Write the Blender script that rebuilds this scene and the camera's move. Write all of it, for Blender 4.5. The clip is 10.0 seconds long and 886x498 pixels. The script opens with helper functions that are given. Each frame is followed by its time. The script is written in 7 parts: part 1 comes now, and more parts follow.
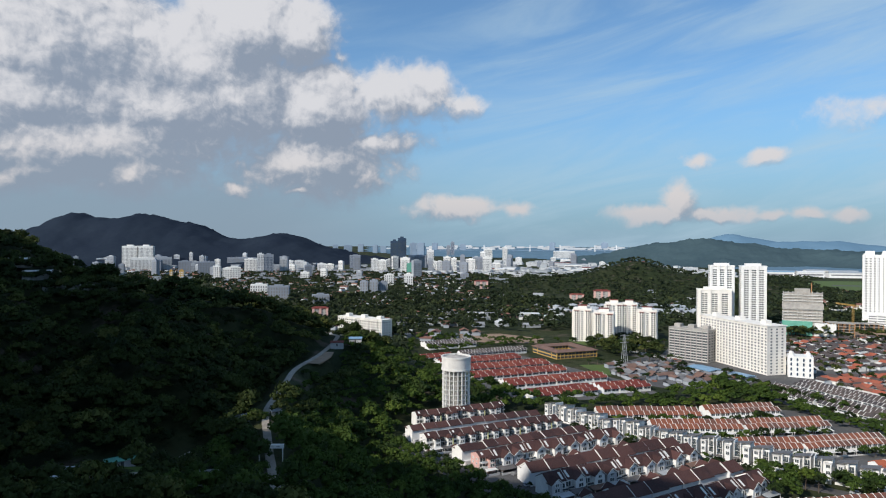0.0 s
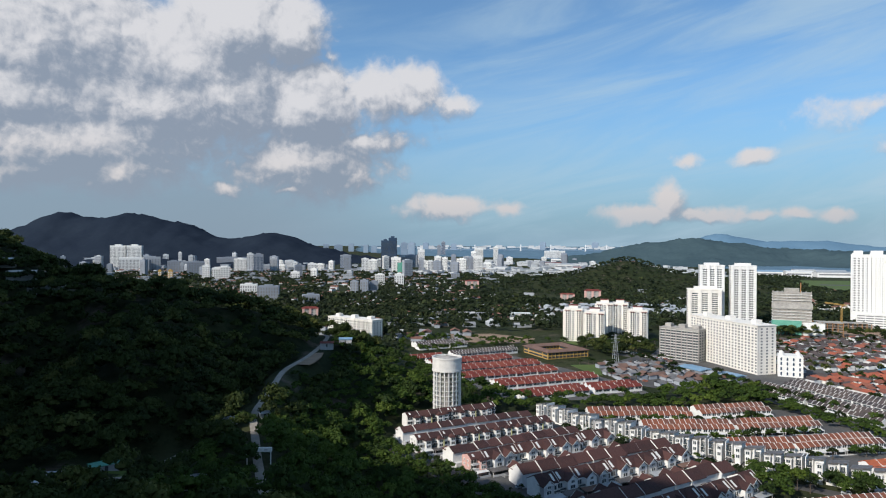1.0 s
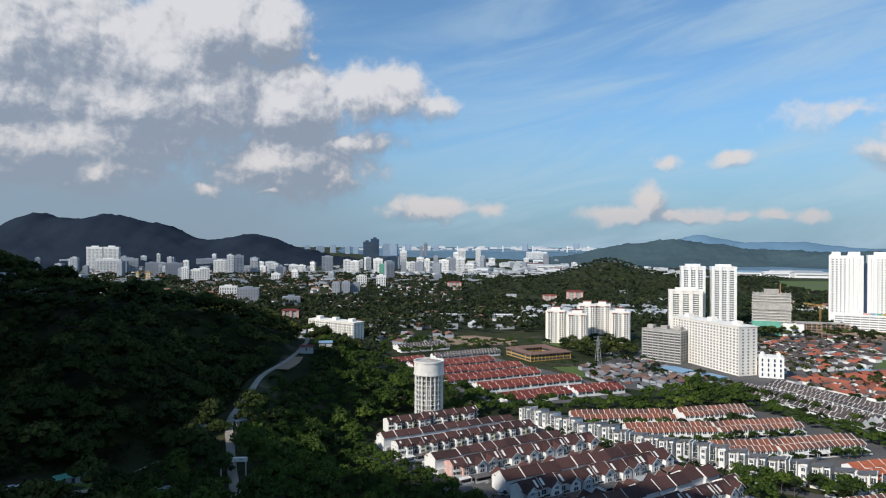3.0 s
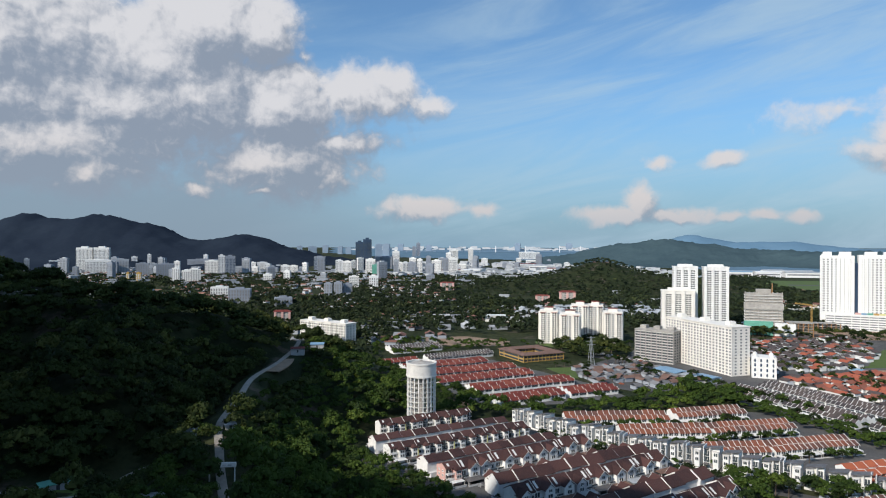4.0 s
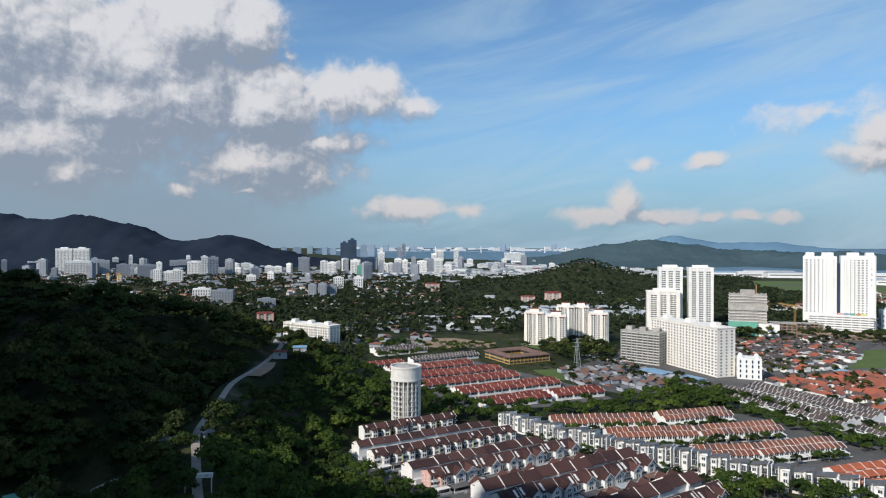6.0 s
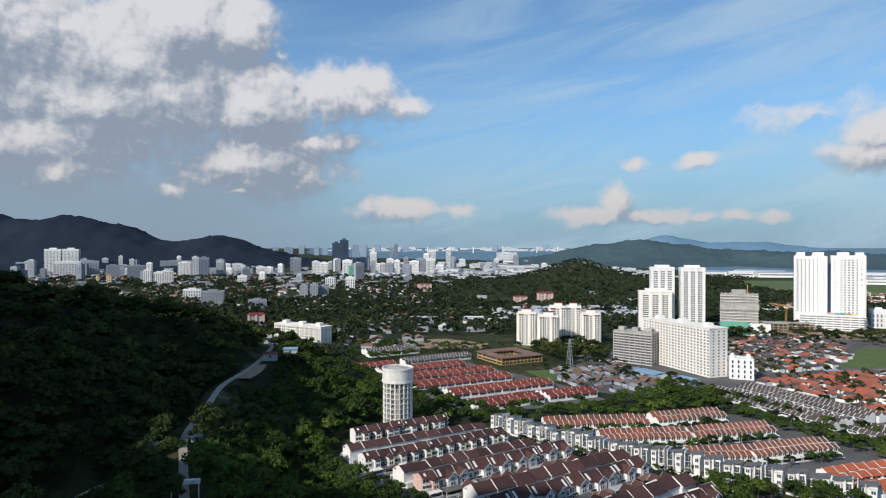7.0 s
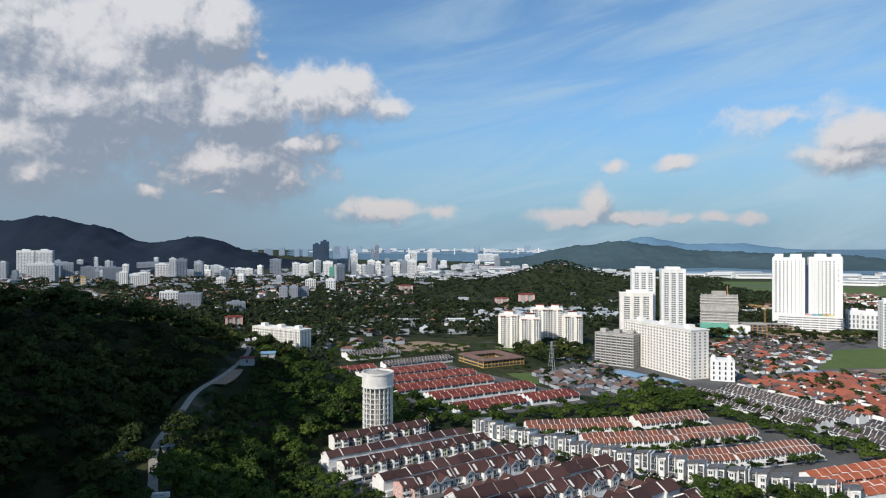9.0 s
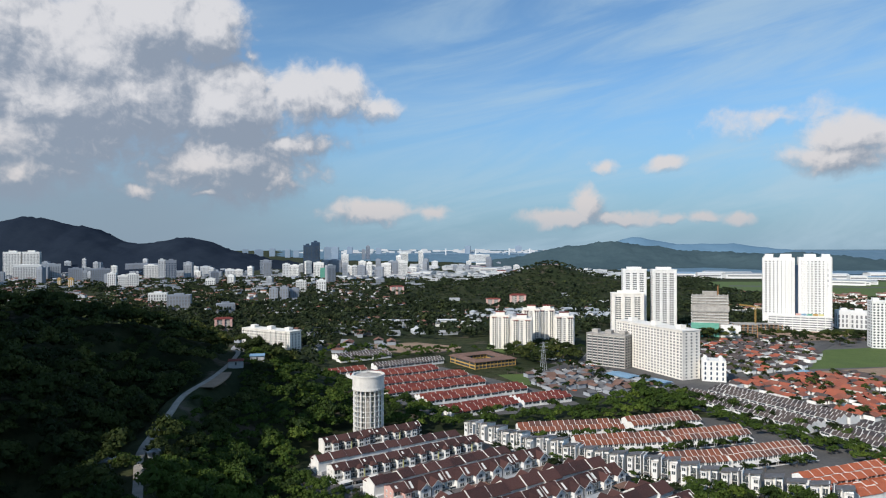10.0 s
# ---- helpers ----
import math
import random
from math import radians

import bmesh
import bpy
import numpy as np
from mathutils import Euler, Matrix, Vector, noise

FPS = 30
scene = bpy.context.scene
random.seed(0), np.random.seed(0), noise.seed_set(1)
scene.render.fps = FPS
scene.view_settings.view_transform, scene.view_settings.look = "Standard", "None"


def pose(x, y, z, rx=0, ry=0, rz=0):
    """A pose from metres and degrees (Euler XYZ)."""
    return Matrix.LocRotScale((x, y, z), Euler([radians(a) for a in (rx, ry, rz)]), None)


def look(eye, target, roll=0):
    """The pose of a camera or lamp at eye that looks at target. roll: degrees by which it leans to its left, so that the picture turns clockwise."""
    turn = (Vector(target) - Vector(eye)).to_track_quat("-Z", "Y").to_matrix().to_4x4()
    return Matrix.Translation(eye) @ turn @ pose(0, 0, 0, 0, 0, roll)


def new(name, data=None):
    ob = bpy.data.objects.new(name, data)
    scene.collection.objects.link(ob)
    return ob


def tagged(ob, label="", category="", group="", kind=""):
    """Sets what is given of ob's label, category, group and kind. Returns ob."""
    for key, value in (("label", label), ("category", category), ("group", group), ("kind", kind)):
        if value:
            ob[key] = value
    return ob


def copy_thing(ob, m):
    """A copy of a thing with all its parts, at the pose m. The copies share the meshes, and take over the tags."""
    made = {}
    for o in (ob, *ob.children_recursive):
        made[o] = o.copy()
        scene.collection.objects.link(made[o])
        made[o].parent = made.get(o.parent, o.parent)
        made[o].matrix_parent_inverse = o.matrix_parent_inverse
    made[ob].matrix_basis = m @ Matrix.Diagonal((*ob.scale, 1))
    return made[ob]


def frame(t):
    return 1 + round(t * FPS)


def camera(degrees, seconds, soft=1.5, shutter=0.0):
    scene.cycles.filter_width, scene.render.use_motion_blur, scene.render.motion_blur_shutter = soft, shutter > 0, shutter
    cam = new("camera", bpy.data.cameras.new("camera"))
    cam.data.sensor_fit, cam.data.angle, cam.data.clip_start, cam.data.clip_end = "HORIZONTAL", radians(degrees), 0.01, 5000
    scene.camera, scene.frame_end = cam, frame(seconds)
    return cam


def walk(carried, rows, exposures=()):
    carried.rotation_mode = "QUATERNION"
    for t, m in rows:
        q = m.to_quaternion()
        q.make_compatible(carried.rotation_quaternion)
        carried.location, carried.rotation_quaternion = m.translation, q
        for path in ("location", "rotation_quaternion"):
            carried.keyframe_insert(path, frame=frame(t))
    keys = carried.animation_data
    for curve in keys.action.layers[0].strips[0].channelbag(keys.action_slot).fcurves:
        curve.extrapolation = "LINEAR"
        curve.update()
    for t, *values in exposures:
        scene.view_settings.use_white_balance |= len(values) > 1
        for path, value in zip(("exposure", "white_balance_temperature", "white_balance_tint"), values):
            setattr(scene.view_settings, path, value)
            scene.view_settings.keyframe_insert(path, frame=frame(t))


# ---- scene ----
cam = camera(70.3, 10.0, soft=1.1)
PATH = [
    (0, (2.382, 9.456, 105.117), (2.167, 11.445, 105.106), 0.2),
    (0.5, (2.244, 10.903, 105.164), (2.044, 12.893, 105.153), 0.2),
    (1, (2.128, 12.354, 105.22), (1.942, 14.345, 105.208), 0.2),
    (1.5, (2.059, 13.82, 105.308), (1.887, 15.813, 105.297), 0.2),
    (2, (2.007, 15.293, 105.401), (1.849, 17.287, 105.391), 0.2),
    (2.5, (1.974, 16.763, 105.497), (1.831, 18.757, 105.488), 0.2),
    (4, (1.927, 21.146, 106.043), (1.82, 23.143, 106.035), 0.1),
    (4.5, (1.9, 22.653, 106.141), (1.806, 24.651, 106.134), 0.1),
    (5, (1.863, 24.178, 106.23), (1.78, 26.177, 106.225), 0.1),
    (5.5, (1.859, 25.669, 106.337), (1.787, 27.667, 106.331), 0.1),
    (7, (2.013, 30.133, 106.923), (1.977, 32.132, 106.917), 0.0),
    (7.5, (2.054, 31.654, 107.037), (2.032, 33.654, 107.032), 0.0),
    (8, (2.068, 33.192, 107.142), (2.061, 35.192, 107.139), -0.0),
    (8.5, (2.084, 34.764, 107.256), (2.092, 36.764, 107.254), -0.0),
    (9, (2.128, 36.371, 107.351), (2.151, 38.371, 107.349), -0.0),
    (9.5, (2.172, 37.98, 107.418), (2.21, 39.98, 107.417), -0.1),
    (10, (2.23, 39.593, 107.462), (2.281, 41.592, 107.462), -0.1),
]
walk(cam, [(t, look(eye, target, roll)) for t, eye, target, roll in PATH])

# ---- world, sun ----
SUN_EL, SUN_AZ = 34.0, -137.0          # degrees above the horizon; clockwise from +y


def sun_way():
    e, a = radians(SUN_EL), radians(SUN_AZ)
    return Vector((math.sin(a) * math.cos(e), math.cos(a) * math.cos(e), math.sin(e)))


sun_data = bpy.data.lights.new("sun", "SUN")
sun_data.energy, sun_data.angle, sun_data.color = 4.9, radians(0.6), (1.0, 0.92, 0.81)
sun = new("sun", sun_data)
sun.matrix_world = look(sun_way() * 900, (0, 0, 0))


class Nodes:
    """Short hand for a node tree."""

    def __init__(self, tree):
        self.tree = tree

    def node(self, kind):
        return self.tree.nodes.new(kind)

    def put(self, socket, value):
        if isinstance(value, bpy.types.NodeSocket):
            self.tree.links.new(value, socket)
        else:
            socket.default_value = value

    def math(self, op, a, b=None, c=None, clamp=False):
        n = self.node("ShaderNodeMath")
        n.operation, n.use_clamp = op, clamp
        for k, v in enumerate((a, b, c)):
            if v is not None:
                self.put(n.inputs[k], v)
        return n.outputs[0]

    def vec(self, op, a, b=None, scale=None):
        n = self.node("ShaderNodeVectorMath")
        n.operation = op
        self.put(n.inputs[0], a)
        if b is not None:
            self.put(n.inputs[1], b)
        if scale is not None:
            self.put(n.inputs["Scale"], scale)
        return n.outputs["Value"] if op in ("LENGTH", "DOT_PRODUCT") else n.outputs[0]

    def noise(self, vector, scale, detail=4.0, rough=0.55, distortion=0.0):
        n = self.node("ShaderNodeTexNoise")
        self.put(n.inputs["Vector"], vector)
        self.put(n.inputs["Scale"], scale)
        n.inputs["Detail"].default_value = detail
        n.inputs["Roughness"].default_value = rough
        n.inputs["Distortion"].default_value = distortion
        return n.outputs[0]

    def ramp(self, value, a, b, c=0.0, d=1.0, kind="SMOOTHSTEP"):
        n = self.node("ShaderNodeMapRange")
        n.interpolation_type = kind
        for k, v in enumerate((value, a, b, c, d)):
            self.put(n.inputs[k], v)
        return n.outputs[0]

    def mix(self, fac, a, b, blend="MIX"):
        n = self.node("ShaderNodeMix")
        n.data_type, n.blend_type = "RGBA", blend
        self.put(n.inputs[0], fac)
        for k, v in ((6, a), (7, b)):
            if not isinstance(v, bpy.types.NodeSocket):
                v = (*v[:3], 1.0)
            self.put(n.inputs[k], v)
        return n.outputs[2]


# Clouds as (heading, height, half width, half height, strength), in degrees
cloud_group = bpy.data.node_groups.new("cloud_density", "ShaderNodeTree")
cloud_group.interface.new_socket("Place", in_out="INPUT", socket_type="NodeSocketVector")
cloud_group.interface.new_socket("Density", in_out="OUTPUT", socket_type="NodeSocketFloat")
g = Nodes(cloud_group)
g_in, g_out = g.node("NodeGroupInput"), g.node("NodeGroupOutput")
warp_node = g.node("ShaderNodeTexNoise")
g.put(warp_node.inputs["Vector"], g_in.outputs[0])
warp_node.inputs["Scale"].default_value, warp_node.inputs["Detail"].default_value = 0.35, 4.0
warp = g.vec("SCALE", g.vec("SUBTRACT", warp_node.outputs["Color"], (0.5, 0.5, 0.5)), scale=2.0)
cloud_place = g.vec("ADD", g_in.outputs[0], warp)
cloud_union = None


def cloud(heading, height, wide, high, strength=1.0):
    global cloud_union
    d = g.vec("MULTIPLY", g.vec("SUBTRACT", cloud_place, (heading, height, 0)), (1 / wide, 1 / high, 0))
    v = g.math("MULTIPLY_ADD", g.vec("LENGTH", d), -strength, strength)
    cloud_union = v if cloud_union is None else g.math("SMOOTH_MAX", cloud_union, v, 0.12)


cloud(-38.1, 15.8, 10.2, 8.7, 1.35)
cloud(-39.9, 10.7, 13.4, 5.4, 1.35)
cloud(-28.4, 15.0, 8.6, 6.7, 1.35)
cloud(-23.4, 18.6, 8.1, 5.1, 1.35)
cloud(-19.5, 18.1, 4.9, 4.6, 1.35)
cloud(-29.7, 11.3, 12.5, 5.2, 1.35)
cloud(-37.0, 7.8, 13.2, 4.4, 1.485)
cloud(-33.0, 6.1, 7.4, 2.8, 1.1)
cloud(-39.6, 5.4, 7.3, 2.3, 1)
cloud(-17.6, 12.1, 7.1, 5.2, 1.485)
cloud(-11.0, 13.5, 7.4, 3.2, 1)
cloud(-8.2, 14.3, 3.7, 2.2, 0.9)
cloud(-23.4, 12.7, 7.5, 5.7, 1.35)
cloud(-17.6, 7.2, 8.9, 4.0, 1.35)
cloud(-12.3, 9.2, 6.3, 1.8, 0.9)
cloud(-14.6, 6.5, 4.0, 2.8, 0.9)
cloud(-4.3, 12.6, 2.7, 1.4, 0.8)
cloud(-4.8, 3.4, 6.3, 1.3, 0.9)
cloud(0.5, 3.2, 2.2, 0.9, 0.8)
cloud(14.4, 3.9, 1.8, 2.5, 1.0)
cloud(12.0, 2.6, 5.2, 1.1, 0.95)
cloud(-26.2, 8.4, 4.2, 2.8, 0.95)
cloud(17.6, 2.7, 3.9, 0.9, 0.8)
cloud(21.4, 2.7, 1.4, 0.7, 0.8)
cloud(24.1, 2.6, 1.7, 0.7, 0.8)
cloud(26.6, 2.4, 1.9, 0.6, 0.7)
cloud(20.9, 7.3, 1.7, 0.9, 0.8)
cloud(15.9, 7.3, 1.5, 0.7, 0.7)
cloud(-19.0, 4.5, 2.3, 0.8, 0.8)
cloud(-24.3, 4.7, 1.9, 0.9, 0.8)
cloud(-15.3, 16.2, 1.3, 0.8, 0.6)
cloud(30.0, 10.4, 6.0, 1.2, 0.42)
cloud(33.0, 7.3, 5.0, 1.7, 0.9)
cloud(34.6, 8.5, 4.7, 2.3, 1)
cloud(38.4, 8.4, 4.8, 2.3, 1)
billow = g.noise(g_in.outputs[0], 0.26, 7.0, 0.56, 0.2)
puff = g.node("ShaderNodeTexVoronoi")
puff.feature = "SMOOTH_F1"
g.put(puff.inputs["Vector"], g.vec("ADD", g_in.outputs[0], warp))
puff.inputs["Scale"].default_value, puff.inputs["Smoothness"].default_value = 0.5, 0.5
puff.inputs["Detail"].default_value = 2.5
curls = g.math("MULTIPLY", g.math("SUBTRACT", g.noise(cloud_place, 1.1, 6.0, 0.6, 0.4), 0.5), 0.48)
lumps = g.math("ADD", curls, g.math("SUBTRACT", g.math("MULTIPLY", billow, 1.15), g.math("MULTIPLY", puff.outputs["Distance"], 0.24)))
g.put(g_out.inputs[0], g.math("ADD", cloud_union, g.math("SUBTRACT", lumps, 0.36)))

world = bpy.data.worlds.new("sky")
scene.world = world
world.use_nodes = True
world.node_tree.nodes.clear()
w = Nodes(world.node_tree)
way = w.node("ShaderNodeTexCoord").outputs["Generated"]
split = w.node("ShaderNodeSeparateXYZ")
w.put(split.inputs[0], way)
head = w.math("MULTIPLY", w.math("ARCTAN2", split.outputs[0], split.outputs[1]), 57.2958)
lift = w.math("MULTIPLY", w.math("ARCSINE", split.outputs[2]), 57.2958)
join = w.node("ShaderNodeCombineXYZ")
w.put(join.inputs[0], head)
w.put(join.inputs[1], lift)
place = join.outputs[0]


def density(at):
    n = w.node("ShaderNodeGroup")
    n.node_tree = cloud_group
    w.put(n.inputs[0], at)
    return n.outputs[0]


here = density(place)
sunward = density(w.vec("ADD", place, (-0.7, 1.3, 0.0)))
near_by = density(w.vec("ADD", place, (-0.28, 0.42, 0.0)))
farther = density(w.vec("ADD", place, (-1.2, 4.2, 0.0)))
cover = w.ramp(here, -0.06, 0.60)
edge = w.math("MULTIPLY", w.math("SUBTRACT", here, sunward), 0.75)
body = w.math("MULTIPLY", w.math("SUBTRACT", here, farther), 0.55)
grain = w.math("MULTIPLY", w.math("SUBTRACT", w.noise(place, 0.32, 5.0, 0.55), 0.5), 0.42)
fine = w.math("MULTIPLY", w.math("SUBTRACT", here, near_by), 0.9)
tone = w.ramp(w.math("ADD", w.math("ADD", w.math("ADD", edge, body), grain), fine), -0.42, 0.82)
low = w.ramp(lift, 2.0, 12.0)
bright = w.mix(low, (0.66, 0.63, 0.63), (0.69, 0.695, 0.73))
dark = w.mix(low, (0.27, 0.335, 0.42), (0.27, 0.325, 0.415))
cloud_colour = w.mix(tone, dark, bright)
# thin veils, drawn out along one slant
tilt_node = w.node("ShaderNodeVectorRotate")
tilt_node.rotation_type = "Z_AXIS"
w.put(tilt_node.inputs["Vector"], place)
tilt_node.inputs["Angle"].default_value = radians(-11)
veil = w.noise(w.vec("MULTIPLY", tilt_node.outputs[0], (0.045, 0.24, 1.0)), 1.0, 6.0, 0.6, 0.6)
veil = w.math("MULTIPLY", w.ramp(veil, 0.35, 0.72), w.ramp(head, -14.0, 8.0, 0.25, 0.80))
sky = w.node("ShaderNodeTexSky")
sky.sky_type, sky.sun_disc = "NISHITA", False
sky.sun_elevation, sky.sun_rotation = radians(SUN_EL), radians(SUN_AZ)
sky.air_density, sky.dust_density, sky.ozone_density, sky.altitude = 1.0, 0.6, 2.0, 100.0
sky_scaled = w.mix(1.0, sky.outputs[0], (0.080, 0.116, 0.138), "MULTIPLY")
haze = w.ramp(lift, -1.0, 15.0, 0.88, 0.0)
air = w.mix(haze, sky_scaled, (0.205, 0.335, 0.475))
air = w.mix(w.math("ADD", w.math("MULTIPLY", veil, 0.70), 0.08), air, (0.46, 0.61, 0.72))
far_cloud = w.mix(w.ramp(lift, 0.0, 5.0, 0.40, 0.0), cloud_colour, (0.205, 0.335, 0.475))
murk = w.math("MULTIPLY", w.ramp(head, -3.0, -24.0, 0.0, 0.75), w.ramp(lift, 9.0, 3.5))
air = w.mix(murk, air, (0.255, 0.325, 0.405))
background = w.node("ShaderNodeBackground")
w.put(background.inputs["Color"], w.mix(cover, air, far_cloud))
background.inputs["Strength"].default_value = 1.0
w.put(w.node("ShaderNodeOutputWorld").inputs[0], background.outputs[0])

# ---- the lie of the land ----
def ramp01(v):
    v = np.clip(v, 0, 1)
    return v * v * (3 - 2 * v)


def wavy(x, y, size, seed):
    """Cheap rolling noise from -1 to 1."""
    rng = np.random.RandomState(seed)
    total = 0
    for k in range(6):
        a, p = rng.uniform(0, 6.28, 2)
        s = rng.uniform(0.6, 1.7) / size
        total = total + np.sin((x * math.cos(a) + y * math.sin(a)) * s * 6.28 + p)
    return total / 6 ** 0.5 / 1.6


def ridge(x, y, points, width):
    """Height of a ridge along points (x, y, z), falling off on both sides."""
    best = np.zeros_like(x)
    for (ax, ay, az), (bx, by, bz) in zip(points, points[1:]):
        dx, dy = bx - ax, by - ay
        s = np.clip(((x - ax) * dx + (y - ay) * dy) / (dx * dx + dy * dy), 0, 1)
        d2 = (x - ax - s * dx) ** 2 + (y - ay - s * dy) ** 2
        best = np.maximum(best, (az + (bz - az) * s) * np.exp(-d2 / width ** 2))
    return best


def town_edge(y):
    """x of the line where the wooded slope meets the flat town."""
    return np.interp(y, (0, 200, 240, 254, 272, 286, 298, 312, 326, 342, 380, 410, 440, 500, 580, 660), (40, 40, 30, 20, 4, -6, -24, -36, -52, -62, -50, -44, -50, -80, -120, -190))


def slope_foot(y):
    """x of the line where the ground begins to climb."""
    return np.interp(y, (0, 200, 260, 345, 380, 410, 440, 500, 580, 660), (-15, -22, -44, -66, -54, -48, -52, -80, -120, -190))


ROAD = ((-70, 199), (-87, 235), (-99, 263), (-109, 284), (-116, 325), (-127, 376), (-125, 414), (-130, 465), (-139, 517), (-156, 556))


def off_line(x, y, line):
    """Distance from a line of points."""
    best = np.full_like(x, 1e9)
    for (ax, ay), (bx, by) in zip(line, line[1:]):
        dx, dy = bx - ax, by - ay
        s = np.clip(((x - ax) * dx + (y - ay) * dy) / (dx * dx + dy * dy), 0, 1)
        best = np.minimum(best, np.hypot(x - ax - s * dx, y - ay - s * dy))
    return best


def land(x, y):
    x, y = np.asarray(x, float), np.asarray(y, float)
    # wooded slope west of the town, with the bench that carries the lane
    off = slope_foot(y) - x
    bench = np.interp(y, (200, 250, 285, 420, 470), (24, 22, 15, 15, 20)) * ramp01(off / 46) * (1 - ramp01((y - 470) / 190))
    hill = ridge(x, y, ((-900, 640, 150), (-560, 560, 112), (-430, 500, 88), (-366, 482, 75), (-276, 447, 70), (-224, 446, 57), (-186, 464, 53), (-160, 480, 40)), 72)
    spur = ridge(x, y, ((-224, 446, 46), (-206, 385, 56), (-188, 330, 56), (-164, 282, 50)), 44)
    left = ridge(x, y, ((-430, 500, 84), (-330, 350, 72), (-300, 260, 66), (-330, 150, 60)), 70)
    # unseen ridge behind the camera, added to shade the left hill and near rows
    back = ridge(x, y, ((-900, 200, 440), (-560, 80, 430), (-470, 70, 400), (-405, 40, 350), (-350, 0, 268), (-262, -25, 296), (-180, -25, 280), (-125, -60, 222), (-60, -160, 130), (200, -420, 80)), 62)
    middle = ridge(x, y, ((-260, 1600, 8), (20, 1560, 14), (170, 1620, 28), (305, 1690, 50)), 125) + ridge(x, y, ((350, 1660, 22), (470, 1560, 30), (560, 1440, 22), (620, 1300, 8)), 110)
    sum8 = (bench ** 3 + hill ** 3 + spur ** 3 + left ** 3 + back ** 3) ** (1 / 3)
    rough = np.clip(sum8 / 30, 0, 1)
    z = sum8 + middle + rough * (2.6 * wavy(x, y, 60, 3) + 1.2 * wavy(x, y, 23, 4))
    # the lane is cut into the slope
    bed = np.interp(y, (150, 200, 290, 340, 414, 517, 560, 640), (24, 27, 29, 30, 31, 30, 25, 8))
    z = bed + (z - bed) * ramp01((off_line(x, y, ROAD) - 3) / 17)
    # the plain is drawn up towards the horizon, as the far shore stands there
    far = np.clip((y - 2700) / 2200, 0, 1)
    return np.maximum(z, 0) + 97 * far ** 1.2

# ---- materials ----
def surface(name, colours, rough=0.8, scale=0.6, fine=6.0, bump=0.0, bump_scale=3.0, metal=0.0, spec=0.3, spread=0.0, island=False, see_through=0.0, stain=0.35):
    """A worn surface: two colours mixed by broad and fine noise, an optional shift from piece to piece, and fine relief."""
    m = bpy.data.materials.new(name)
    m.use_nodes = True
    n = Nodes(m.node_tree)
    bsdf = m.node_tree.nodes["Principled BSDF"]
    at = n.node("ShaderNodeNewGeometry")
    where = at.outputs["Position"]
    broad, small = n.noise(where, scale, 4.0, 0.6), n.noise(where, fine, 3.0, 0.6)
    fac = n.math("ADD", n.math("MULTIPLY", n.ramp(broad, 0.3, 0.7), 0.65), n.math("MULTIPLY", n.ramp(small, 0.3, 0.7), stain))
    colour = n.mix(fac, colours[0], colours[1])
    if len(colours) > 2:
        pick = at.outputs["Random Per Island"] if island else n.node("ShaderNodeObjectInfo").outputs["Random"]
        colour = n.mix(n.math("MULTIPLY", n.ramp(pick, 0.35, 1.0), spread or 1.0), colour, colours[2])
    n.put(bsdf.inputs["Base Color"], colour)
    bsdf.inputs["Metallic"].default_value = metal
    bsdf.inputs["Specular IOR Level"].default_value = spec
    n.put(bsdf.inputs["Roughness"], n.ramp(small, 0.2, 0.8, max(rough - 0.12, 0.03), min(rough + 0.12, 1.0)))
    if bump:
        b = n.node("ShaderNodeBump")
        b.inputs["Strength"].default_value, b.inputs["Distance"].default_value = bump, 0.3
        n.put(b.inputs["Height"], n.noise(where, bump_scale, 4.0, 0.6))
        n.put(bsdf.inputs["Normal"], b.outputs[0])
    if see_through:
        out = m.node_tree.nodes["Material Output"]
        t = n.node("ShaderNodeBsdfTranslucent")
        n.put(t.inputs["Color"], n.mix(0.6, colour, (0.20, 0.30, 0.04)))
        mixer = n.node("ShaderNodeMixShader")
        mixer.inputs[0].default_value = see_through
        n.put(mixer.inputs[1], bsdf.outputs[0])
        n.put(mixer.inputs[2], t.outputs[0])
        n.put(out.inputs[0], mixer.outputs[0])
    return m


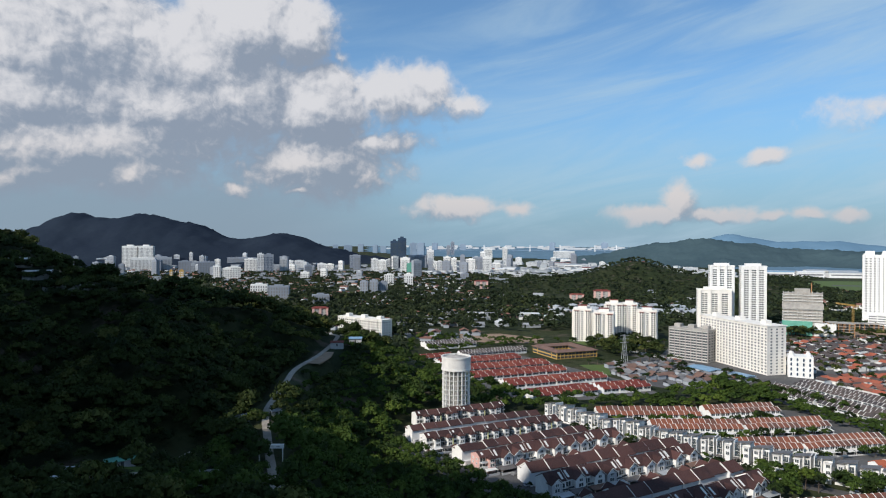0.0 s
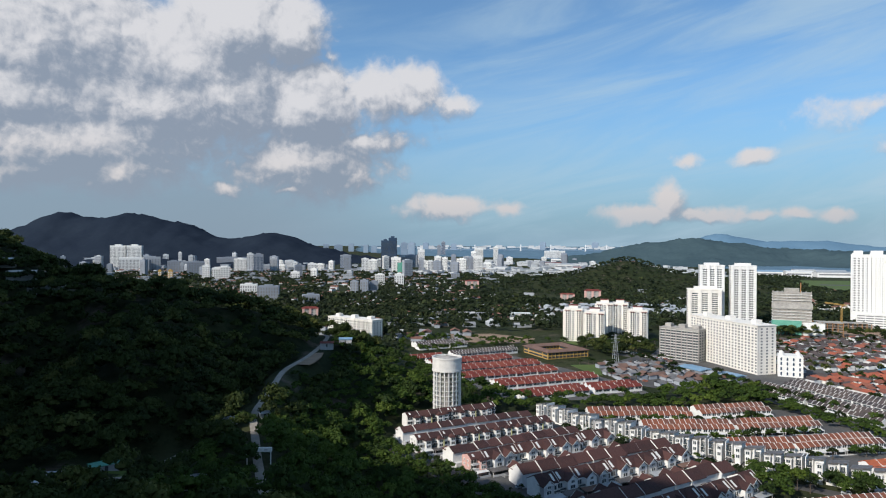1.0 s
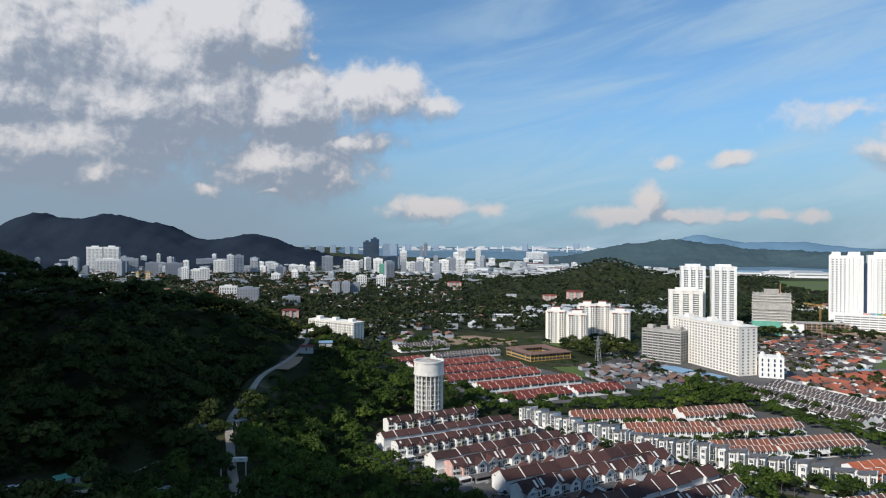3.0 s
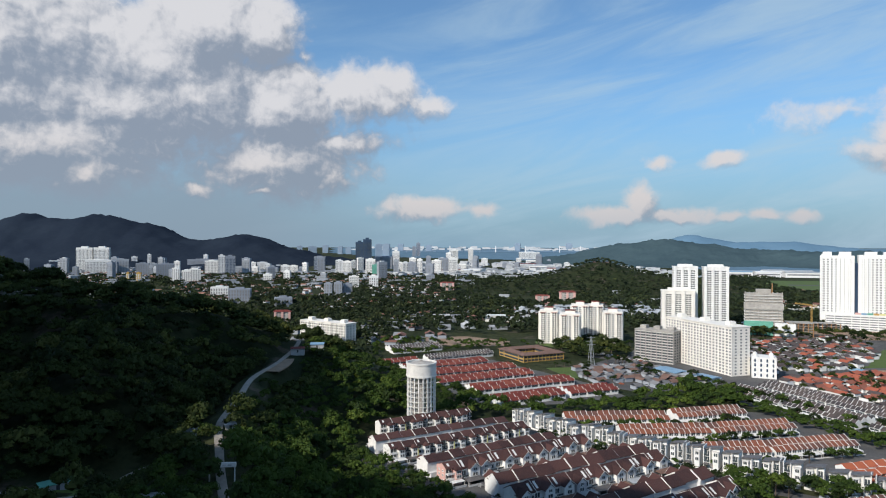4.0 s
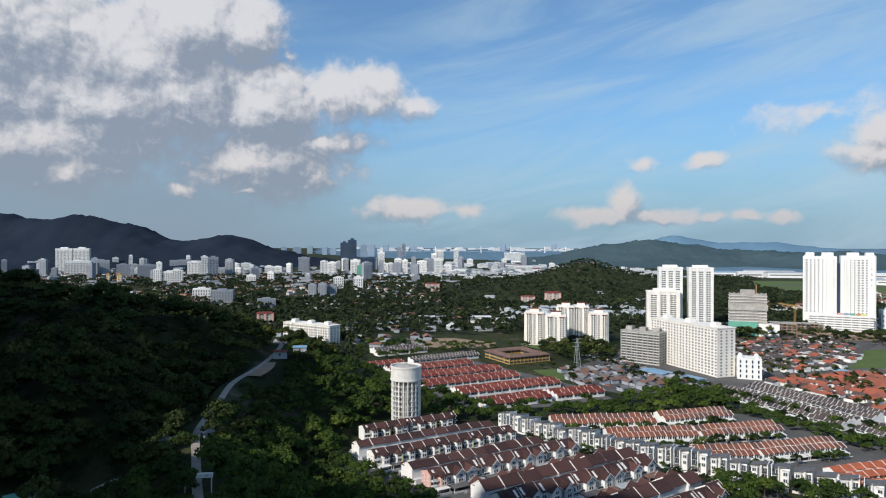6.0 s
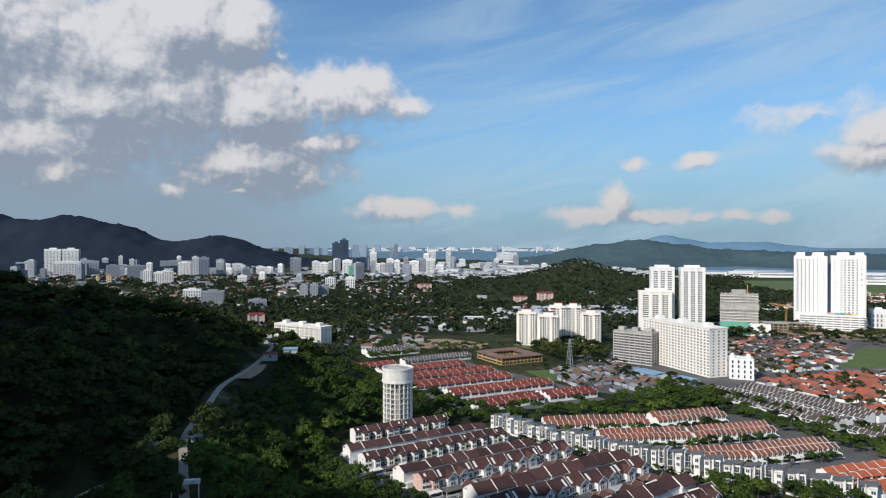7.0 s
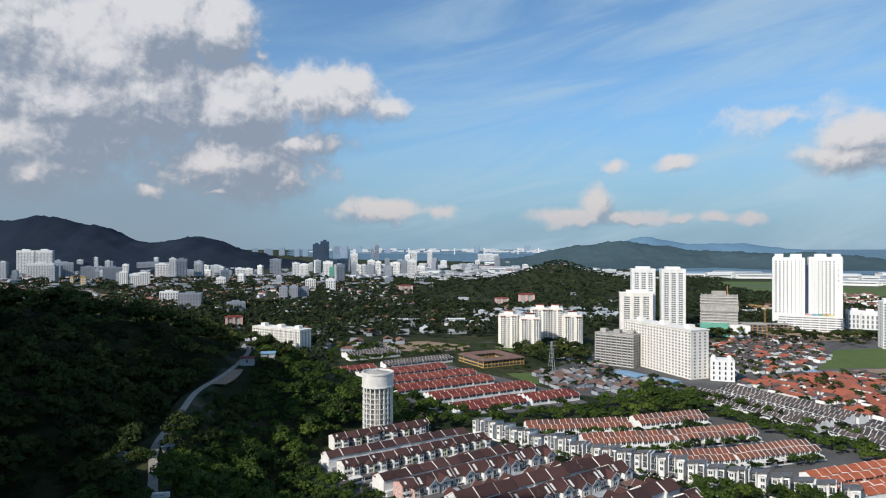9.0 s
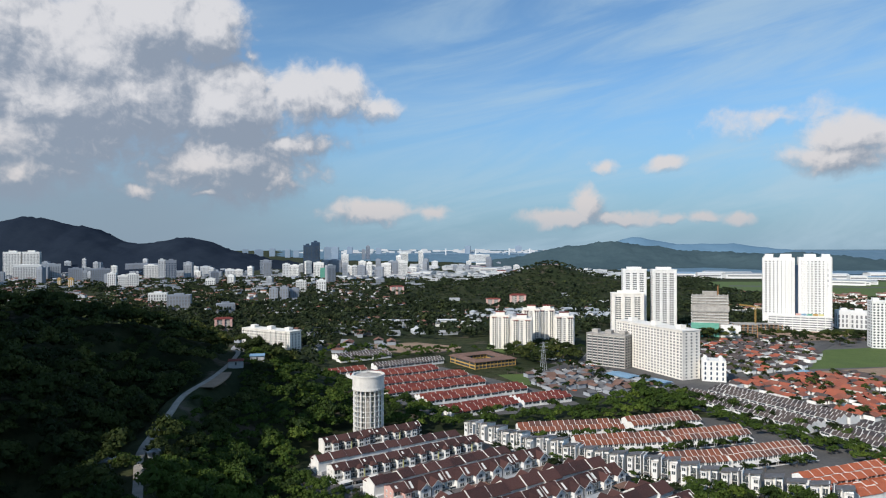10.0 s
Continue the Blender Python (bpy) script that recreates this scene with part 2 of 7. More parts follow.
def leaves_of(name, dark, mid, pale, see_through=0.1, rough=0.75):
    """Foliage: each tree has its own green, and its leaf sprays differ a little."""
    m = bpy.data.materials.new(name)
    m.use_nodes = True
    n = Nodes(m.node_tree)
    bsdf = m.node_tree.nodes["Principled BSDF"]
    at = n.node("ShaderNodeNewGeometry")
    own = n.node("ShaderNodeAttribute")
    own.attribute_name = "species"
    kind = n.math("ADD", own.outputs["Fac"], n.math("MULTIPLY", n.math("SUBTRACT", at.outputs["Random Per Island"], 0.5), 0.34))
    stand = n.math("MULTIPLY", n.math("SUBTRACT", n.noise(at.outputs["Position"], 0.022, 4.0, 0.6), 0.5), 0.9)
    kind = n.math("ADD", kind, stand)
    colour = n.mix(n.ramp(kind, 0.0, 0.5), dark, mid)
    colour = n.mix(n.ramp(kind, 0.5, 1.15), colour, pale)
    n.put(bsdf.inputs["Base Color"], colour)
    bsdf.inputs["Roughness"].default_value = rough
    bsdf.inputs["Specular IOR Level"].default_value = 0.12
    t = n.node("ShaderNodeBsdfTranslucent")
    n.put(t.inputs["Color"], n.mix(0.5, colour, (0.14, 0.24, 0.03)))
    mixer = n.node("ShaderNodeMixShader")
    mixer.inputs[0].default_value = see_through
    n.put(mixer.inputs[1], bsdf.outputs[0])
    n.put(mixer.inputs[2], t.outputs[0])
    n.put(m.node_tree.nodes["Material Output"].inputs[0], mixer.outputs[0])
    return m


def tiles(name, colours, pitch=0.34, along="Y"):
    """Roof tiles: courses across the slope, in the piece's own axes, with weathering."""
    m = surface(name, colours, 0.75, 0.5, 5.0, spec=0.25)
    n = Nodes(m.node_tree)
    bsdf = m.node_tree.nodes["Principled BSDF"]
    wave = n.node("ShaderNodeTexWave")
    wave.wave_type, wave.bands_direction = "BANDS", "X"
    wave.inputs["Scale"].default_value = 0.55 / pitch
    wave.inputs["Distortion"].default_value = 0.6
    n.put(wave.inputs["Vector"], n.node("ShaderNodeTexCoord").outputs["Object"])
    b = n.node("ShaderNodeBump")
    b.inputs["Strength"].default_value, b.inputs["Distance"].default_value = 0.6, 0.08
    n.put(b.inputs["Height"], wave.outputs["Fac"])
    n.put(bsdf.inputs["Normal"], b.outputs[0])
    return m


MAT = {
    "white": surface("white_render", ((0.80, 0.80, 0.78), (0.66, 0.66, 0.65), (0.60, 0.62, 0.65)), 0.85, 0.35, 2.0, spread=0.55),
    "cream": surface("pale_cream_render", ((0.80, 0.775, 0.73), (0.69, 0.665, 0.62)), 0.85, 0.12, 1.2),
    "grey_wall": surface("grey_render", ((0.46, 0.47, 0.49), (0.36, 0.37, 0.39), (0.62, 0.62, 0.62)), 0.85, 0.35, 2.0),
    "pink": surface("pink_render", ((0.62, 0.40, 0.36), (0.54, 0.33, 0.30)), 0.85, 0.4, 2.0),
    "lime": surface("yellow_green_render", ((0.62, 0.60, 0.30), (0.52, 0.50, 0.25)), 0.85, 0.4, 2.0),
    "yellow": surface("ochre_render", ((0.48, 0.31, 0.10), (0.38, 0.24, 0.08)), 0.85, 0.4, 2.0),
    "concrete": surface("bare_concrete", ((0.40, 0.38, 0.35), (0.27, 0.26, 0.24)), 0.9, 0.2, 1.6, bump=0.2),
    "stained_shaded": surface("stained_shaded_concrete", ((0.46, 0.44, 0.41), (0.26, 0.25, 0.24)), 0.9, 0.15, 0.8),
    "slab": surface("painted_slab", ((0.72, 0.71, 0.69), (0.55, 0.55, 0.54)), 0.85, 0.3, 2.0),
    "brown_tile": tiles("dark_brown_tiles", ((0.062, 0.028, 0.026), (0.038, 0.021, 0.021), (0.085, 0.040, 0.036))),
    "red_tile": tiles("orange_red_tiles", ((0.25, 0.088, 0.050), (0.17, 0.062, 0.042), (0.115, 0.058, 0.048))),
    "bright_tile": tiles("bright_red_tiles", ((0.42, 0.12, 0.06), (0.33, 0.09, 0.045))),
    "maroon_tile": tiles("faded_red_tiles", ((0.19, 0.040, 0.031), (0.115, 0.029, 0.025), (0.22, 0.060, 0.042))),
    "suburb_tile": surface("suburb_red_tiles", ((0.36, 0.105, 0.06), (0.27, 0.08, 0.05), (0.20, 0.085, 0.06)), 0.75, 0.1, 2.0, spread=0.8, island=True),
    "grey_tile": tiles("grey_brown_tiles", ((0.105, 0.083, 0.078), (0.068, 0.056, 0.055), (0.05, 0.045, 0.05))),
    "dark_roof": surface("dark_metal_roof", ((0.14, 0.13, 0.13), (0.09, 0.085, 0.085)), 0.55, 0.4, 3.0, spec=0.4),
    "brown_roof": surface("brown_metal_roof", ((0.20, 0.12, 0.09), (0.13, 0.08, 0.065)), 0.6, 0.2, 2.0),
    "old_sheet": surface("old_roof_sheets", ((0.17, 0.17, 0.175), (0.10, 0.10, 0.105), (0.28, 0.28, 0.29)), 0.7, 0.1, 2.0, spread=0.7, island=True),
    "zinc": surface("zinc_sheet", ((0.42, 0.45, 0.48), (0.30, 0.32, 0.35)), 0.5, 0.3, 3.0, spec=0.5),
    "pale_roof": surface("white_factory_roof", ((0.78, 0.79, 0.80), (0.62, 0.64, 0.66)), 0.6, 0.05, 0.8),
    "blue_roof": surface("blue_sheet", ((0.22, 0.36, 0.50), (0.15, 0.27, 0.40)), 0.5, 0.2, 2.0),
    "green_roof": surface("green_sheet", ((0.12, 0.36, 0.28), (0.09, 0.28, 0.22)), 0.55, 0.2, 2.0),
    "net": surface("green_scaffold_net", ((0.16, 0.42, 0.32), (0.10, 0.30, 0.24)), 0.9, 0.2, 1.5),
    "orange": surface("rusty_formwork", ((0.42, 0.22, 0.10), (0.30, 0.17, 0.09)), 0.9, 0.2, 1.5),
    "glass": surface("window_glass", ((0.035, 0.045, 0.055), (0.075, 0.09, 0.10)), 0.12, 0.2, 1.0, spec=0.6),
    "blue_glass": surface("curtain_glass", ((0.025, 0.045, 0.085), (0.045, 0.075, 0.125)), 0.15, 0.02, 0.3, spec=0.6),
    "shade_glass": surface("dim_openings", ((0.13, 0.14, 0.16), (0.22, 0.225, 0.235)), 0.4, 0.1, 0.7),
    "dark_metal": surface("dark_metal", ((0.05, 0.05, 0.055), (0.09, 0.09, 0.09)), 0.5, 1.0, 6.0),
    "asphalt": surface("asphalt", ((0.060, 0.060, 0.062), (0.095, 0.092, 0.09)), 0.9, 0.08, 1.5, bump=0.15),
    "paving": surface("town_paving", ((0.115, 0.112, 0.11), (0.07, 0.07, 0.072)), 0.9, 0.06, 0.9, bump=0.1),
    "track": surface("worn_lane", ((0.34, 0.31, 0.27), (0.22, 0.20, 0.18)), 0.95, 0.25, 1.2, bump=0.3),
    "earth": surface("bare_earth", ((0.30, 0.21, 0.15), (0.20, 0.145, 0.10)), 0.95, 0.1, 1.0, bump=0.4),
    "grass": surface("mown_grass", ((0.085, 0.125, 0.030), (0.060, 0.095, 0.024)), 0.95, 0.05, 0.8, bump=0.3),
    "bark": surface("bark", ((0.12, 0.095, 0.075), (0.075, 0.06, 0.05)), 0.95, 1.0, 6.0, bump=0.5),
    "leaf": leaves_of("forest_leaves", (0.014, 0.023, 0.008), (0.035, 0.050, 0.014), (0.10, 0.108, 0.030)),
    "leaf_light": leaves_of("light_leaves", (0.019, 0.035, 0.009), (0.040, 0.070, 0.013), (0.090, 0.126, 0.022), 0.12, 0.7),
    "leaf_far": leaves_of("far_leaves", (0.014, 0.022, 0.013), (0.026, 0.038, 0.018), (0.055, 0.068, 0.025), 0.03, 0.85),
    # far hills: the blue of aerial haze is mixed into their base colours
    "hill_far": surface("hazed_wooded_hill", ((0.022, 0.031, 0.046), (0.015, 0.022, 0.036)), 1.0, 0.006, 0.06, bump=0.8, bump_scale=0.04, spec=0.0),
    "hill_island": surface("hazed_island_woods", ((0.062, 0.098, 0.112), (0.045, 0.074, 0.090)), 1.0, 0.006, 0.06, bump=0.8, bump_scale=0.05, spec=0.0),
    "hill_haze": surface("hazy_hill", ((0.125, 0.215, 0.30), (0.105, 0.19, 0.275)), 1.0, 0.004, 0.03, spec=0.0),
    # far town colours, greyed and dimmed to carry distance haze and cloud shade
    "far_white": surface("hazed_pale_walls", ((0.36, 0.39, 0.43), (0.26, 0.29, 0.34), (0.56, 0.58, 0.60)), 0.9, 0.02, 0.2, spread=0.9),
    "far_grey": surface("hazed_grey_walls", ((0.27, 0.30, 0.35), (0.20, 0.23, 0.28)), 0.9, 0.02, 0.2),
    "far_red": surface("hazed_red_roofs", ((0.22, 0.105, 0.080), (0.15, 0.078, 0.064), (0.30, 0.17, 0.12)), 0.9, 0.01, 0.2, spread=0.8, island=True),
    "far_roof": surface("hazed_pale_roofs", ((0.24, 0.25, 0.27), (0.15, 0.16, 0.18), (0.50, 0.51, 0.53)), 0.8, 0.01, 0.2, spread=0.9, island=True),
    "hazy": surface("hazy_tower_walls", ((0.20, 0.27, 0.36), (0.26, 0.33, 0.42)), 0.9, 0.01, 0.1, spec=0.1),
    "sea": surface("sea", ((0.085, 0.155, 0.215), (0.105, 0.175, 0.235)), 0.6, 0.002, 0.02, bump=0.1, bump_scale=0.1, spec=0.1),
}


def ground_material():
    m = bpy.data.materials.new("ground")
    m.use_nodes = True
    n = Nodes(m.node_tree)
    bsdf = m.node_tree.nodes["Principled BSDF"]
    where = n.node("ShaderNodeNewGeometry").outputs["Position"]
    green = n.mix(n.ramp(n.noise(where, 0.01, 5.0, 0.6), 0.35, 0.65), (0.020, 0.029, 0.013), (0.042, 0.048, 0.022))
    green = n.mix(n.ramp(n.noise(where, 0.12, 5.0, 0.65), 0.42, 0.70), green, (0.014, 0.022, 0.009))
    soil = n.mix(n.ramp(n.noise(where, 0.4, 4.0), 0.3, 0.7), (0.12, 0.095, 0.075), (0.07, 0.058, 0.048))
    colour = n.mix(n.math("MULTIPLY", n.ramp(n.noise(where, 0.035, 5.0, 0.6), 0.56, 0.68), 0.8), green, soil)
    n.put(bsdf.inputs["Base Color"], colour)
    bsdf.inputs["Roughness"].default_value = 0.95
    bsdf.inputs["Specular IOR Level"].default_value = 0.1
    b = n.node("ShaderNodeBump")
    b.inputs["Strength"].default_value, b.inputs["Distance"].default_value = 0.7, 0.5
    n.put(b.inputs["Height"], n.noise(where, 0.7, 5.0, 0.65))
    n.put(bsdf.inputs["Normal"], b.outputs[0])
    return m


MAT["ground"] = ground_material()


# ---- building blocks ----
class Geo:
    """Corners and faces of one mesh."""

    def __init__(self):
        self.v, self.f = [], []

    def add(self, corners, faces):
        k = len(self.v)
        self.v += [tuple(c) for c in corners]
        self.f += [tuple(i + k for i in face) for face in faces]
        return self

    def box(self, x0, x1, y0, y1, z0, z1):
        return self.add([(x, y, z) for z in (z0, z1) for y in (y0, y1) for x in (x0, x1)],
                        [(0, 2, 3, 1), (4, 5, 7, 6), (0, 1, 5, 4), (2, 6, 7, 3), (0, 4, 6, 2), (1, 3, 7, 5)])

    def prism(self, outline, x0, x1):
        """An outline of (y, z), counter-clockwise seen from +x, drawn out along x."""
        n = len(outline)
        pts = [(x0, y, z) for y, z in outline] + [(x1, y, z) for y, z in outline]
        faces = [tuple(range(n))[::-1], tuple(range(n, 2 * n))]
        faces += [(i, (i + 1) % n, n + (i + 1) % n, n + i) for i in range(n)]
        return self.add(pts, faces)

    def column(self, outline, z0, z1, top=1.0):
        """An outline of (x, y), counter-clockwise seen from above, raised from z0 to z1."""
        n = len(outline)
        pts = [(x, y, z0) for x, y in outline] + [(x * top, y * top, z1) for x, y in outline]
        faces = [tuple(range(n))[::-1], tuple(range(n, 2 * n))]
        faces += [(i, (i + 1) % n, n + (i + 1) % n, n + i) for i in range(n)]
        return self.add(pts, faces)

    def hip(self, x0, x1, y0, y1, z0, z1, run):
        """A hipped roof with eaves at z0 and a ridge along the longer side at z1."""
        c = [(x, y, z) for z in (z0 - 0.2, z0) for y in (y0, y1) for x in (x0, x1)]
        if x1 - x0 >= y1 - y0:
            ym = (y0 + y1) / 2
            c += [(x0 + run, ym, z1), (x1 - run, ym, z1)]
            f = [(4, 5, 9, 8), (5, 7, 9), (7, 6, 8, 9), (6, 4, 8)]
        else:
            xm = (x0 + x1) / 2
            c += [(xm, y0 + run, z1), (xm, y1 - run, z1)]
            f = [(4, 5, 8), (5, 7, 9, 8), (7, 6, 9), (6, 4, 8, 9)]
        return self.add(c, [(0, 2, 3, 1), (0, 1, 5, 4), (1, 3, 7, 5), (3, 2, 6, 7), (2, 0, 4, 6)] + f)

    def slope(self, x0, x1, y0, z0, y1, z1, thick=0.2):
        """A roof slab from the line (y0, z0) to (y1, z1)."""
        n = (-(z1 - z0), y1 - y0)
        ln = math.hypot(*n)
        dy, dz = n[0] / ln * thick, n[1] / ln * thick
        if dz < 0:
            dy, dz = -dy, -dz
        o = [(y0, z0), (y1, z1), (y1 + dy, z1 + dz), (y0 + dy, z0 + dz)]
        return self.prism(o if y1 > y0 else o[::-1], x0, x1)


def mesh_from(name, geo, material):
    me = bpy.data.meshes.new(name)
    me.from_pydata(geo.v, [], geo.f)
    me.materials.append(material)
    me.update()
    return me


def part(name, geo, material, parent, label="", kind=""):
    ob = new(name, mesh_from(name, geo, material))
    ob.parent = parent
    return tagged(ob, label, kind=kind)


def again(ob, name, parent, m):
    """Another part on the same mesh, at the pose m."""
    other = new(name, ob.data)
    other.parent = parent
    other.matrix_basis = m
    return other


def thing(name, label, category, group="", at=None):
    ob = new(name)
    ob.empty_display_size = 1.0
    if at is not None:
        ob.matrix_basis = at
    return tagged(ob, label, category, group)


def solid(name, geo, material, kind="structure", label="", category=""):
    return tagged(new(name, mesh_from(name, geo, material)), label, category, kind=kind)


def big_mesh(name, verts, quads, material):
    """A mesh from arrays of corners and four-cornered faces."""
    me = bpy.data.meshes.new(name)
    me.vertices.add(len(verts))
    me.vertices.foreach_set("co", np.ascontiguousarray(verts, np.float32).ravel())
    me.loops.add(quads.size)
    me.loops.foreach_set("vertex_index", np.ascontiguousarray(quads, np.int32).ravel())
    me.polygons.add(len(quads))
    me.polygons.foreach_set("loop_start", np.arange(0, quads.size, 4, dtype=np.int32))
    me.materials.append(material)
    me.update(calc_edges=True)
    me.validate()
    return new(name, me)

# ---- ground, water, far hills ----
def steps(*runs):
    """Grid lines from (start, end, step) runs."""
    return np.unique(np.concatenate([np.arange(a, b, s) for a, b, s in runs]))


gx = steps((-4400, -1000, 200), (-1000, -460, 30), (-460, 60, 5), (60, 700, 40), (700, 4401, 200))
gy = steps((-1400, -500, 60), (-500, 120, 20), (120, 700, 5), (700, 2200, 40), (2200, 4901, 100))
X, Y = np.meshgrid(gx, gy)
Z = land(X, Y)
nx, ny = len(gx), len(gy)
i, j = np.meshgrid(np.arange(nx - 1), np.arange(ny - 1))
a = (j * nx + i).ravel()
ground = big_mesh("ground", np.stack([X.ravel(), Y.ravel(), Z.ravel()], 1), np.stack([a, a + 1, a + nx + 1, a + nx], 1), MAT["ground"])
tagged(ground, "green and brown tropical ground rising to wooded hills", "ground", kind="structure")
for p in ground.data.polygons:
    p.use_smooth = True


def sheet(name, outline, lift, material, label, category):
    """A level area on the plain, 4 cm steps above one another."""
    g2 = Geo()
    n = len(outline)
    cx, cy = sum(p[0] for p in outline) / n, sum(p[1] for p in outline) / n
    pts = [(x, y, float(land(x, y)) + lift) for x, y in outline] + [(cx, cy, float(land(cx, cy)) + lift)]
    g2.add(pts, [(k, (k + 1) % n, n) for k in range(n)])
    return solid(name, g2, material, label=label, category=category)


def strip(name, line, width, lift, material, label, category="road", step=6.0):
    """A road along a line, lying on the land, with real edges."""
    pts = []
    for (ax, ay), (bx, by) in zip(line, line[1:]):
        n = max(1, int(math.hypot(bx - ax, by - ay) / step))
        pts += [(ax + (bx - ax) * k / n, ay + (by - ay) * k / n) for k in range(n)]
    pts.append(line[-1])
    for _ in range(3):
        pts = [pts[0]] + [((p[0] + q[0] + r[0]) / 3, (p[1] + q[1] + r[1]) / 3) for p, q, r in zip(pts, pts[1:], pts[2:])] + [pts[-1]]
    g2, rows = Geo(), []
    for k, (x, y) in enumerate(pts):
        p, q = pts[max(k - 1, 0)], pts[min(k + 1, len(pts) - 1)]
        dx, dy = q[0] - p[0], q[1] - p[1]
        ln = math.hypot(dx, dy) or 1
        ox, oy = -dy / ln * width / 2, dx / ln * width / 2
        z = max(float(land(x + s * ox, y + s * oy)) for s in (-1, 0, 1)) + lift
        rows.append([(x + ox, y + oy, z - 0.6), (x + ox, y + oy, z), (x - ox, y - oy, z), (x - ox, y - oy, z - 0.6)])
    faces = []
    for k in range(len(rows) - 1):
        b = 4 * k
        faces += [(b + c, b + c + 1, b + c + 5, b + c + 4) for c in range(3)]
    g2.add([v for row in rows for v in row], faces)
    return solid(name, g2, material, label=label, category=category)


# paved town plates
sheet("pavement_brown_rows", ((-62, 345), (-54, 325), (-28, 296), (30, 244), (60, 232), (116, 300), (112, 320), (40, 394), (0, 404)), 0.05, MAT["paving"], "grey paved lanes and yards between brown terraces", "paving")
sheet("pavement_red_rows", ((46, 404), (120, 322), (200, 280), (250, 330), (232, 360), (212, 396), (192, 432), (172, 436), (100, 416)), 0.08, MAT["paving"], "grey paved lanes and yards between red terraces", "paving")
sheet("pavement_grey_rows", ((178, 500), (236, 345), (300, 330), (330, 470), (300, 560), (215, 560)), 0.11, MAT["paving"], "pale paved lanes between grey-roofed terraces", "paving")
sheet("pavement_far_rows", ((-98, 592), (-52, 520), (-26, 486), (10, 438), (60, 448), (108, 472), (100, 500), (16, 612), (-40, 604)), 0.14, MAT["paving"], "grey paved lanes between faded red terraces", "paving")
sheet("pavement_market", ((80, 570), (110, 600), (140, 640), (178, 600), (190, 520), (184, 500), (120, 486), (94, 506)), 0.23, MAT["asphalt"], "dark streets among the old houses", "paving")
sheet("school_green", ((62, 574), (96, 580), (86, 560), (84, 530), (74, 540)), 0.26, MAT["grass"], "green playing field below the school", "field")
sheet("pavement_flats", ((130, 580), (185, 508), (222, 520), (300, 640), (280, 800), (210, 790), (140, 620)), 0.17, MAT["paving"], "grey car park and yards round the flats", "paving")
sheet("pavement_suburb", ((240, 560), (330, 520), (470, 560), (560, 760), (420, 800), (300, 690)), 0.20, MAT["paving"], "grey lanes among the suburban houses", "paving")
sheet("field", ((326, 588), (350, 600), (419, 693), (560, 720), (620, 640), (438, 600)), 0.30, MAT["grass"], "bright green mown playing field", "field")
sheet("bare_plot", ((335, 578), (438, 600), (620, 640), (600, 590), (389, 556)), 0.34, MAT["earth"], "bare brown earth beside the field", "earth")
sheet("building_site", ((380, 790), (420, 760), (600, 760), (600, 830), (470, 850), (395, 850)), 0.30, MAT["earth"], "bare building site with pale earth", "earth")
sheet("airfield", ((760, 1560), (950, 1300), (1300, 1080), (2300, 1250), (1900, 2000), (880, 2060)), 0.12, MAT["grass"], "flat green airfield", "airfield")
sheet("runway", ((860, 1800), (2000, 1500), (2020, 1540), (880, 1850)), 0.3, MAT["asphalt"], "grey airfield runway", "runway")
sheet("meadow", ((66, 716), (78, 690), (96, 684), (110, 700), (112, 740), (96, 766), (74, 760)), 0.12, MAT["grass"], "green meadow beside the flats", "field")
sheet("brown_field", ((-70, 712), (-20, 690), (34, 694), (40, 730), (-10, 764), (-66, 750)), 0.10, MAT["earth"], "brown open field beyond the terraces", "field")

strip("lane", ROAD, 3.2, 0.35, MAT["track"], "winding pale concrete lane up the wooded saddle")
strip("road_main", ((140, 570), (172, 505), (184, 464), (194, 444), (204, 424), (214, 402), (228, 380), (244, 352), (266, 306), (292, 240)), 13, 0.26, MAT["asphalt"], "tree-lined dark asphalt road beside the terraces")
strip("road_brown_street", ((-40, 306), (10, 341), (46, 366)), 7, 0.12, MAT["asphalt"], "narrow asphalt street between brown terraces")
strip("road_brown_street_low", ((0, 276), (52, 314), (92, 342)), 7, 0.12, MAT["asphalt"], "narrow asphalt street between brown terraces")
strip("road_villa_street", ((36, 380), (64, 350), (92, 326), (122, 306), (160, 284)), 7, 0.14, MAT["asphalt"], "asphalt street in front of white villas")
strip("road_flats", ((110, 640), (150, 600), (200, 500)), 9, 0.30, MAT["asphalt"], "asphalt access road to the flats")
strip("road_suburb", ((300, 560), (318, 585), (345, 615), (440, 720), (520, 800)), 9, 0.42, MAT["asphalt"], "suburban road past the playing field")

# water between the shore and the islands
def inside(x, y, outline):
    """Whether points lie within an outline."""
    hit = np.zeros(x.shape, bool)
    for (ax, ay), (bx, by) in zip(outline, outline[1:] + outline[:1]):
        cross = (ay > y) != (by > y)
        hit ^= cross & (x < (bx - ax) * (y - ay) / ((by - ay) or 1e-9) + ax)
    return hit


SHORE = ((-1100, 4880), (-1000, 4250), (-500, 3750), (100, 3600), (600, 3300), (1000, 2850), (1700, 2550), (4300, 2450), (4300, 4880))
wx, wy = np.meshgrid(np.arange(-1200, 4300, 50), np.arange(2400, 4900, 50))
k = wx.shape[1]
i, j = np.meshgrid(np.arange(k - 1), np.arange(wx.shape[0] - 1))
a = (j * k + i).ravel()
a = a[inside(wx.ravel()[a] + 25.0, wy.ravel()[a] + 25.0, SHORE)]
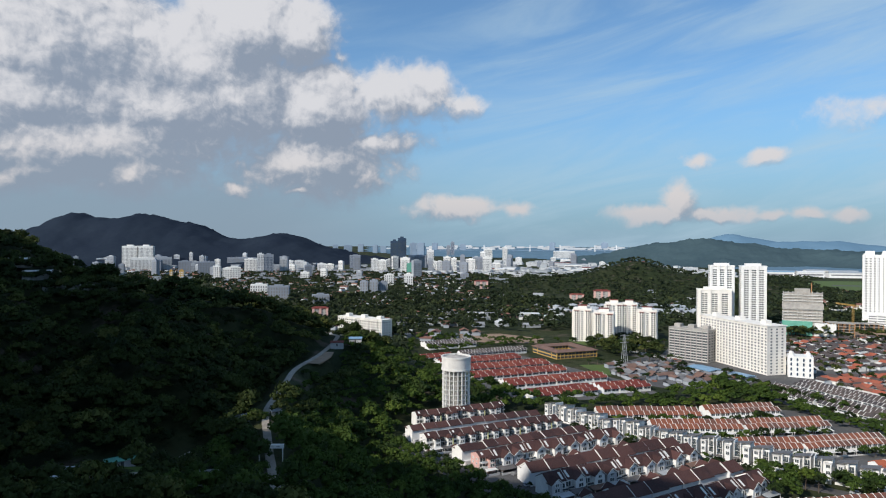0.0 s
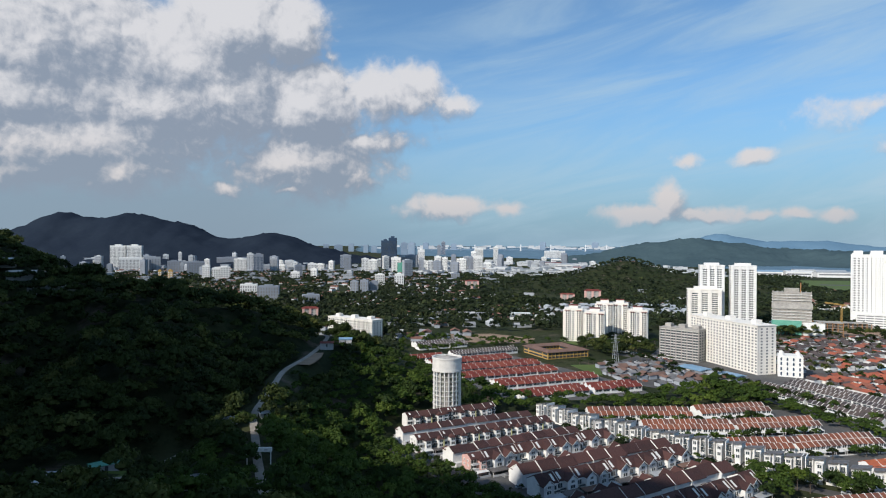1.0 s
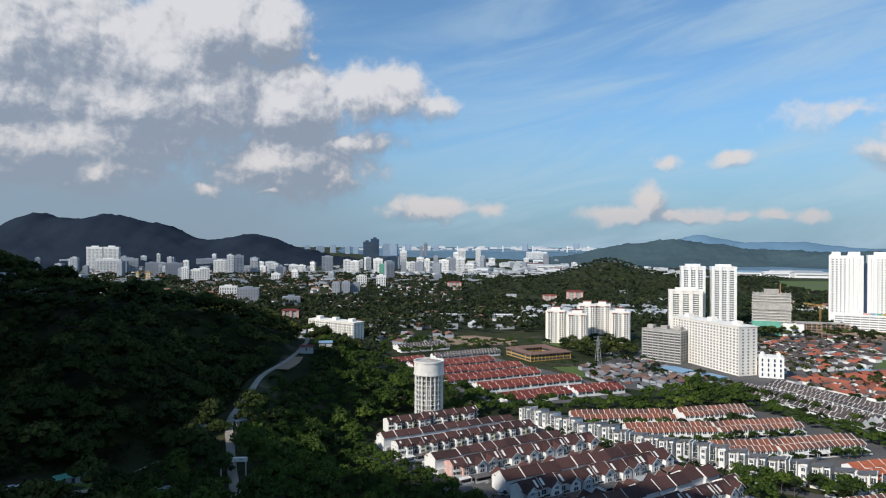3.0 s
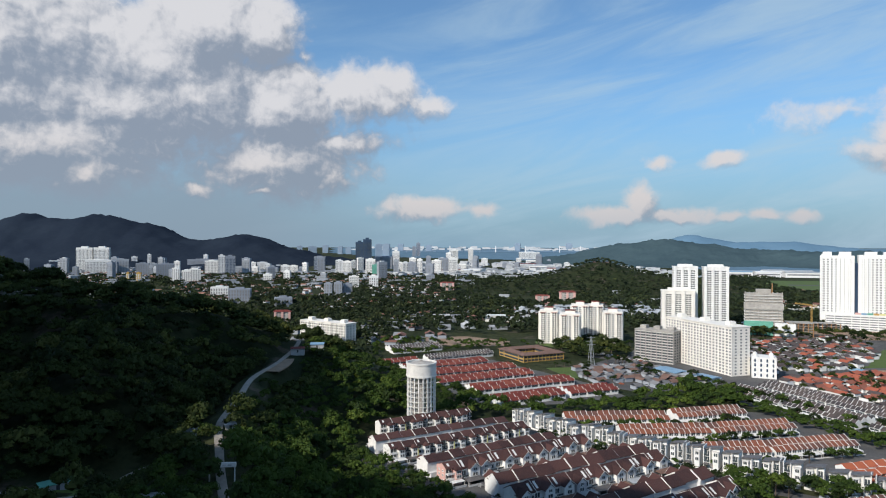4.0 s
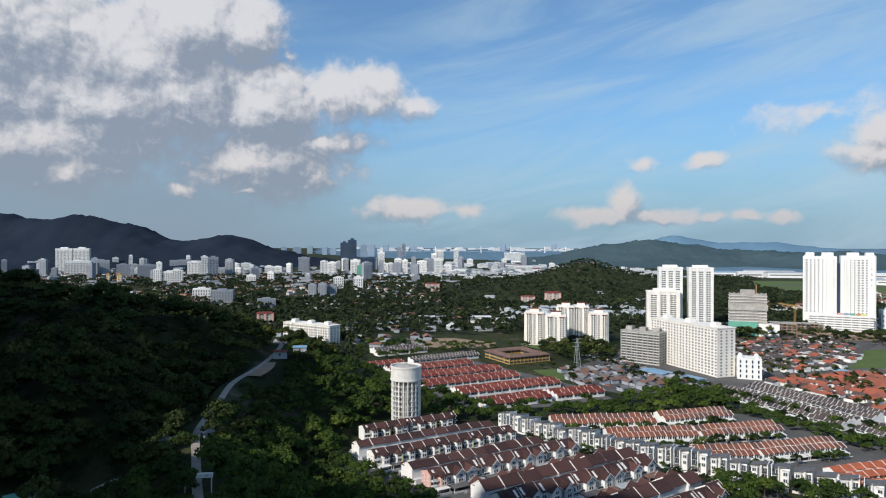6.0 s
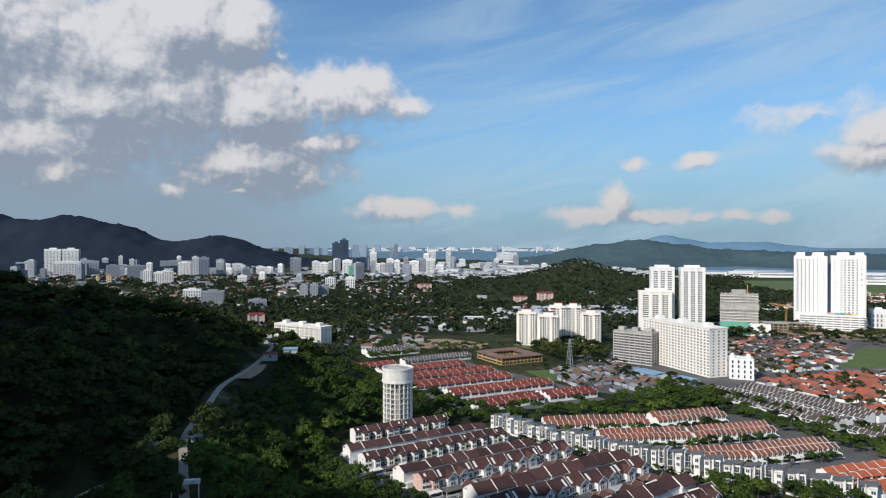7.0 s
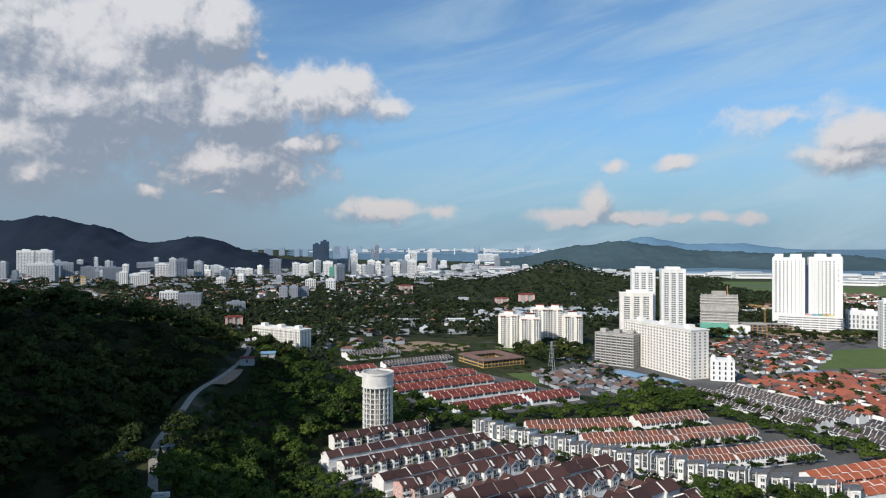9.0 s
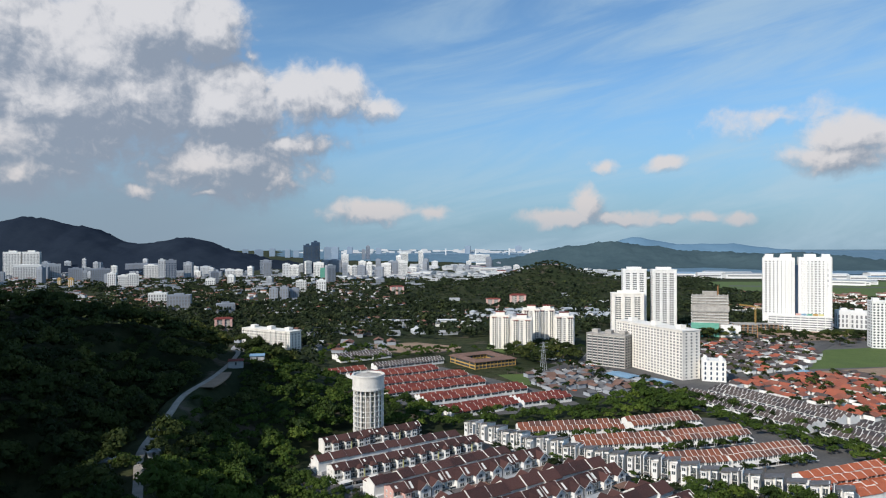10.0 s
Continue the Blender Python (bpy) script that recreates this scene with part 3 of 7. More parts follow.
water = big_mesh("water", np.stack([wx.ravel(), wy.ravel(), land(wx, wy).ravel() + 1.0], 1), np.stack([a, a + 1, a + k + 1, a + k], 1), MAT["sea"])
tagged(water, "calm grey-blue strait", "sea", kind="structure")


def far_hill(name, crest, width, material, label, seed, base=0.0, bumps=6.0, step=30.0):
    """A wooded hill with a crest along (x, y, z)."""
    xs, ys = [p[0] for p in crest], [p[1] for p in crest]
    x = np.arange(min(xs) - width * 2, max(xs) + width * 2, step)
    y = np.arange(min(ys) - width * 2, max(ys) + width * 2, step)
    hx, hy = np.meshgrid(x, y)
    h = ridge(hx, hy, crest, width)
    h = h * (1 + 0.05 * wavy(hx, hy, 260, seed)) + np.clip(h / 40, 0, 1) * bumps * (0.6 * wavy(hx, hy, 70, seed + 1) + 0.5 * np.random.RandomState(seed).uniform(-1, 1, h.shape))
    h = np.where(h < 1.5, -30, h) + base
    n, k = hx.shape[1], hx.shape[0]
    i, j = np.meshgrid(np.arange(n - 1), np.arange(k - 1))
    a = (j * n + i).ravel()
    keep = h.ravel()[a] > base - 29
    a = a[keep]
    ob = big_mesh(name, np.stack([hx.ravel(), hy.ravel(), h.ravel()], 1), np.stack([a, a + 1, a + n + 1, a + n], 1), material)
    return tagged(ob, label, "hill", kind="structure")


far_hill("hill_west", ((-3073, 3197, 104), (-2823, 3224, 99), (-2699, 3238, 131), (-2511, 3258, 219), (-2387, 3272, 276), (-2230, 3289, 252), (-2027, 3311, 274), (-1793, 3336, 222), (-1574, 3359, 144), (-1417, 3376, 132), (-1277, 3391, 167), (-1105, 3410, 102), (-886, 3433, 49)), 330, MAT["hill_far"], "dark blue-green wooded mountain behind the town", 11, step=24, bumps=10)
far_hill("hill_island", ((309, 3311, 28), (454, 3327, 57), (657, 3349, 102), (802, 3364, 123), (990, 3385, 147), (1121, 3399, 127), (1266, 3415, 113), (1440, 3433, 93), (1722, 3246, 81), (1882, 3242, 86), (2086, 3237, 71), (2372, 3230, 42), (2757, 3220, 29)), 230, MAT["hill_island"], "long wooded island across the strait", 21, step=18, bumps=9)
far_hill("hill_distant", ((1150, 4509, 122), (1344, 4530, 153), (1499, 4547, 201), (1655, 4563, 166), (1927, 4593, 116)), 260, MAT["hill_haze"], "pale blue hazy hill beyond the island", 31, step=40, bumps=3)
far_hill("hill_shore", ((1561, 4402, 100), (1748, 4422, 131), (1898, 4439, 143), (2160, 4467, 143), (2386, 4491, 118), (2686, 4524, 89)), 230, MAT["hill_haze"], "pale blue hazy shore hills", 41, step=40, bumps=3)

# ---- trees ----
def crown_points(rng, radius, height, lobes, leaves, size):
    """Leaf sprays (four corners each) on rounded boughs that make up a dome: an uneven, open crown."""
    quads = []
    centres = []
    spin = rng.uniform(0, 6.28)
    for k in range(lobes):
        a = spin + 2.4 * k + rng.uniform(-0.4, 0.4)
        r = radius * 0.82 * math.sqrt((k + 0.35) / lobes) * rng.uniform(0.8, 1.1)
        z = height * (0.50 + 0.36 * (1 - (r / radius) ** 2) + rng.uniform(-0.07, 0.07))
        centres.append((r * math.cos(a), r * math.sin(a), z, radius * rng.uniform(0.25, 0.42)))
    for k in range(leaves):
        cx, cy, cz, cr = centres[k % lobes]
        d = rng.normal(size=3)
        d[2] = abs(d[2]) * 1.0 - 0.2
        d /= np.linalg.norm(d)
        c = np.array((cx, cy, cz)) + d * cr * rng.uniform(0.82, 1.12) * np.array((1, 1, 0.85))
        nrm = d + rng.normal(size=3) * 0.30
        nrm /= np.linalg.norm(nrm)
        u = np.cross(nrm, rng.normal(size=3))
        u /= np.linalg.norm(u)
        v = np.cross(nrm, u)
        s = size * rng.uniform(0.6, 1.3)
        bend = nrm * s * -0.25
        quads.append([c + u * s + bend, c + v * s * 0.8, c - u * s + bend, c - v * s * 0.8])
    return np.array(quads), centres


def core_points(centres, shrink=0.8):
    """Rough eight-sided hearts of the boughs, so that crowns aren't see-through."""
    out = []
    for cx, cy, cz, cr in centres:
        r = cr * shrink
        ring = [(cx + r * math.cos(a), cy + r * math.sin(a), cz - 0.1 * r) for a in (0, 1.571, 3.142, 4.712)]
        top, low = (cx, cy, cz + r * 0.8), (cx, cy, cz - r * 0.7)
        for k in range(4):
            p, q = ring[k], ring[(k + 1) % 4]
            mid = tuple((p[c] + q[c]) / 2 * 1.0 for c in range(3))
            out.append([p, mid, q, top])
            out.append([q, mid, p, low])
    return np.array(out)


def crown_kinds(seed, count, radius, height, lobes, leaves, size):
    kinds = []
    for k in range(count):
        rng = np.random.RandomState(seed + k)
        quads, centres = crown_points(rng, radius * rng.uniform(0.9, 1.1), height * rng.uniform(0.9, 1.15), lobes, leaves, size)
        kinds.append(np.concatenate([quads, core_points(centres)]))
    return kinds


def woods(name, places, kinds, material, label, seed, grow=(0.75, 1.3)):
    """Many trees, past counting, as one mesh. places: (n, 3) feet of the trees."""
    rng = np.random.RandomState(seed)
    out, tints = [], []
    for k, kind in enumerate(kinds):
        feet = places[k::len(kinds)]
        if not len(feet):
            continue
        a, s = rng.uniform(0, 6.28, len(feet)), rng.uniform(*grow, len(feet))
        c, d = np.cos(a) * s, np.sin(a) * s
        x = kind[None, :, :, 0] * c[:, None, None] - kind[None, :, :, 1] * d[:, None, None]
        y = kind[None, :, :, 0] * d[:, None, None] + kind[None, :, :, 1] * c[:, None, None]
        z = kind[None, :, :, 2] * (s * rng.uniform(0.85, 1.2, len(feet)))[:, None, None]
        out.append((np.stack([x, y, z], -1) + feet[:, None, None, :]).reshape(-1, 3))
        tints.append(np.repeat(np.clip(rng.normal(0.42, 0.26, len(feet)), 0, 1), len(kind)))
    verts = np.concatenate(out)
    ob = big_mesh(name, verts, np.arange(len(verts)).reshape(-1, 4), material)
    kept = np.concatenate(tints)
    if len(ob.data.polygons) == len(kept):
        ob.data.attributes.new("species", "FLOAT", "FACE").data.foreach_set("value", kept.astype(np.float32))
    return tagged(ob, label, "woods", kind="stuff")


def scatter(x0, x1, y0, y1, gap, seed, keep):
    """Feet of trees on a jittered grid, where keep(x, y) holds."""
    rng = np.random.RandomState(seed)
    px, py = np.meshgrid(np.arange(x0, x1, gap), np.arange(y0, y1, gap))
    px = px.ravel() + rng.uniform(-0.45, 0.45, px.size) * gap
    py = py.ravel() + rng.uniform(-0.45, 0.45, py.size) * gap
    k = keep(px, py)
    px, py = px[k], py[k]
    order = rng.permutation(len(px))
    px, py = px[order], py[order]
    return np.stack([px, py, land(px, py)], 1)


def wooded(x, y):
    clear = (off_line(x, y, ROAD) > np.interp(y, (230, 285, 315, 420), (2.6, 4.0, 7.0, 7.0))) & (off_line(x, y, CLEARING) > 16)
    yard = off_line(x, y, YARD) > 11
    return (x < town_edge(y) - 2) & clear & yard


YARD = ((-121, 392), (-119, 412), (-124, 434))
CLEARING = ((-260, 182), (-190, 196), (-150, 208), (-122, 232))
NEAR_KINDS = crown_kinds(10, 8, 5.4, 11.0, 14, 400, 0.44)
MID_KINDS = crown_kinds(30, 7, 6.0, 11.5, 12, 180, 0.72)
FAR_KINDS = crown_kinds(50, 5, 6.5, 9.5, 4, 24, 1.9)
DOT_KINDS = crown_kinds(60, 5, 9.0, 9.5, 3, 12, 2.9)


def in_view(x, y):
    return np.arctan2(x, y) > radians(-47)


def lush_sunlit(f):
    """The lighter growth on the slope above the terraces; its lightness also stands in for sunlight."""
    return (f[:, 0] > -100 + 12 * wavy(f[:, 0], f[:, 1], 40, 9)) & (f[:, 1] > 190)


near_feet = scatter(-330, 50, 170, 330, 6.4, 1, lambda x, y: wooded(x, y) & in_view(x, y))


def verge(f):
    """Low growth on the open side of the lane."""
    x, y = f[:, 0], f[:, 1]
    lane_x = np.interp(y, [p[1] for p in ROAD], [p[0] for p in ROAD])
    return (x > lane_x - 3) & (x < lane_x + np.interp(y, (250, 300, 420, 540), (3, 8, 22, 26))) & (y > 300) & (y < 500)


SHRUBS = crown_kinds(85, 4, 3.2, 4.2, 8, 140, 0.38)
shrub_feet = near_feet[verge(near_feet)]
near_feet = near_feet[~verge(near_feet)]
foot = near_feet[:, 0] > slope_foot(near_feet[:, 1]) - 8
woods("edge_woods", near_feet[foot], crown_kinds(80, 5, 4.8, 8.2, 11, 260, 0.42), MAT["leaf_light"], "low leafy trees along the edge of the terraces", 17, (0.6, 1.15))
near_feet = near_feet[~foot]
light_feet, near_feet = near_feet[lush_sunlit(near_feet)], near_feet[~lush_sunlit(near_feet)]
woods("spur_woods", light_feet, NEAR_KINDS, MAT["leaf_light"], "lighter green leafy trees on the slope above the terraces", 4, (0.5, 1.2))
woods("hill_woods", near_feet[::2], NEAR_KINDS, MAT["leaf"], "dark green rainforest canopy on the near slope", 5, (0.5, 1.35))
woods("slope_woods", near_feet[1::2], NEAR_KINDS, MAT["leaf"], "dark green rainforest canopy on the near slope", 6, (0.5, 1.35))
back_feet = scatter(-520, -30, 330, 560, 8.2, 2, lambda x, y: wooded(x, y) & in_view(x, y))
shrub_feet = np.concatenate([shrub_feet, back_feet[verge(back_feet)]])
back_feet = back_feet[~verge(back_feet)]
woods("verge_shrubs", shrub_feet, SHRUBS, MAT["leaf_light"], "low shrubs beside the lane", 18, (0.8, 1.5))
lit = lush_sunlit(back_feet)
woods("saddle_woods", back_feet[lit], MID_KINDS, MAT["leaf_light"], "lighter green trees on the saddle above the terraces", 20, (0.5, 1.1))
woods("ridge_woods", back_feet[~lit], MID_KINDS, MAT["leaf"], "dark green rainforest canopy along the ridge", 7, (0.5, 1.3))

# the belt of trees between the terraces, and the trees round the water tower
BELT = ((-24, 402), (20, 408), (54, 413), (120, 423), (168, 436), (190, 468), (176, 488), (130, 474), (104, 450), (62, 436), (26, 430), (8, 442), (-4, 462), (-26, 478), (-36, 486), (-60, 520), (-78, 520), (-50, 410))
belt_feet = scatter(-90, 210, 380, 530, 7.5, 3, lambda x, y: inside(x, y, BELT) & (np.hypot(x + 31, y - 396) > 12))
woods("belt_woods", belt_feet, MID_KINDS, MAT["leaf_light"], "green belt of broad trees between the terraces", 8, (0.5, 0.85))
PARK = ((108, 302), (104, 282), (114, 274), (178, 292), (166, 300), (124, 316))
park_feet = scatter(100, 190, 260, 320, 6.4, 4, lambda x, y: inside(x, y, PARK) & (np.hypot(x - 134, y - 288) > 9))
woods("park_woods", park_feet, NEAR_KINDS, MAT["leaf_light"], "mixed green trees of a small park", 9, (0.45, 0.85))

# woods and shrubs of the plain, and the wooded hill beyond it
BUILT = ((-110, 700), (-90, 540), (-30, 400), (60, 230), (300, 230), (340, 470), (470, 560), (600, 830), (240, 880), (100, 630), (60, 660))


def plain_woods(x, y):
    hill = land(x, y) > 4
    patch = wavy(x, y, 260, 21) + 0.7 * wavy(x, y, 90, 22) > np.where(y > 1150, -0.5, -0.55)
    open_field = inside(x, y, ((30, 680), (110, 640), (120, 780), (20, 800))) | inside(x, y, ((-110, 690), (30, 670), (30, 770), (-100, 810))) | inside(x, y, ((880, 2060), (760, 1560), (950, 1300), (1300, 1080), (2300, 1250), (1900, 2000)))
    return (hill | patch) & ~inside(x, y, BUILT) & ~open_field & (np.abs(np.arctan2(x, y)) < radians(44)) & ((x > town_edge(y)) | (y > 780))


woods("plain_woods", scatter(-820, 760, 600, 1250, 11.0, 5, plain_woods), FAR_KINDS, MAT["leaf_far"], "dark green trees scattered over the plain", 10, (0.5, 1.2))
woods("far_woods", scatter(-1350, 1000, 1250, 2350, 16.0, 6, plain_woods), DOT_KINDS, MAT["leaf_far"], "dark green woods of the far plain and hill", 11, (0.5, 1.0))

# bushy trees along the main road, behind the red terraces and round the flats
ROADSIDE = ((172, 505), (184, 464), (194, 444), (204, 424), (214, 402), (228, 380), (244, 352), (266, 306))


def roadside(x, y):
    d = off_line(x, y, ROADSIDE)
    return (d > 7.5) & (d < np.where(x < np.interp(y, (306, 380, 444, 505), (266, 228, 194, 172)), 19, 11)) & (wavy(x, y, 25, 71) > -0.5)


def garden(x, y):
    a = off_line(x, y, ((56, 388), (112, 394), (166, 409)))
    b = off_line(x, y, ((84, 359), (128, 365), (182, 380)))
    c = off_line(x, y, ((116, 331), (150, 335), (200, 351)))
    d = off_line(x, y, ((48, 378), (70, 354), (100, 330), (150, 300)))
    return ((a < 2.5) | (b < 2.5) | (c < 2.5) | (d < 2.0)) & (wavy(x, y, 16, 72) > -0.1)


def round_flats(x, y):
    return (inside(x, y, ((78, 660), (100, 622), (150, 634), (158, 690), (84, 696))) | inside(x, y, ((285, 800), (330, 780), (420, 775), (560, 740), (560, 765), (400, 800), (330, 830)))) & (wavy(x, y, 40, 73) > -0.25)


SMALL_KINDS = crown_kinds(70, 5, 3.4, 6.0, 9, 130, 0.44)
woods("roadside_woods", scatter(120, 300, 290, 570, 4.2, 12, roadside), SMALL_KINDS, MAT["leaf_light"], "bushy green trees lining the main road", 13, (0.6, 1.3))
MARGIN = ((174, 434), (190, 434), (204, 402), (216, 374), (232, 350), (252, 316), (232, 312), (210, 356), (194, 392))
woods("margin_shrubs", scatter(160, 260, 300, 450, 5.0, 17, lambda x, y: inside(x, y, MARGIN) & (wavy(x, y, 22, 76) > -0.45) & (off_line(x, y, ROADSIDE) > 7)), SMALL_KINDS, MAT["leaf_light"], "shrubs and small trees between terraces and main road", 21, (0.5, 1.0))
woods("garden_woods", scatter(40, 210, 290, 420, 3.6, 13, garden), SMALL_KINDS, MAT["leaf_light"], "garden trees between the red terraces", 14, (0.4, 0.95))
woods("flats_woods", scatter(60, 570, 500, 840, 6.5, 14, round_flats), MID_KINDS, MAT["leaf"], "dark green trees round the flats", 15, (0.5, 1.0))
suburb_feet = scatter(240, 470, 390, 760, 13.0, 15, lambda x, y: (wavy(x, y, 60, 74) > 0.0) & ~inside(x, y, ((326, 588), (419, 693), (560, 720), (600, 590), (389, 556), (335, 578))) & (off_line(x, y, ((188, 480), (232, 412), (252, 345), (284, 310))) > 45))
woods("suburb_woods", suburb_feet, SMALL_KINDS, MAT["leaf"], "small trees among the suburban houses", 16, (0.6, 1.3))


def scrub(x, y):
    area = inside(x, y, ((-110, 720), (-98, 606), (-62, 616), (-22, 650), (24, 668), (60, 690), (-20, 704)))
    rows = np.minimum(off_line(x, y, ((-45, 600), (15, 636))), np.minimum(off_line(x, y, ((-82, 640), (-36, 668))), off_line(x, y, ((-88, 655), (-46, 684)))))
    return area & (rows > 11) & (np.hypot(x - 54, y - 628) > 36) & (np.hypot(x - 104, y - 588) > 5) & (wavy(x, y, 45, 75) > -0.35)


woods("scrub_woods", scatter(-120, 130, 460, 730, 6.5, 16, scrub), SMALL_KINDS, MAT["leaf_light"], "green scrub and small trees beyond the terraces", 19, (0.6, 1.4))

# ---- terraced houses and villas ----
def facing(x, y, turn, z=0.0):
    """A pose whose own +x runs at turn degrees from the world's +x."""
    return pose(x, y, z, 0, 0, turn)


WINDOWS = {}


def window(parent, x, y, z, w=1.8, h=1.5, turn=0, frame_mat="white", name="window"):
    """A framed window, proud of the wall, its two panes set back: one closed piece with frame and glass."""
    key = (w, h, frame_mat)
    if key not in WINDOWS:
        t, f, s = 0.13, -0.16, -0.05
        xs = (-w / 2, -w / 2 + t, -t / 2, t / 2, w / 2 - t, w / 2)
        zs = (0, t, h - t, h)
        v, faces, glass = [], [], []
        for zz in zs:
            v += [(xx, f, zz) for xx in xs]
        for c in range(5):
            for r in range(3):
                q = (r * 6 + c, r * 6 + c + 1, r * 6 + c + 7, r * 6 + c + 6)
                if r == 1 and c in (1, 3):
                    k = len(v)
                    v += [(v[i][0], s, v[i][2]) for i in q]
                    faces += [(q[i], q[(i + 1) % 4], k + (i + 1) % 4, k + i) for i in range(4)]
                    glass.append(len(faces))
                    faces.append((k, k + 1, k + 2, k + 3))
                else:
                    faces.append(q)
        k = len(v)
        v += [(xs[0], 0.02, 0), (xs[5], 0.02, 0), (xs[5], 0.02, h), (xs[0], 0.02, h)]
        faces += [(5, 4, 3, 2, 1, 0, k, k + 1), (5, k + 1, k + 2, 23, 17, 11), (23, k + 2, k + 3, 18, 19, 20, 21, 22), (18, k + 3, k, 0, 6, 12)]
        me = bpy.data.meshes.new("window")
        me.from_pydata(v, [], faces)
        me.materials.append(MAT[frame_mat])
        me.materials.append(MAT["glass"])
        for i in glass:
            me.polygons[i].material_index = 1
        me.update()
        WINDOWS[key] = me
    fr = new(name, WINDOWS[key])
    fr.parent, fr.matrix_basis = parent, pose(x, y, z, 0, 0, turn)
    return fr


def brown_terrace(accent, variant, end=False):
    """Three-storey terraced house: brown roof in steps, projecting bay under a hipped roof, deep shaded balconies, carport. Front towards -y, ridge along x."""
    w = 7.2
    names = {"white": "white", "lime": "white and yellow-green", "grey_wall": "white and grey", "pink": "pink"}
    main = "pink" if accent == "pink" else "white"
    house = thing("terraced_house", f"{names[accent]} three-storey terraced house with dark brown tiled roof", "house", "brown-roofed terraces")
    e, r = 8.6, 10.6
    part("wall", Geo().prism([(-3.0, 0), (6.6, 0), (6.6, e), (0.8, r - 0.25), (-3.0, e + 0.2)], -w / 2 + 0.05, w / 2 - 0.05), MAT[main], house)
    roof = Geo().slope(-w / 2 + 0.1, w / 2 - 0.1, -4.4, e - 0.3, 0.8, r, 0.22)
    roof.slope(-w / 2 + 0.1, w / 2 - 0.1, 7.2, e - 0.2, 0.8, r, 0.22)
    part("roof", roof, MAT["brown_tile"], house)
    fin = [(-4.5, e - 0.6), (0.8, r - 0.2), (7.3, e - 0.5), (7.3, e + 0.08), (0.8, r + 0.4), (-4.5, e + 0.02)]
    part("party_wall", Geo().prism(fin, w / 2 - 0.1, w / 2 + 0.1), MAT["slab"], house)
    side = 1 if variant % 2 == 0 else -1
    # one pale roof light on the front slope
    sx = -side * 1.5
    k0, k1 = -2.6, -0.6
    zs = [e - 0.3 + (y + 4.4) / 5.2 * (r - e + 0.3) + 0.27 for y in (k0, k1)]
    if variant != 2:
        part("roof_light", Geo().slope(sx - 0.5, sx + 0.5, k0, zs[0], k1, zs[1], 0.08), MAT["slab"], house, "pale translucent roof sheet")
    # the bay under its own hipped roof
    bx0, bx1 = (0.2, 3.4) if side > 0 else (-3.4, -0.2)
    bm = (bx0 + bx1) / 2
    part("bay", Geo().box(bx0, bx1, -6.9, -2.9, 0, 8.0), MAT[main if accent in ("pink", "white") else "white"], house)
    if accent in ("lime", "grey_wall"):
        fx = bx1 - 0.02 if side > 0 else bx0 + 0.02
        part("painted_fin", Geo().box(fx - 0.3, fx + 0.3, -7.3, -3.0, 0, 8.05), MAT[accent], house)
    part("bay_roof", Geo().hip(bx0 - 0.5, bx1 + 0.5, -7.5, -2.2, 8.05, 9.5, 1.9), MAT["brown_tile"], house)
    window(house, bm, -6.92, 3.5, 2.4, 1.8)
    window(house, bm, -6.92, 6.0, 2.2, 1.5)
    # balconies set back beside the bay
    ox0, ox1 = (-3.45, 0.1) if side > 0 else (-0.1, 3.45)
    for z in (3.0, 5.8):
        b = part("balcony", Geo().box(ox0, ox1, -5.8 if variant != 2 else -5.2, -2.95, z - 0.22, z), MAT["slab"], house)
        part("railing", Geo().box(ox0 + 0.05, ox1 - 0.05, -5.74 if variant != 2 else -5.14, -5.66 if variant != 2 else -5.06, z, z + 0.9), MAT["glass" if variant else "slab"], b)
        window(house, (ox0 + ox1) / 2, -3.02, z + 0.05, 3.1, 2.35)
    part("door", Geo().box((ox0 + ox1) / 2 - 0.9, (ox0 + ox1) / 2 + 0.9, -3.12, -2.95, 0, 2.4), MAT["brown_roof"], house)
    c = part("carport", Geo().box(-3.3, 3.3, -10.6, -6.4, 2.72, 2.9), MAT[("slab", "zinc", "dark_roof")[variant]], house)
    for x in (-3.1, 2.9):
        part("post", Geo().box(x, x + 0.22, -10.5, -10.28, 0, 2.72), MAT["slab"], c)
    part("garden_wall", Geo().box(-3.55, 3.5, -11.7, -11.5, 0, 1.4), MAT["grey_wall"], house)
    part("rear_wing", Geo().box(-2.4, 2.6, 6.5, 8.6, 0, 3.2), MAT["grey_wall"], house)
    if end:
        for z in (1.2, 4.0, 6.4):
            window(house, -w / 2 + 0.03, 3.6, z, 1.4, 1.2, -90)
            window(house, -w / 2 + 0.03, -0.6, z, 1.4, 1.2, -90)
    return house


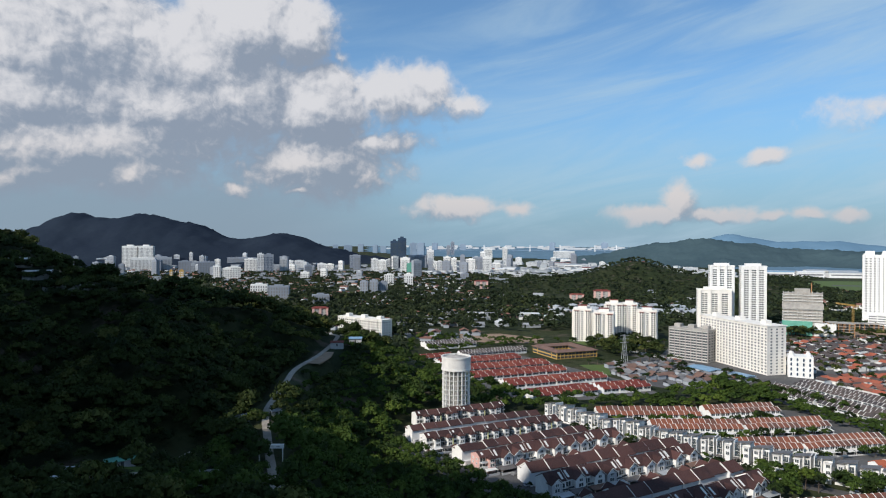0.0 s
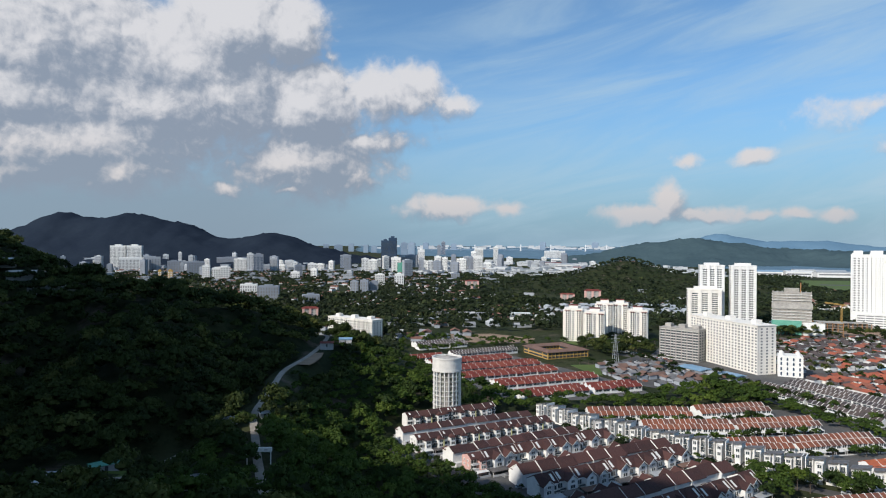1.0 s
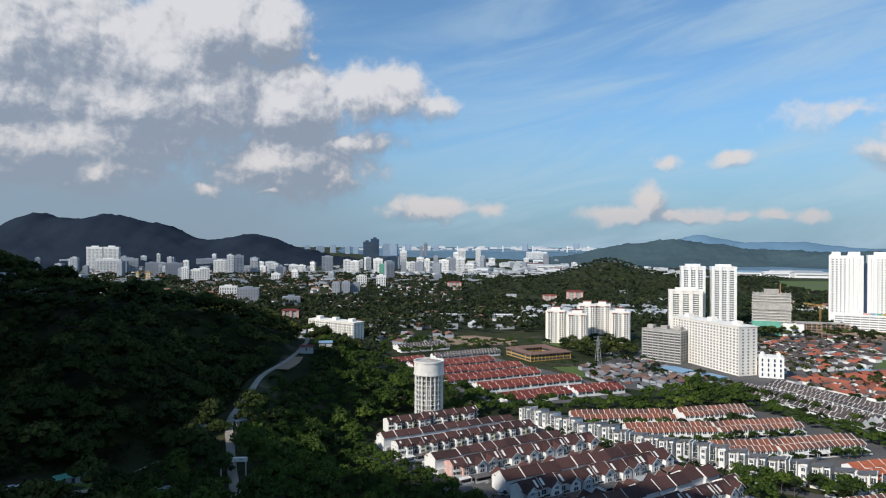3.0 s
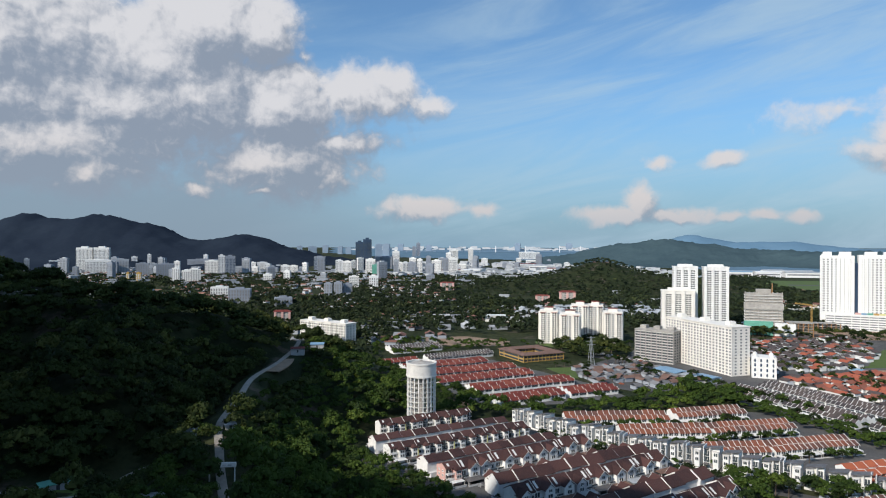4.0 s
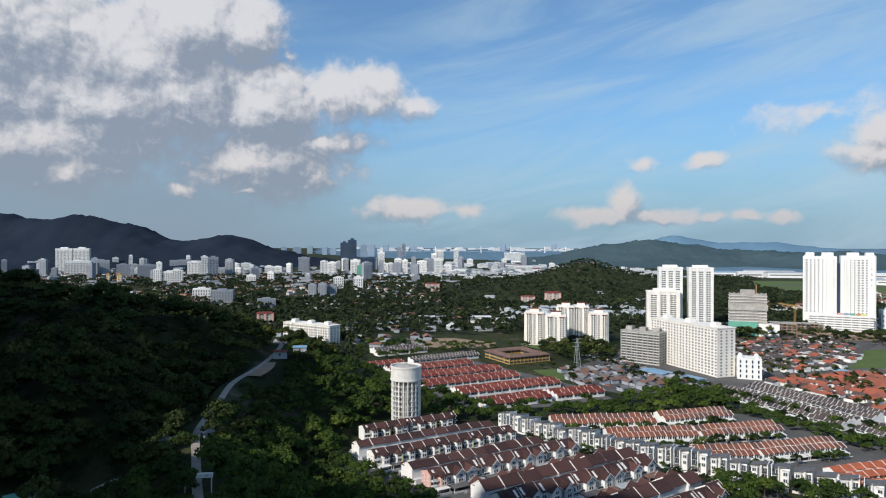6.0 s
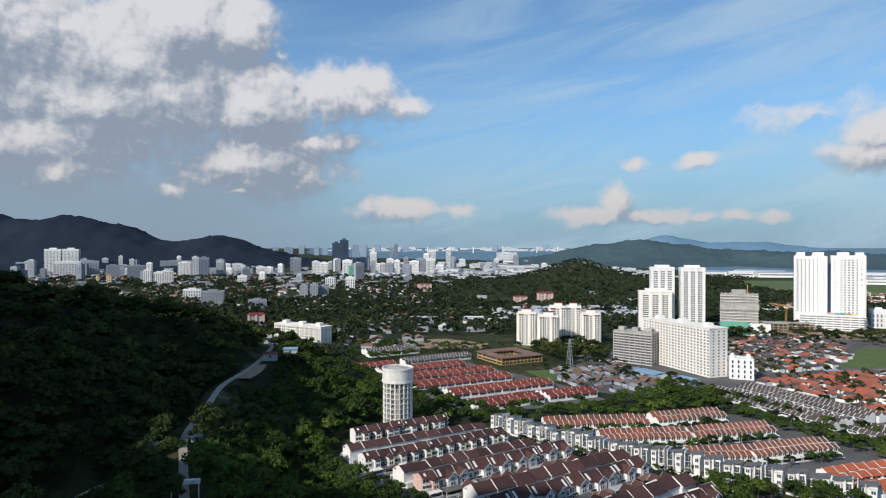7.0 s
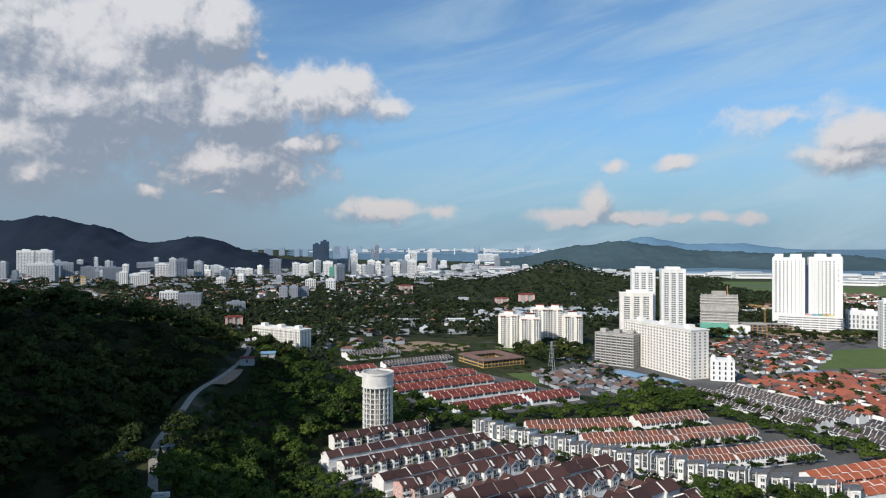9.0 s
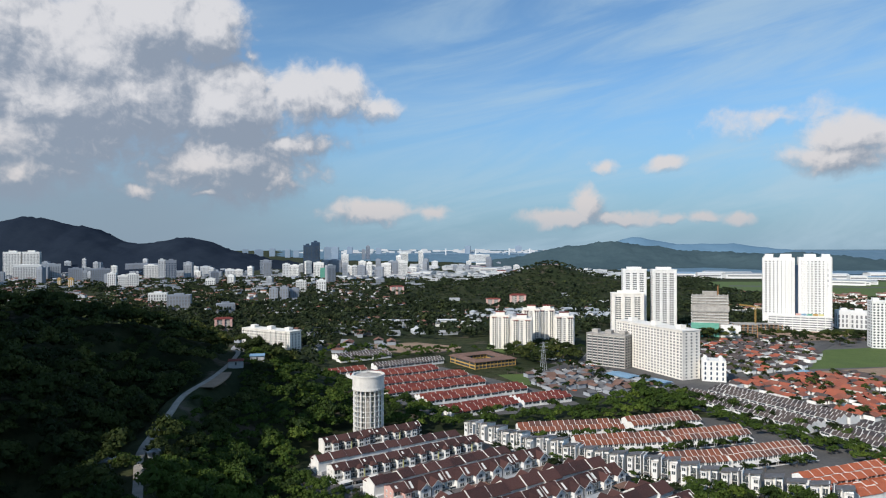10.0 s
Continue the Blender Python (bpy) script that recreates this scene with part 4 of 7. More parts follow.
def gable_house(variant):
    """Broad house under a dark brown roof with a large white-edged front gable, pale roof sheets and a shaded veranda."""
    w = 9.6
    tone = ("white", "grey_wall", "white")[variant]
    house = thing("gabled_house", ("white", "white and grey", "white")[variant] + " gabled house with dark brown tiled roof", "house", "gabled brown-roofed houses")
    e, r = 7.6, 10.6
    part("wall", Geo().prism([(-3.2, 0), (6.8, 0), (6.8, e), (1.4, r - 0.3), (-3.2, e)], -w / 2 + 0.1, w / 2 - 0.1), MAT["white"], house)
    roof = Geo().slope(-w / 2 + 0.08, w / 2 - 0.08, -4.4, e - 0.5, 1.4, r, 0.22)
    roof.slope(-w / 2 + 0.08, w / 2 - 0.08, 7.4, e - 0.3, 1.4, r, 0.22)
    part("roof", roof, MAT["brown_tile"], house)
    part("party_wall", Geo().prism([(-4.4, e - 0.7), (1.4, r - 0.2), (7.4, e - 0.6), (7.4, e), (1.4, r + 0.36), (-4.4, e - 0.1)], w / 2 - 0.09, w / 2 + 0.09), MAT["slab"], house)
    side = 1 if variant % 2 == 0 else -1
    gm, half = side * 1.7, 2.9
    part("bay", Geo().box(gm - half + 0.3, gm + half - 0.3, -6.4, -3.1, 0, 7.2), MAT[tone], house)
    lo, hi, f, b = 7.1, 9.9, -7.2, 0.6
    ridge_roof = Geo()
    for a0, a1 in ((gm - half - 0.2, gm), (gm + half + 0.2, gm)):
        low = [(a0, f, lo), (a0, b - 2.6, lo), (a1, b, hi), (a1, f, hi)]
        up = [(x, y, z + 0.22) for x, y, z in low]
        order = (0, 1, 2, 3) if a0 > a1 else (3, 2, 1, 0)
        ridge_roof.add(low + up, [tuple(4 + i for i in order), tuple(reversed(order)), (0, 3, 7, 4), (0, 4, 5, 1), (1, 5, 6, 2)])
    part("gable_roof", ridge_roof, MAT["brown_tile"], house)
    part("gable", Geo().add([(gm - half + 0.3, -6.4, 7.1), (gm + half - 0.3, -6.4, 7.1), (gm, -6.4, 9.7), (gm - half + 0.3, -6.2, 7.1), (gm + half - 0.3, -6.2, 7.1), (gm, -6.2, 9.7)],
                            [(0, 1, 2), (5, 4, 3), (0, 2, 5, 3), (1, 4, 5, 2)]), MAT["white"], house)
    for a0, a1 in ((gm - half - 0.2, gm), (gm, gm + half + 0.2)):
        z0, z1 = (lo, hi) if a1 == gm else (hi, lo)
        part("bargeboard", Geo().add([(a0, f - 0.12, z0 - 0.1), (a1, f - 0.12, z1 - 0.1), (a1, f - 0.12, z1 + 0.28), (a0, f - 0.12, z0 + 0.28), (a0, f, z0 - 0.1), (a1, f, z1 - 0.1), (a1, f, z1 + 0.28), (a0, f, z0 + 0.28)],
                                     [(0, 1, 2, 3), (7, 6, 5, 4), (3, 2, 6, 7), (0, 4, 5, 1)]), MAT["slab"], house)
    # pale sheet on the main slope beside the gable
    sx = -side * 2.9
    zs = [e - 0.5 + (y + 4.4) / 5.8 * (r - e + 0.5) + 0.27 for y in (-3.4, 0.2)]
    part("roof_light", Geo().slope(sx - 0.55, sx + 0.55, -3.4, zs[0], 0.2, zs[1], 0.08), MAT["slab"], house, "pale translucent roof sheet")
    window(house, gm, -6.42, 3.4, 2.6, 1.9)
    window(house, gm, -6.42, 6.0, 1.9, 1.5)
    ox0, ox1 = (-4.6, -1.3) if side > 0 else (1.3, 4.6)
    b2 = part("balcony", Geo().box(ox0, ox1, -5.9, -3.15, 3.2, 3.42), MAT["slab"], house)
    part("railing", Geo().box(ox0 + 0.05, ox1 - 0.05, -5.86, -5.78, 3.42, 4.3), MAT["glass"], b2)
    window(house, (ox0 + ox1) / 2, -3.22, 3.5, 2.7, 2.5)
    window(house, (ox0 + ox1) / 2, -3.22, 0.1, 2.7, 2.4)
    c = part("carport", Geo().slope(-4.4, 4.4, -11.2, 2.6, -6.3, 3.0, 0.15), MAT[("dark_roof", "zinc", "brown_roof")[variant]], house)
    for x in (-4.2, 4.0):
        part("post", Geo().box(x, x + 0.22, -11.0, -10.78, 0, 2.6), MAT["slab"], c)
    part("garden_wall", Geo().box(-4.7, 4.6, -12.1, -11.9, 0, 1.5), MAT["grey_wall"], house)
    return house


def red_terrace(tile, label, group, low=False, porch=True, near=False):
    """Two-storey terraced house with two parallel tiled roofs and white party walls."""
    w = 6.6
    house = thing("terraced_house", label, "house", group)
    k = 0.9 if low else 1.0
    e1, r1, e2, r2 = 6.3 * k, 8.6 * k, 5.4 * k, 7.2 * k
    part("wall", Geo().prism([(-0.2, 0), (7.2, 0), (7.2, e1), (3.4, r1 - 0.3), (-0.2, e1)], -w / 2 + 0.05, w / 2 - 0.05).prism([(-7.4, 0), (-0.2, 0), (-0.2, e2), (-4.2, r2 - 0.3), (-7.4, e2)], -w / 2 + 0.05, w / 2 - 0.05), MAT["white"], house)
    g2 = Geo().slope(-w / 2 + 0.15, w / 2 - 0.15, -0.7, e1 - 0.2, 3.4, r1, 0.2)
    g2.slope(-w / 2 + 0.15, w / 2 - 0.15, 7.7, e1 - 0.2, 3.4, r1, 0.2)
    part("roof", g2, MAT[tile], house)
    g2 = Geo().slope(-w / 2 + 0.15, w / 2 - 0.15, -8.2, e2 - 0.35, -4.2, r2, 0.2)
    g2.slope(-w / 2 + 0.15, w / 2 - 0.15, -0.72, e2 + 0.1, -4.2, r2, 0.2)
    part("front_roof", g2, MAT[tile], house)
    fin = [(-8.3, e2 - 0.6), (-4.2, r2 - 0.2), (-0.8, e1 - 0.5), (3.4, r1 - 0.3), (7.8, e1 - 0.5), (7.8, e1 + 0.1), (3.4, r1 + 0.45), (-0.8, e1 + 0.15), (-4.2, r2 + 0.45), (-8.3, e2 + 0.05)]
    fins = Geo().prism(fin, w / 2 - (0.07 if low else 0.15), w / 2 + (0.07 if low else 0.15))
    if not low:
        fins.prism(fin, -0.12, 0.12)
    part("party_wall", fins, MAT["slab"], house)
    if near:
        window(house, -1.5, -7.45, 3.1 * k, 2.5, 1.9)
        window(house, 1.5, -7.45, 3.1 * k, 2.5, 1.9)
        window(house, -0.2, -7.45, 0.2, 5.0, 2.2)
        part("balcony", Geo().box(-0.1, 3.0, -8.6, -7.4, 2.75, 2.95), MAT["slab"], house)
    else:
        window(house, 0, -7.45, 2.7 * k, 5.4, 1.9)
    if porch:
        c = part("porch", Geo().slope(-w / 2 + 0.3, w / 2 - 0.3, -11.4, 2.5, -7.3, 3.0, 0.18), MAT["slab" if not low else tile], house)
        if near:
            for x in (-2.8, 2.6):
                part("post", Geo().box(x, x + 0.22, -11.2, -10.98, 0, 2.55), MAT["slab"], c)
        if near:
            part("garden_wall", Geo().box(-w / 2 + 0.1, w / 2 - 0.1, -12.6, -12.4, 0, 1.2), MAT["slab"], house)
            part("door", Geo().box(-0.5, 0.6, -7.5, -7.35, 0, 2.1), MAT["dark_metal"], house)
    return house


def villa(variant):
    """Three-storey white villa: a thin dark roof rising towards the street, tall fins, deep glazed balconies."""
    wall = ("white", "white", "grey_wall")[variant]
    v = thing("villa", ("white", "white", "grey and white")[variant] + " three-storey villa under a thin tilted dark roof", "house", "white villas along the street")
    w = 4.3
    s = -1 if variant != 1 else 1

    def top(x, y):
        return 10.0 + 0.17 * x - 0.09 * y

    box = [(x, y) for y in (-4.2, 6.5) for x in (-w, w)]
    part("wall", Geo().add([(x, y, 0) for x, y in box] + [(x, y, top(x, y)) for x, y in box], [(0, 2, 3, 1), (4, 5, 7, 6), (0, 1, 5, 4), (2, 6, 7, 3), (0, 4, 6, 2), (1, 3, 7, 5)]), MAT[wall], v)
    eaves = [(x, y) for y in (-6.4, 7.0) for x in (-w - 0.6, w + 0.8)]
    part("roof", Geo().add([(x, y, top(x, y) + 0.04) for x, y in eaves] + [(x, y, top(x, y) + 0.3) for x, y in eaves], [(0, 2, 3, 1), (4, 5, 7, 6), (0, 1, 5, 4), (2, 6, 7, 3), (0, 4, 6, 2), (1, 3, 7, 5)]), MAT["dark_roof"], v)
    x0, x1 = sorted((s * (w - 0.2), s * 0.9))
    part("bay", Geo().box(x0, x1, -7.2, -4.1, 0, 9.0), MAT["white"], v)
    part("bay_roof", Geo().box(x0 - 0.25, x1 + 0.25, -7.5, -4.1, 9.0, 9.25), MAT["slab"], v)
    part("tall_fin", Geo().box(-s * (w + 0.02) - 0.22, -s * (w + 0.02) + 0.22, -7.4, 2.0, 0, 11.4 if variant else 9.2), MAT["white"], v)
    part("stair_fin", Geo().box(-s * 0.9 - 0.3, -s * 0.9 + 0.3, -6.4, -4.1, 0, 10.6), MAT["slab" if variant else "grey_wall"], v)
    y0, y1 = sorted((-s * 1.2, -s * (w - 0.25)))
    for z in (3.2, 6.4):
        b = part("balcony", Geo().box(y0, y1, -6.6, -4.15, z - 0.24, z), MAT["slab"], v)
        part("railing", Geo().box(y0, y1, -6.58, -6.5, z, z + 1.0), MAT["glass"], b)
        window(v, (x0 + x1) / 2, -7.22, z + 0.5, 2.2, 1.9)
        window(v, (y0 + y1) / 2, -4.22, z + 0.05, 2.4, 2.6)
        window(v, -w - 0.02, 1.5, z + 0.6, 1.6, 1.4, -90)
    part("door", Geo().box(0.0, 1.2, -4.35, -4.15, 0, 2.3), MAT["brown_roof"], v)
    part("porch", Geo().box(min(y0, y1), max(y0, y1), -10.8, -6.7, 2.7, 2.95), MAT["dark_roof" if variant == 1 else "slab"], v)
    part("garden_wall", Geo().box(-w - 0.4, w + 0.4, -12.0, -11.8, 0, 1.5), MAT["slab"], v)
    return v


def lay_row(kinds, start, end, width, out, seed, z=0.0, stagger=0.35, skip=(), deep=1.0, tall=1.0, wide=1.0, push=1.0):
    """Copies of houses side by side from start to end; out: +1 or -1, the side that the fronts face (-1: to the right of the way along)."""
    rng = random.Random(seed)
    (ax, ay), (bx, by) = [(2.3 + (x - 2.3) * push, 20 + (y - 20) * push) for x, y in (start, end)]
    ln = math.hypot(bx - ax, by - ay)
    n = max(1, round(ln / width))
    dx, dy = (bx - ax) / ln, (by - ay) / ln
    turn = math.degrees(math.atan2(dy, dx)) + (0 if out < 0 else 180)
    for k in range(n):
        if k in skip:
            continue
        s = (k + 0.5) * ln / n
        off = rng.uniform(-stagger, stagger)
        kind = kinds[k % len(kinds)] if seed % 2 else rng.choice(kinds)
        copy_thing(kind, facing(ax + dx * s - dy * off, ay + dy * s + dx * off, turn, z + rng.uniform(-0.3, 0.3) * tall - 0.3) @ Matrix.Diagonal((ln / n / width * wide, deep, tall * (1.0 if wide == 1.0 else rng.uniform(0.9, 1.1)), 1)))


def done(*kinds):
    """Take the patterns away once their copies stand."""
    for kind in kinds:
        for o in (*kind.children_recursive, kind):
            bpy.data.objects.remove(o)


# three-storey brown-roofed terraces, back to back in pairs
plain, lime, grey, arch = brown_terrace("white", 0), brown_terrace("lime", 2), brown_terrace("grey_wall", 1), brown_terrace("white", 2)
corner, rosy = brown_terrace("white", 0, True), brown_terrace("pink", 0, True)
lay_row((plain, lime, arch, grey), (-52, 365), (-3, 395), 7.2, -1, 1, deep=0.78, tall=0.84, push=1.016)
lay_row((plain, arch, grey), (-51, 338), (17, 379), 7.2, 1, 2, deep=0.78, tall=0.84, push=1.016)
lay_row((lime, plain, arch), (-35, 328), (28, 369), 7.2, -1, 3, deep=0.78, tall=0.84, push=1.016)
lay_row((corner,), (-41, 324), (-35, 328), 7.2, -1, 5, deep=0.78, tall=0.84, push=1.016)
g0, g1, g2h = gable_house(0), gable_house(1), gable_house(2)
lay_row((plain, grey, arch), (-23, 308), (40, 350), 7.2, 1, 4, deep=0.78, tall=0.84, push=1.016)
lay_row((rosy,), (-13, 298), (-7, 302), 7.2, -1, 5, deep=0.78, tall=0.84, push=1.016)
lay_row((g0, g1, g0, g2h), (-7, 302), (57, 345), 9.6, -1, 7, stagger=0.9, deep=0.84, tall=0.9, push=1.016)
lay_row((g0, g1, g2h), (8, 286), (82, 333), 9.6, 1, 9, stagger=0.9, deep=0.84, tall=0.9, push=1.016)
lay_row((g1, g0, g2h), (16, 272), (88, 320), 9.6, -1, 11, stagger=0.9, deep=0.84, tall=0.9, push=1.016)
lay_row((g0, g1), (32, 254), (100, 302), 9.6, 1, 13, stagger=0.9, deep=0.84, tall=0.9, push=1.016)
lay_row((g1, g2h), (42, 240), (108, 287), 9.6, -1, 15, stagger=0.9, deep=0.84, tall=0.9, push=1.016)
done(g0, g1, g2h)
done(plain, lime, grey, arch, corner, rosy)

# white villas
v0, v1, v2 = villa(0), villa(1), villa(2)
lay_row((v0, v1), (27, 401), (66, 361), 8.2, -1, 21, stagger=1.8, deep=0.7, tall=0.84, wide=0.76, push=1.012)
lay_row((v0, v2, v1, v0), (66, 361), (112, 331), 8.2, -1, 23, stagger=1.8, deep=0.7, tall=0.84, wide=0.76, push=1.012)
lay_row((v1, v0, v0, v2), (112, 331), (176, 290), 8.2, -1, 25, stagger=1.8, deep=0.7, tall=0.84, wide=0.76, push=1.012)
done(v0, v1, v2)

# two-storey red-roofed terraces
red = red_terrace("red_tile", "white two-storey terraced house with orange-red tiled roofs", "red-roofed terraces", near=True)
hot = red_terrace("bright_tile", "white terraced house with bright red tiled roofs", "bright red terraces", True)
lay_row((red,), (54, 397.6), (115, 403.6), 6.6, -1, 31, deep=0.84, tall=0.84, push=1.008)
lay_row((red,), (120, 407.6), (165, 420), 6.6, -1, 33, deep=0.84, tall=0.84, push=1.008)
lay_row((red,), (80.5, 370.6), (129.5, 377.6), 6.6, -1, 35, deep=0.84, tall=0.84, push=1.008)
lay_row((red,), (131, 377.7), (180, 390), 6.6, -1, 37, deep=0.84, tall=0.84, push=1.008)
lay_row((red,), (117, 342.6), (147, 346), 6.6, -1, 39, deep=0.84, tall=0.84, push=1.008)
lay_row((red,), (148, 346.5), (196, 360.5), 6.6, -1, 41, deep=0.84, tall=0.84, push=1.008)
lay_row((hot,), (169, 315), (222, 332), 6.6, -1, 43, deep=0.84, tall=0.84, push=1.008)
lay_row((hot,), (178, 300), (230, 316), 6.6, 1, 43, deep=0.84, tall=0.84, push=1.008)
lay_row((red,), (108, 262), (170, 278), 6.6, -1, 45, deep=0.84, tall=0.84, push=1.008)
done(red, hot)

# grey-roofed terraces along the tree-lined road
dusk = red_terrace("grey_tile", "white two-storey terraced house with grey-brown roofs", "grey-roofed terraces")
lay_row((dusk,), (186, 484), (204, 446), 6.6, -1, 51, deep=0.66, tall=0.78)
lay_row((dusk,), (205, 444), (226, 400), 6.6, -1, 53, deep=0.66, tall=0.78)
lay_row((dusk,), (196, 490), (235, 406), 6.6, 1, 55, deep=0.66, tall=0.78)
lay_row((dusk,), (214, 500), (253, 414), 6.6, -1, 57, deep=0.66, tall=0.78)
lay_row((dusk,), (224, 505), (264, 418), 6.6, 1, 57, deep=0.66, tall=0.78)
lay_row((dusk,), (230, 394), (256, 336), 6.6, -1, 59, deep=0.66, tall=0.78)
lay_row((dusk,), (241, 397), (267, 340), 6.6, 1, 59, deep=0.66, tall=0.78)
lay_row((dusk,), (258, 404), (284, 346), 6.6, -1, 59, deep=0.66, tall=0.78)
done(dusk)

# faded red terraces behind the water tower
fade = red_terrace("maroon_tile", "white terraced house with faded red tiled roofs", "faded red terraces", True, False)
for front, start, end in ((True, (17, 441), (62, 467)), (False, (12, 449), (57, 475)), (True, (66, 468), (102, 484)), (False, (62, 476), (97, 492))):
    lay_row((fade,), start, end, 6.6, -1 if front else 1, 61, deep=0.62, tall=0.84)
for x0, y0, x1, y1, seed in ((0, 473, 75, 512, 63), (-28, 497, 46, 536, 65), (-36, 527, 34, 564, 67), (-58, 549, 10, 588, 69)):
    lay_row((fade,), (x0, y0), (x1, y1), 6.6, -1, seed, deep=0.62, tall=0.84)
    lay_row((fade,), (x0 - 4.6, y0 + 8.2), (x1 - 4.6, y1 + 8.2), 6.6, 1, seed, deep=0.62, tall=0.84)
lay_row((fade,), (-84, 572), (-52, 590), 6.6, -1, 79, deep=0.62, tall=0.84)
done(fade)
pale = red_terrace("grey_tile", "white terraced house with dark grey roofs", "pale terraces", False, False)
lay_row((pale,), (-45, 600), (15, 636), 6.6, -1, 77, deep=0.8, tall=0.75)
lay_row((pale,), (-82, 640), (-36, 668), 6.6, -1, 79, deep=0.8, tall=0.75)
lay_row((pale,), (-88, 655), (-46, 684), 6.6, 1, 79, deep=0.8, tall=0.75)
done(pale)


# ---- blocks of flats ----
def window_part(w, h, out=0.1, material="glass"):
    key = ("plain", w, h, out, material)
    if key not in WINDOWS:
        WINDOWS[key] = mesh_from("window", Geo().box(-w / 2, w / 2, -out, 0.05, 0, h), MAT[material])
    return WINDOWS[key]


def facade(parent, x0, x1, y, turn, floors, first, rise, cols, size, material="glass", ledge=None, rest=False):
    """Windows floor by floor on a wall from x0 to x1 whose outside faces -y before the turn about z. rest: joined, where they are too many or too small."""
    rot = pose(0, 0, 0, 0, 0, turn)
    g2 = Geo()
    for f in range(floors):
        z = first + f * rise
        for c in range(cols):
            x = x0 + (x1 - x0) * (c + 0.5) / cols
            if rest:
                g2.box(x - size[0] / 2, x + size[0] / 2, y - 0.1, y + 0.05, z, z + size[1])
            else:
                ob = new("window", window_part(*size, 0.1, material))
                ob.parent, ob.matrix_basis = parent, rot @ pose(x, y, z)
    if rest:
        ob = part("glazing", g2, MAT[material], parent, kind="stuff")
        ob.matrix_basis = rot
    if ledge:
        for f in range(floors + 1):
            z = first + f * rise - (rise - size[1]) / 2
            key = ("ledge", x0, x1, y)
            if key not in WINDOWS:
                WINDOWS[key] = mesh_from("ledge", Geo().box(x0, x1, y - 0.35, y + 0.05, -0.2, 0.2), MAT[ledge])
            ob = new("ledge", WINDOWS[key])
            ob.parent, ob.matrix_basis = parent, rot @ pose(0, 0, z)


def condo(x, y, turn, w, d, h, floors, label, wall="cream", step=0.0):
    """Cream condominium tower: stepped corners, projecting bays, crown."""
    t = thing("apartment_tower", label, "tower block", "cream condominium towers", facing(x, y, turn))
    body = Geo().box(-w / 2, w / 2, -d / 2, d / 2, 0, h)
    part("body", body, MAT[wall], t)
    for sx in (-0.3, 0.3):
        part("bay", Geo().box(w * sx - w * 0.13, w * sx + w * 0.13, -d / 2 - 1.4, d / 2 + 1.4, 0, h - 2.5), MAT[wall], t)
    part("side_bay", Geo().box(-w / 2 - 1.3, w / 2 + 1.3, -d * 0.2, d * 0.2, 0, h - 2.0), MAT[wall], t)
    crown = part("crown", Geo().box(-w * 0.24, w * 0.24, -d * 0.26, d * 0.26, h, h + 3.0), MAT[wall], t)
    part("crown_roof", Geo().box(-w * 0.26, w * 0.26, -d * 0.28, d * 0.28, h + 3.0, h + 3.5), MAT["maroon_tile"], crown)
    for sx in (-0.3, 0.3):
        part("cornice", Geo().box(w * sx - w * 0.15, w * sx + w * 0.15, -d / 2 - 1.8, d / 2 + 1.8, h - 2.5, h - 1.9), MAT["maroon_tile"], t)
    rise = (h - 3) / floors
    for sx in (-0.3, 0.3):
        facade(t, w * sx - w * 0.12, w * sx + w * 0.12, -d / 2 - 1.4, 0, floors, 1.2, rise, 2, (1.5, 1.5))
    facade(t, -w * 0.16, w * 0.16, -d / 2, 0, floors, 1.2, rise, 1, (2.4, 1.3), "shade_glass", rest=True)
    facade(t, -d * 0.45, d * 0.45, -w / 2 - 0.02, 90, floors, 1.2, rise, 2, (1.3, 1.3), rest=True)
    facade(t, -d * 0.45, d * 0.45, -w / 2 - 0.02, -90, floors, 1.2, rise, 2, (1.3, 1.3), rest=True)
    return t


def far_block(x, y, w, d, h, turn=0.0, wall="white", glass="shade_glass", top="box", z=None, label="pale high-rise block of flats in the far town", bay=5.0):
    """A high-rise seen from afar: body, window bays, roof works."""
    z = float(land(x, y)) - 1.0 if z is None else z
    t = thing("high_rise", label, "tower block", "high-rises of the far town", facing(x, y, turn, z))
    if top == "round":
        n = 16
        out = [(math.cos(6.283 * k / n) * w / 2, math.sin(6.283 * k / n) * w / 2) for k in range(n)]
        part("body", Geo().column(out, 0, h * 0.9), MAT[wall], t)
        part("dome", Geo().column(out, h * 0.9, h, 0.45), MAT[wall], t)
    else:
        part("body", Geo().box(-w / 2, w / 2, -d / 2, d / 2, 0, h), MAT[wall], t)
        part("roof_house", Geo().box(-w * 0.22, w * 0.2, -d * 0.25, d * 0.25, h, h + max(2.5, h * 0.05)), MAT[wall], t)
    n = max(2, round(w / bay))
    strips = Geo()
    for k in range(n):
        xm = -w / 2 + (k + 0.5) * w / n
        if top == "round":
            xm *= 0.7
        yy = -d / 2 if top != "round" else -math.sqrt(max((w / 2) ** 2 - xm * xm, 0.1))
        for f in range(max(3, int(h / 6))):
            strips.box(xm - w / n * 0.24, xm + w / n * 0.2, yy - 0.25, yy + 0.5, 3 + f * 6, 3 + f * 6 + 4.4) if 3 + f * 6 + 4.4 < h * 0.93 else None
    m = max(1, round(d / bay / 1.4))
    if top != "round":
        for k in range(m):
            ym = -d / 2 + (k + 0.5) * d / m
            for s in (-1, 1):
                strips.box(s * w / 2 - 0.25, s * w / 2 + 0.25, ym - 1.1, ym + 1.1, 4, h - 5)
    part("glazing", strips, MAT[glass], t, kind="stuff")
    return t


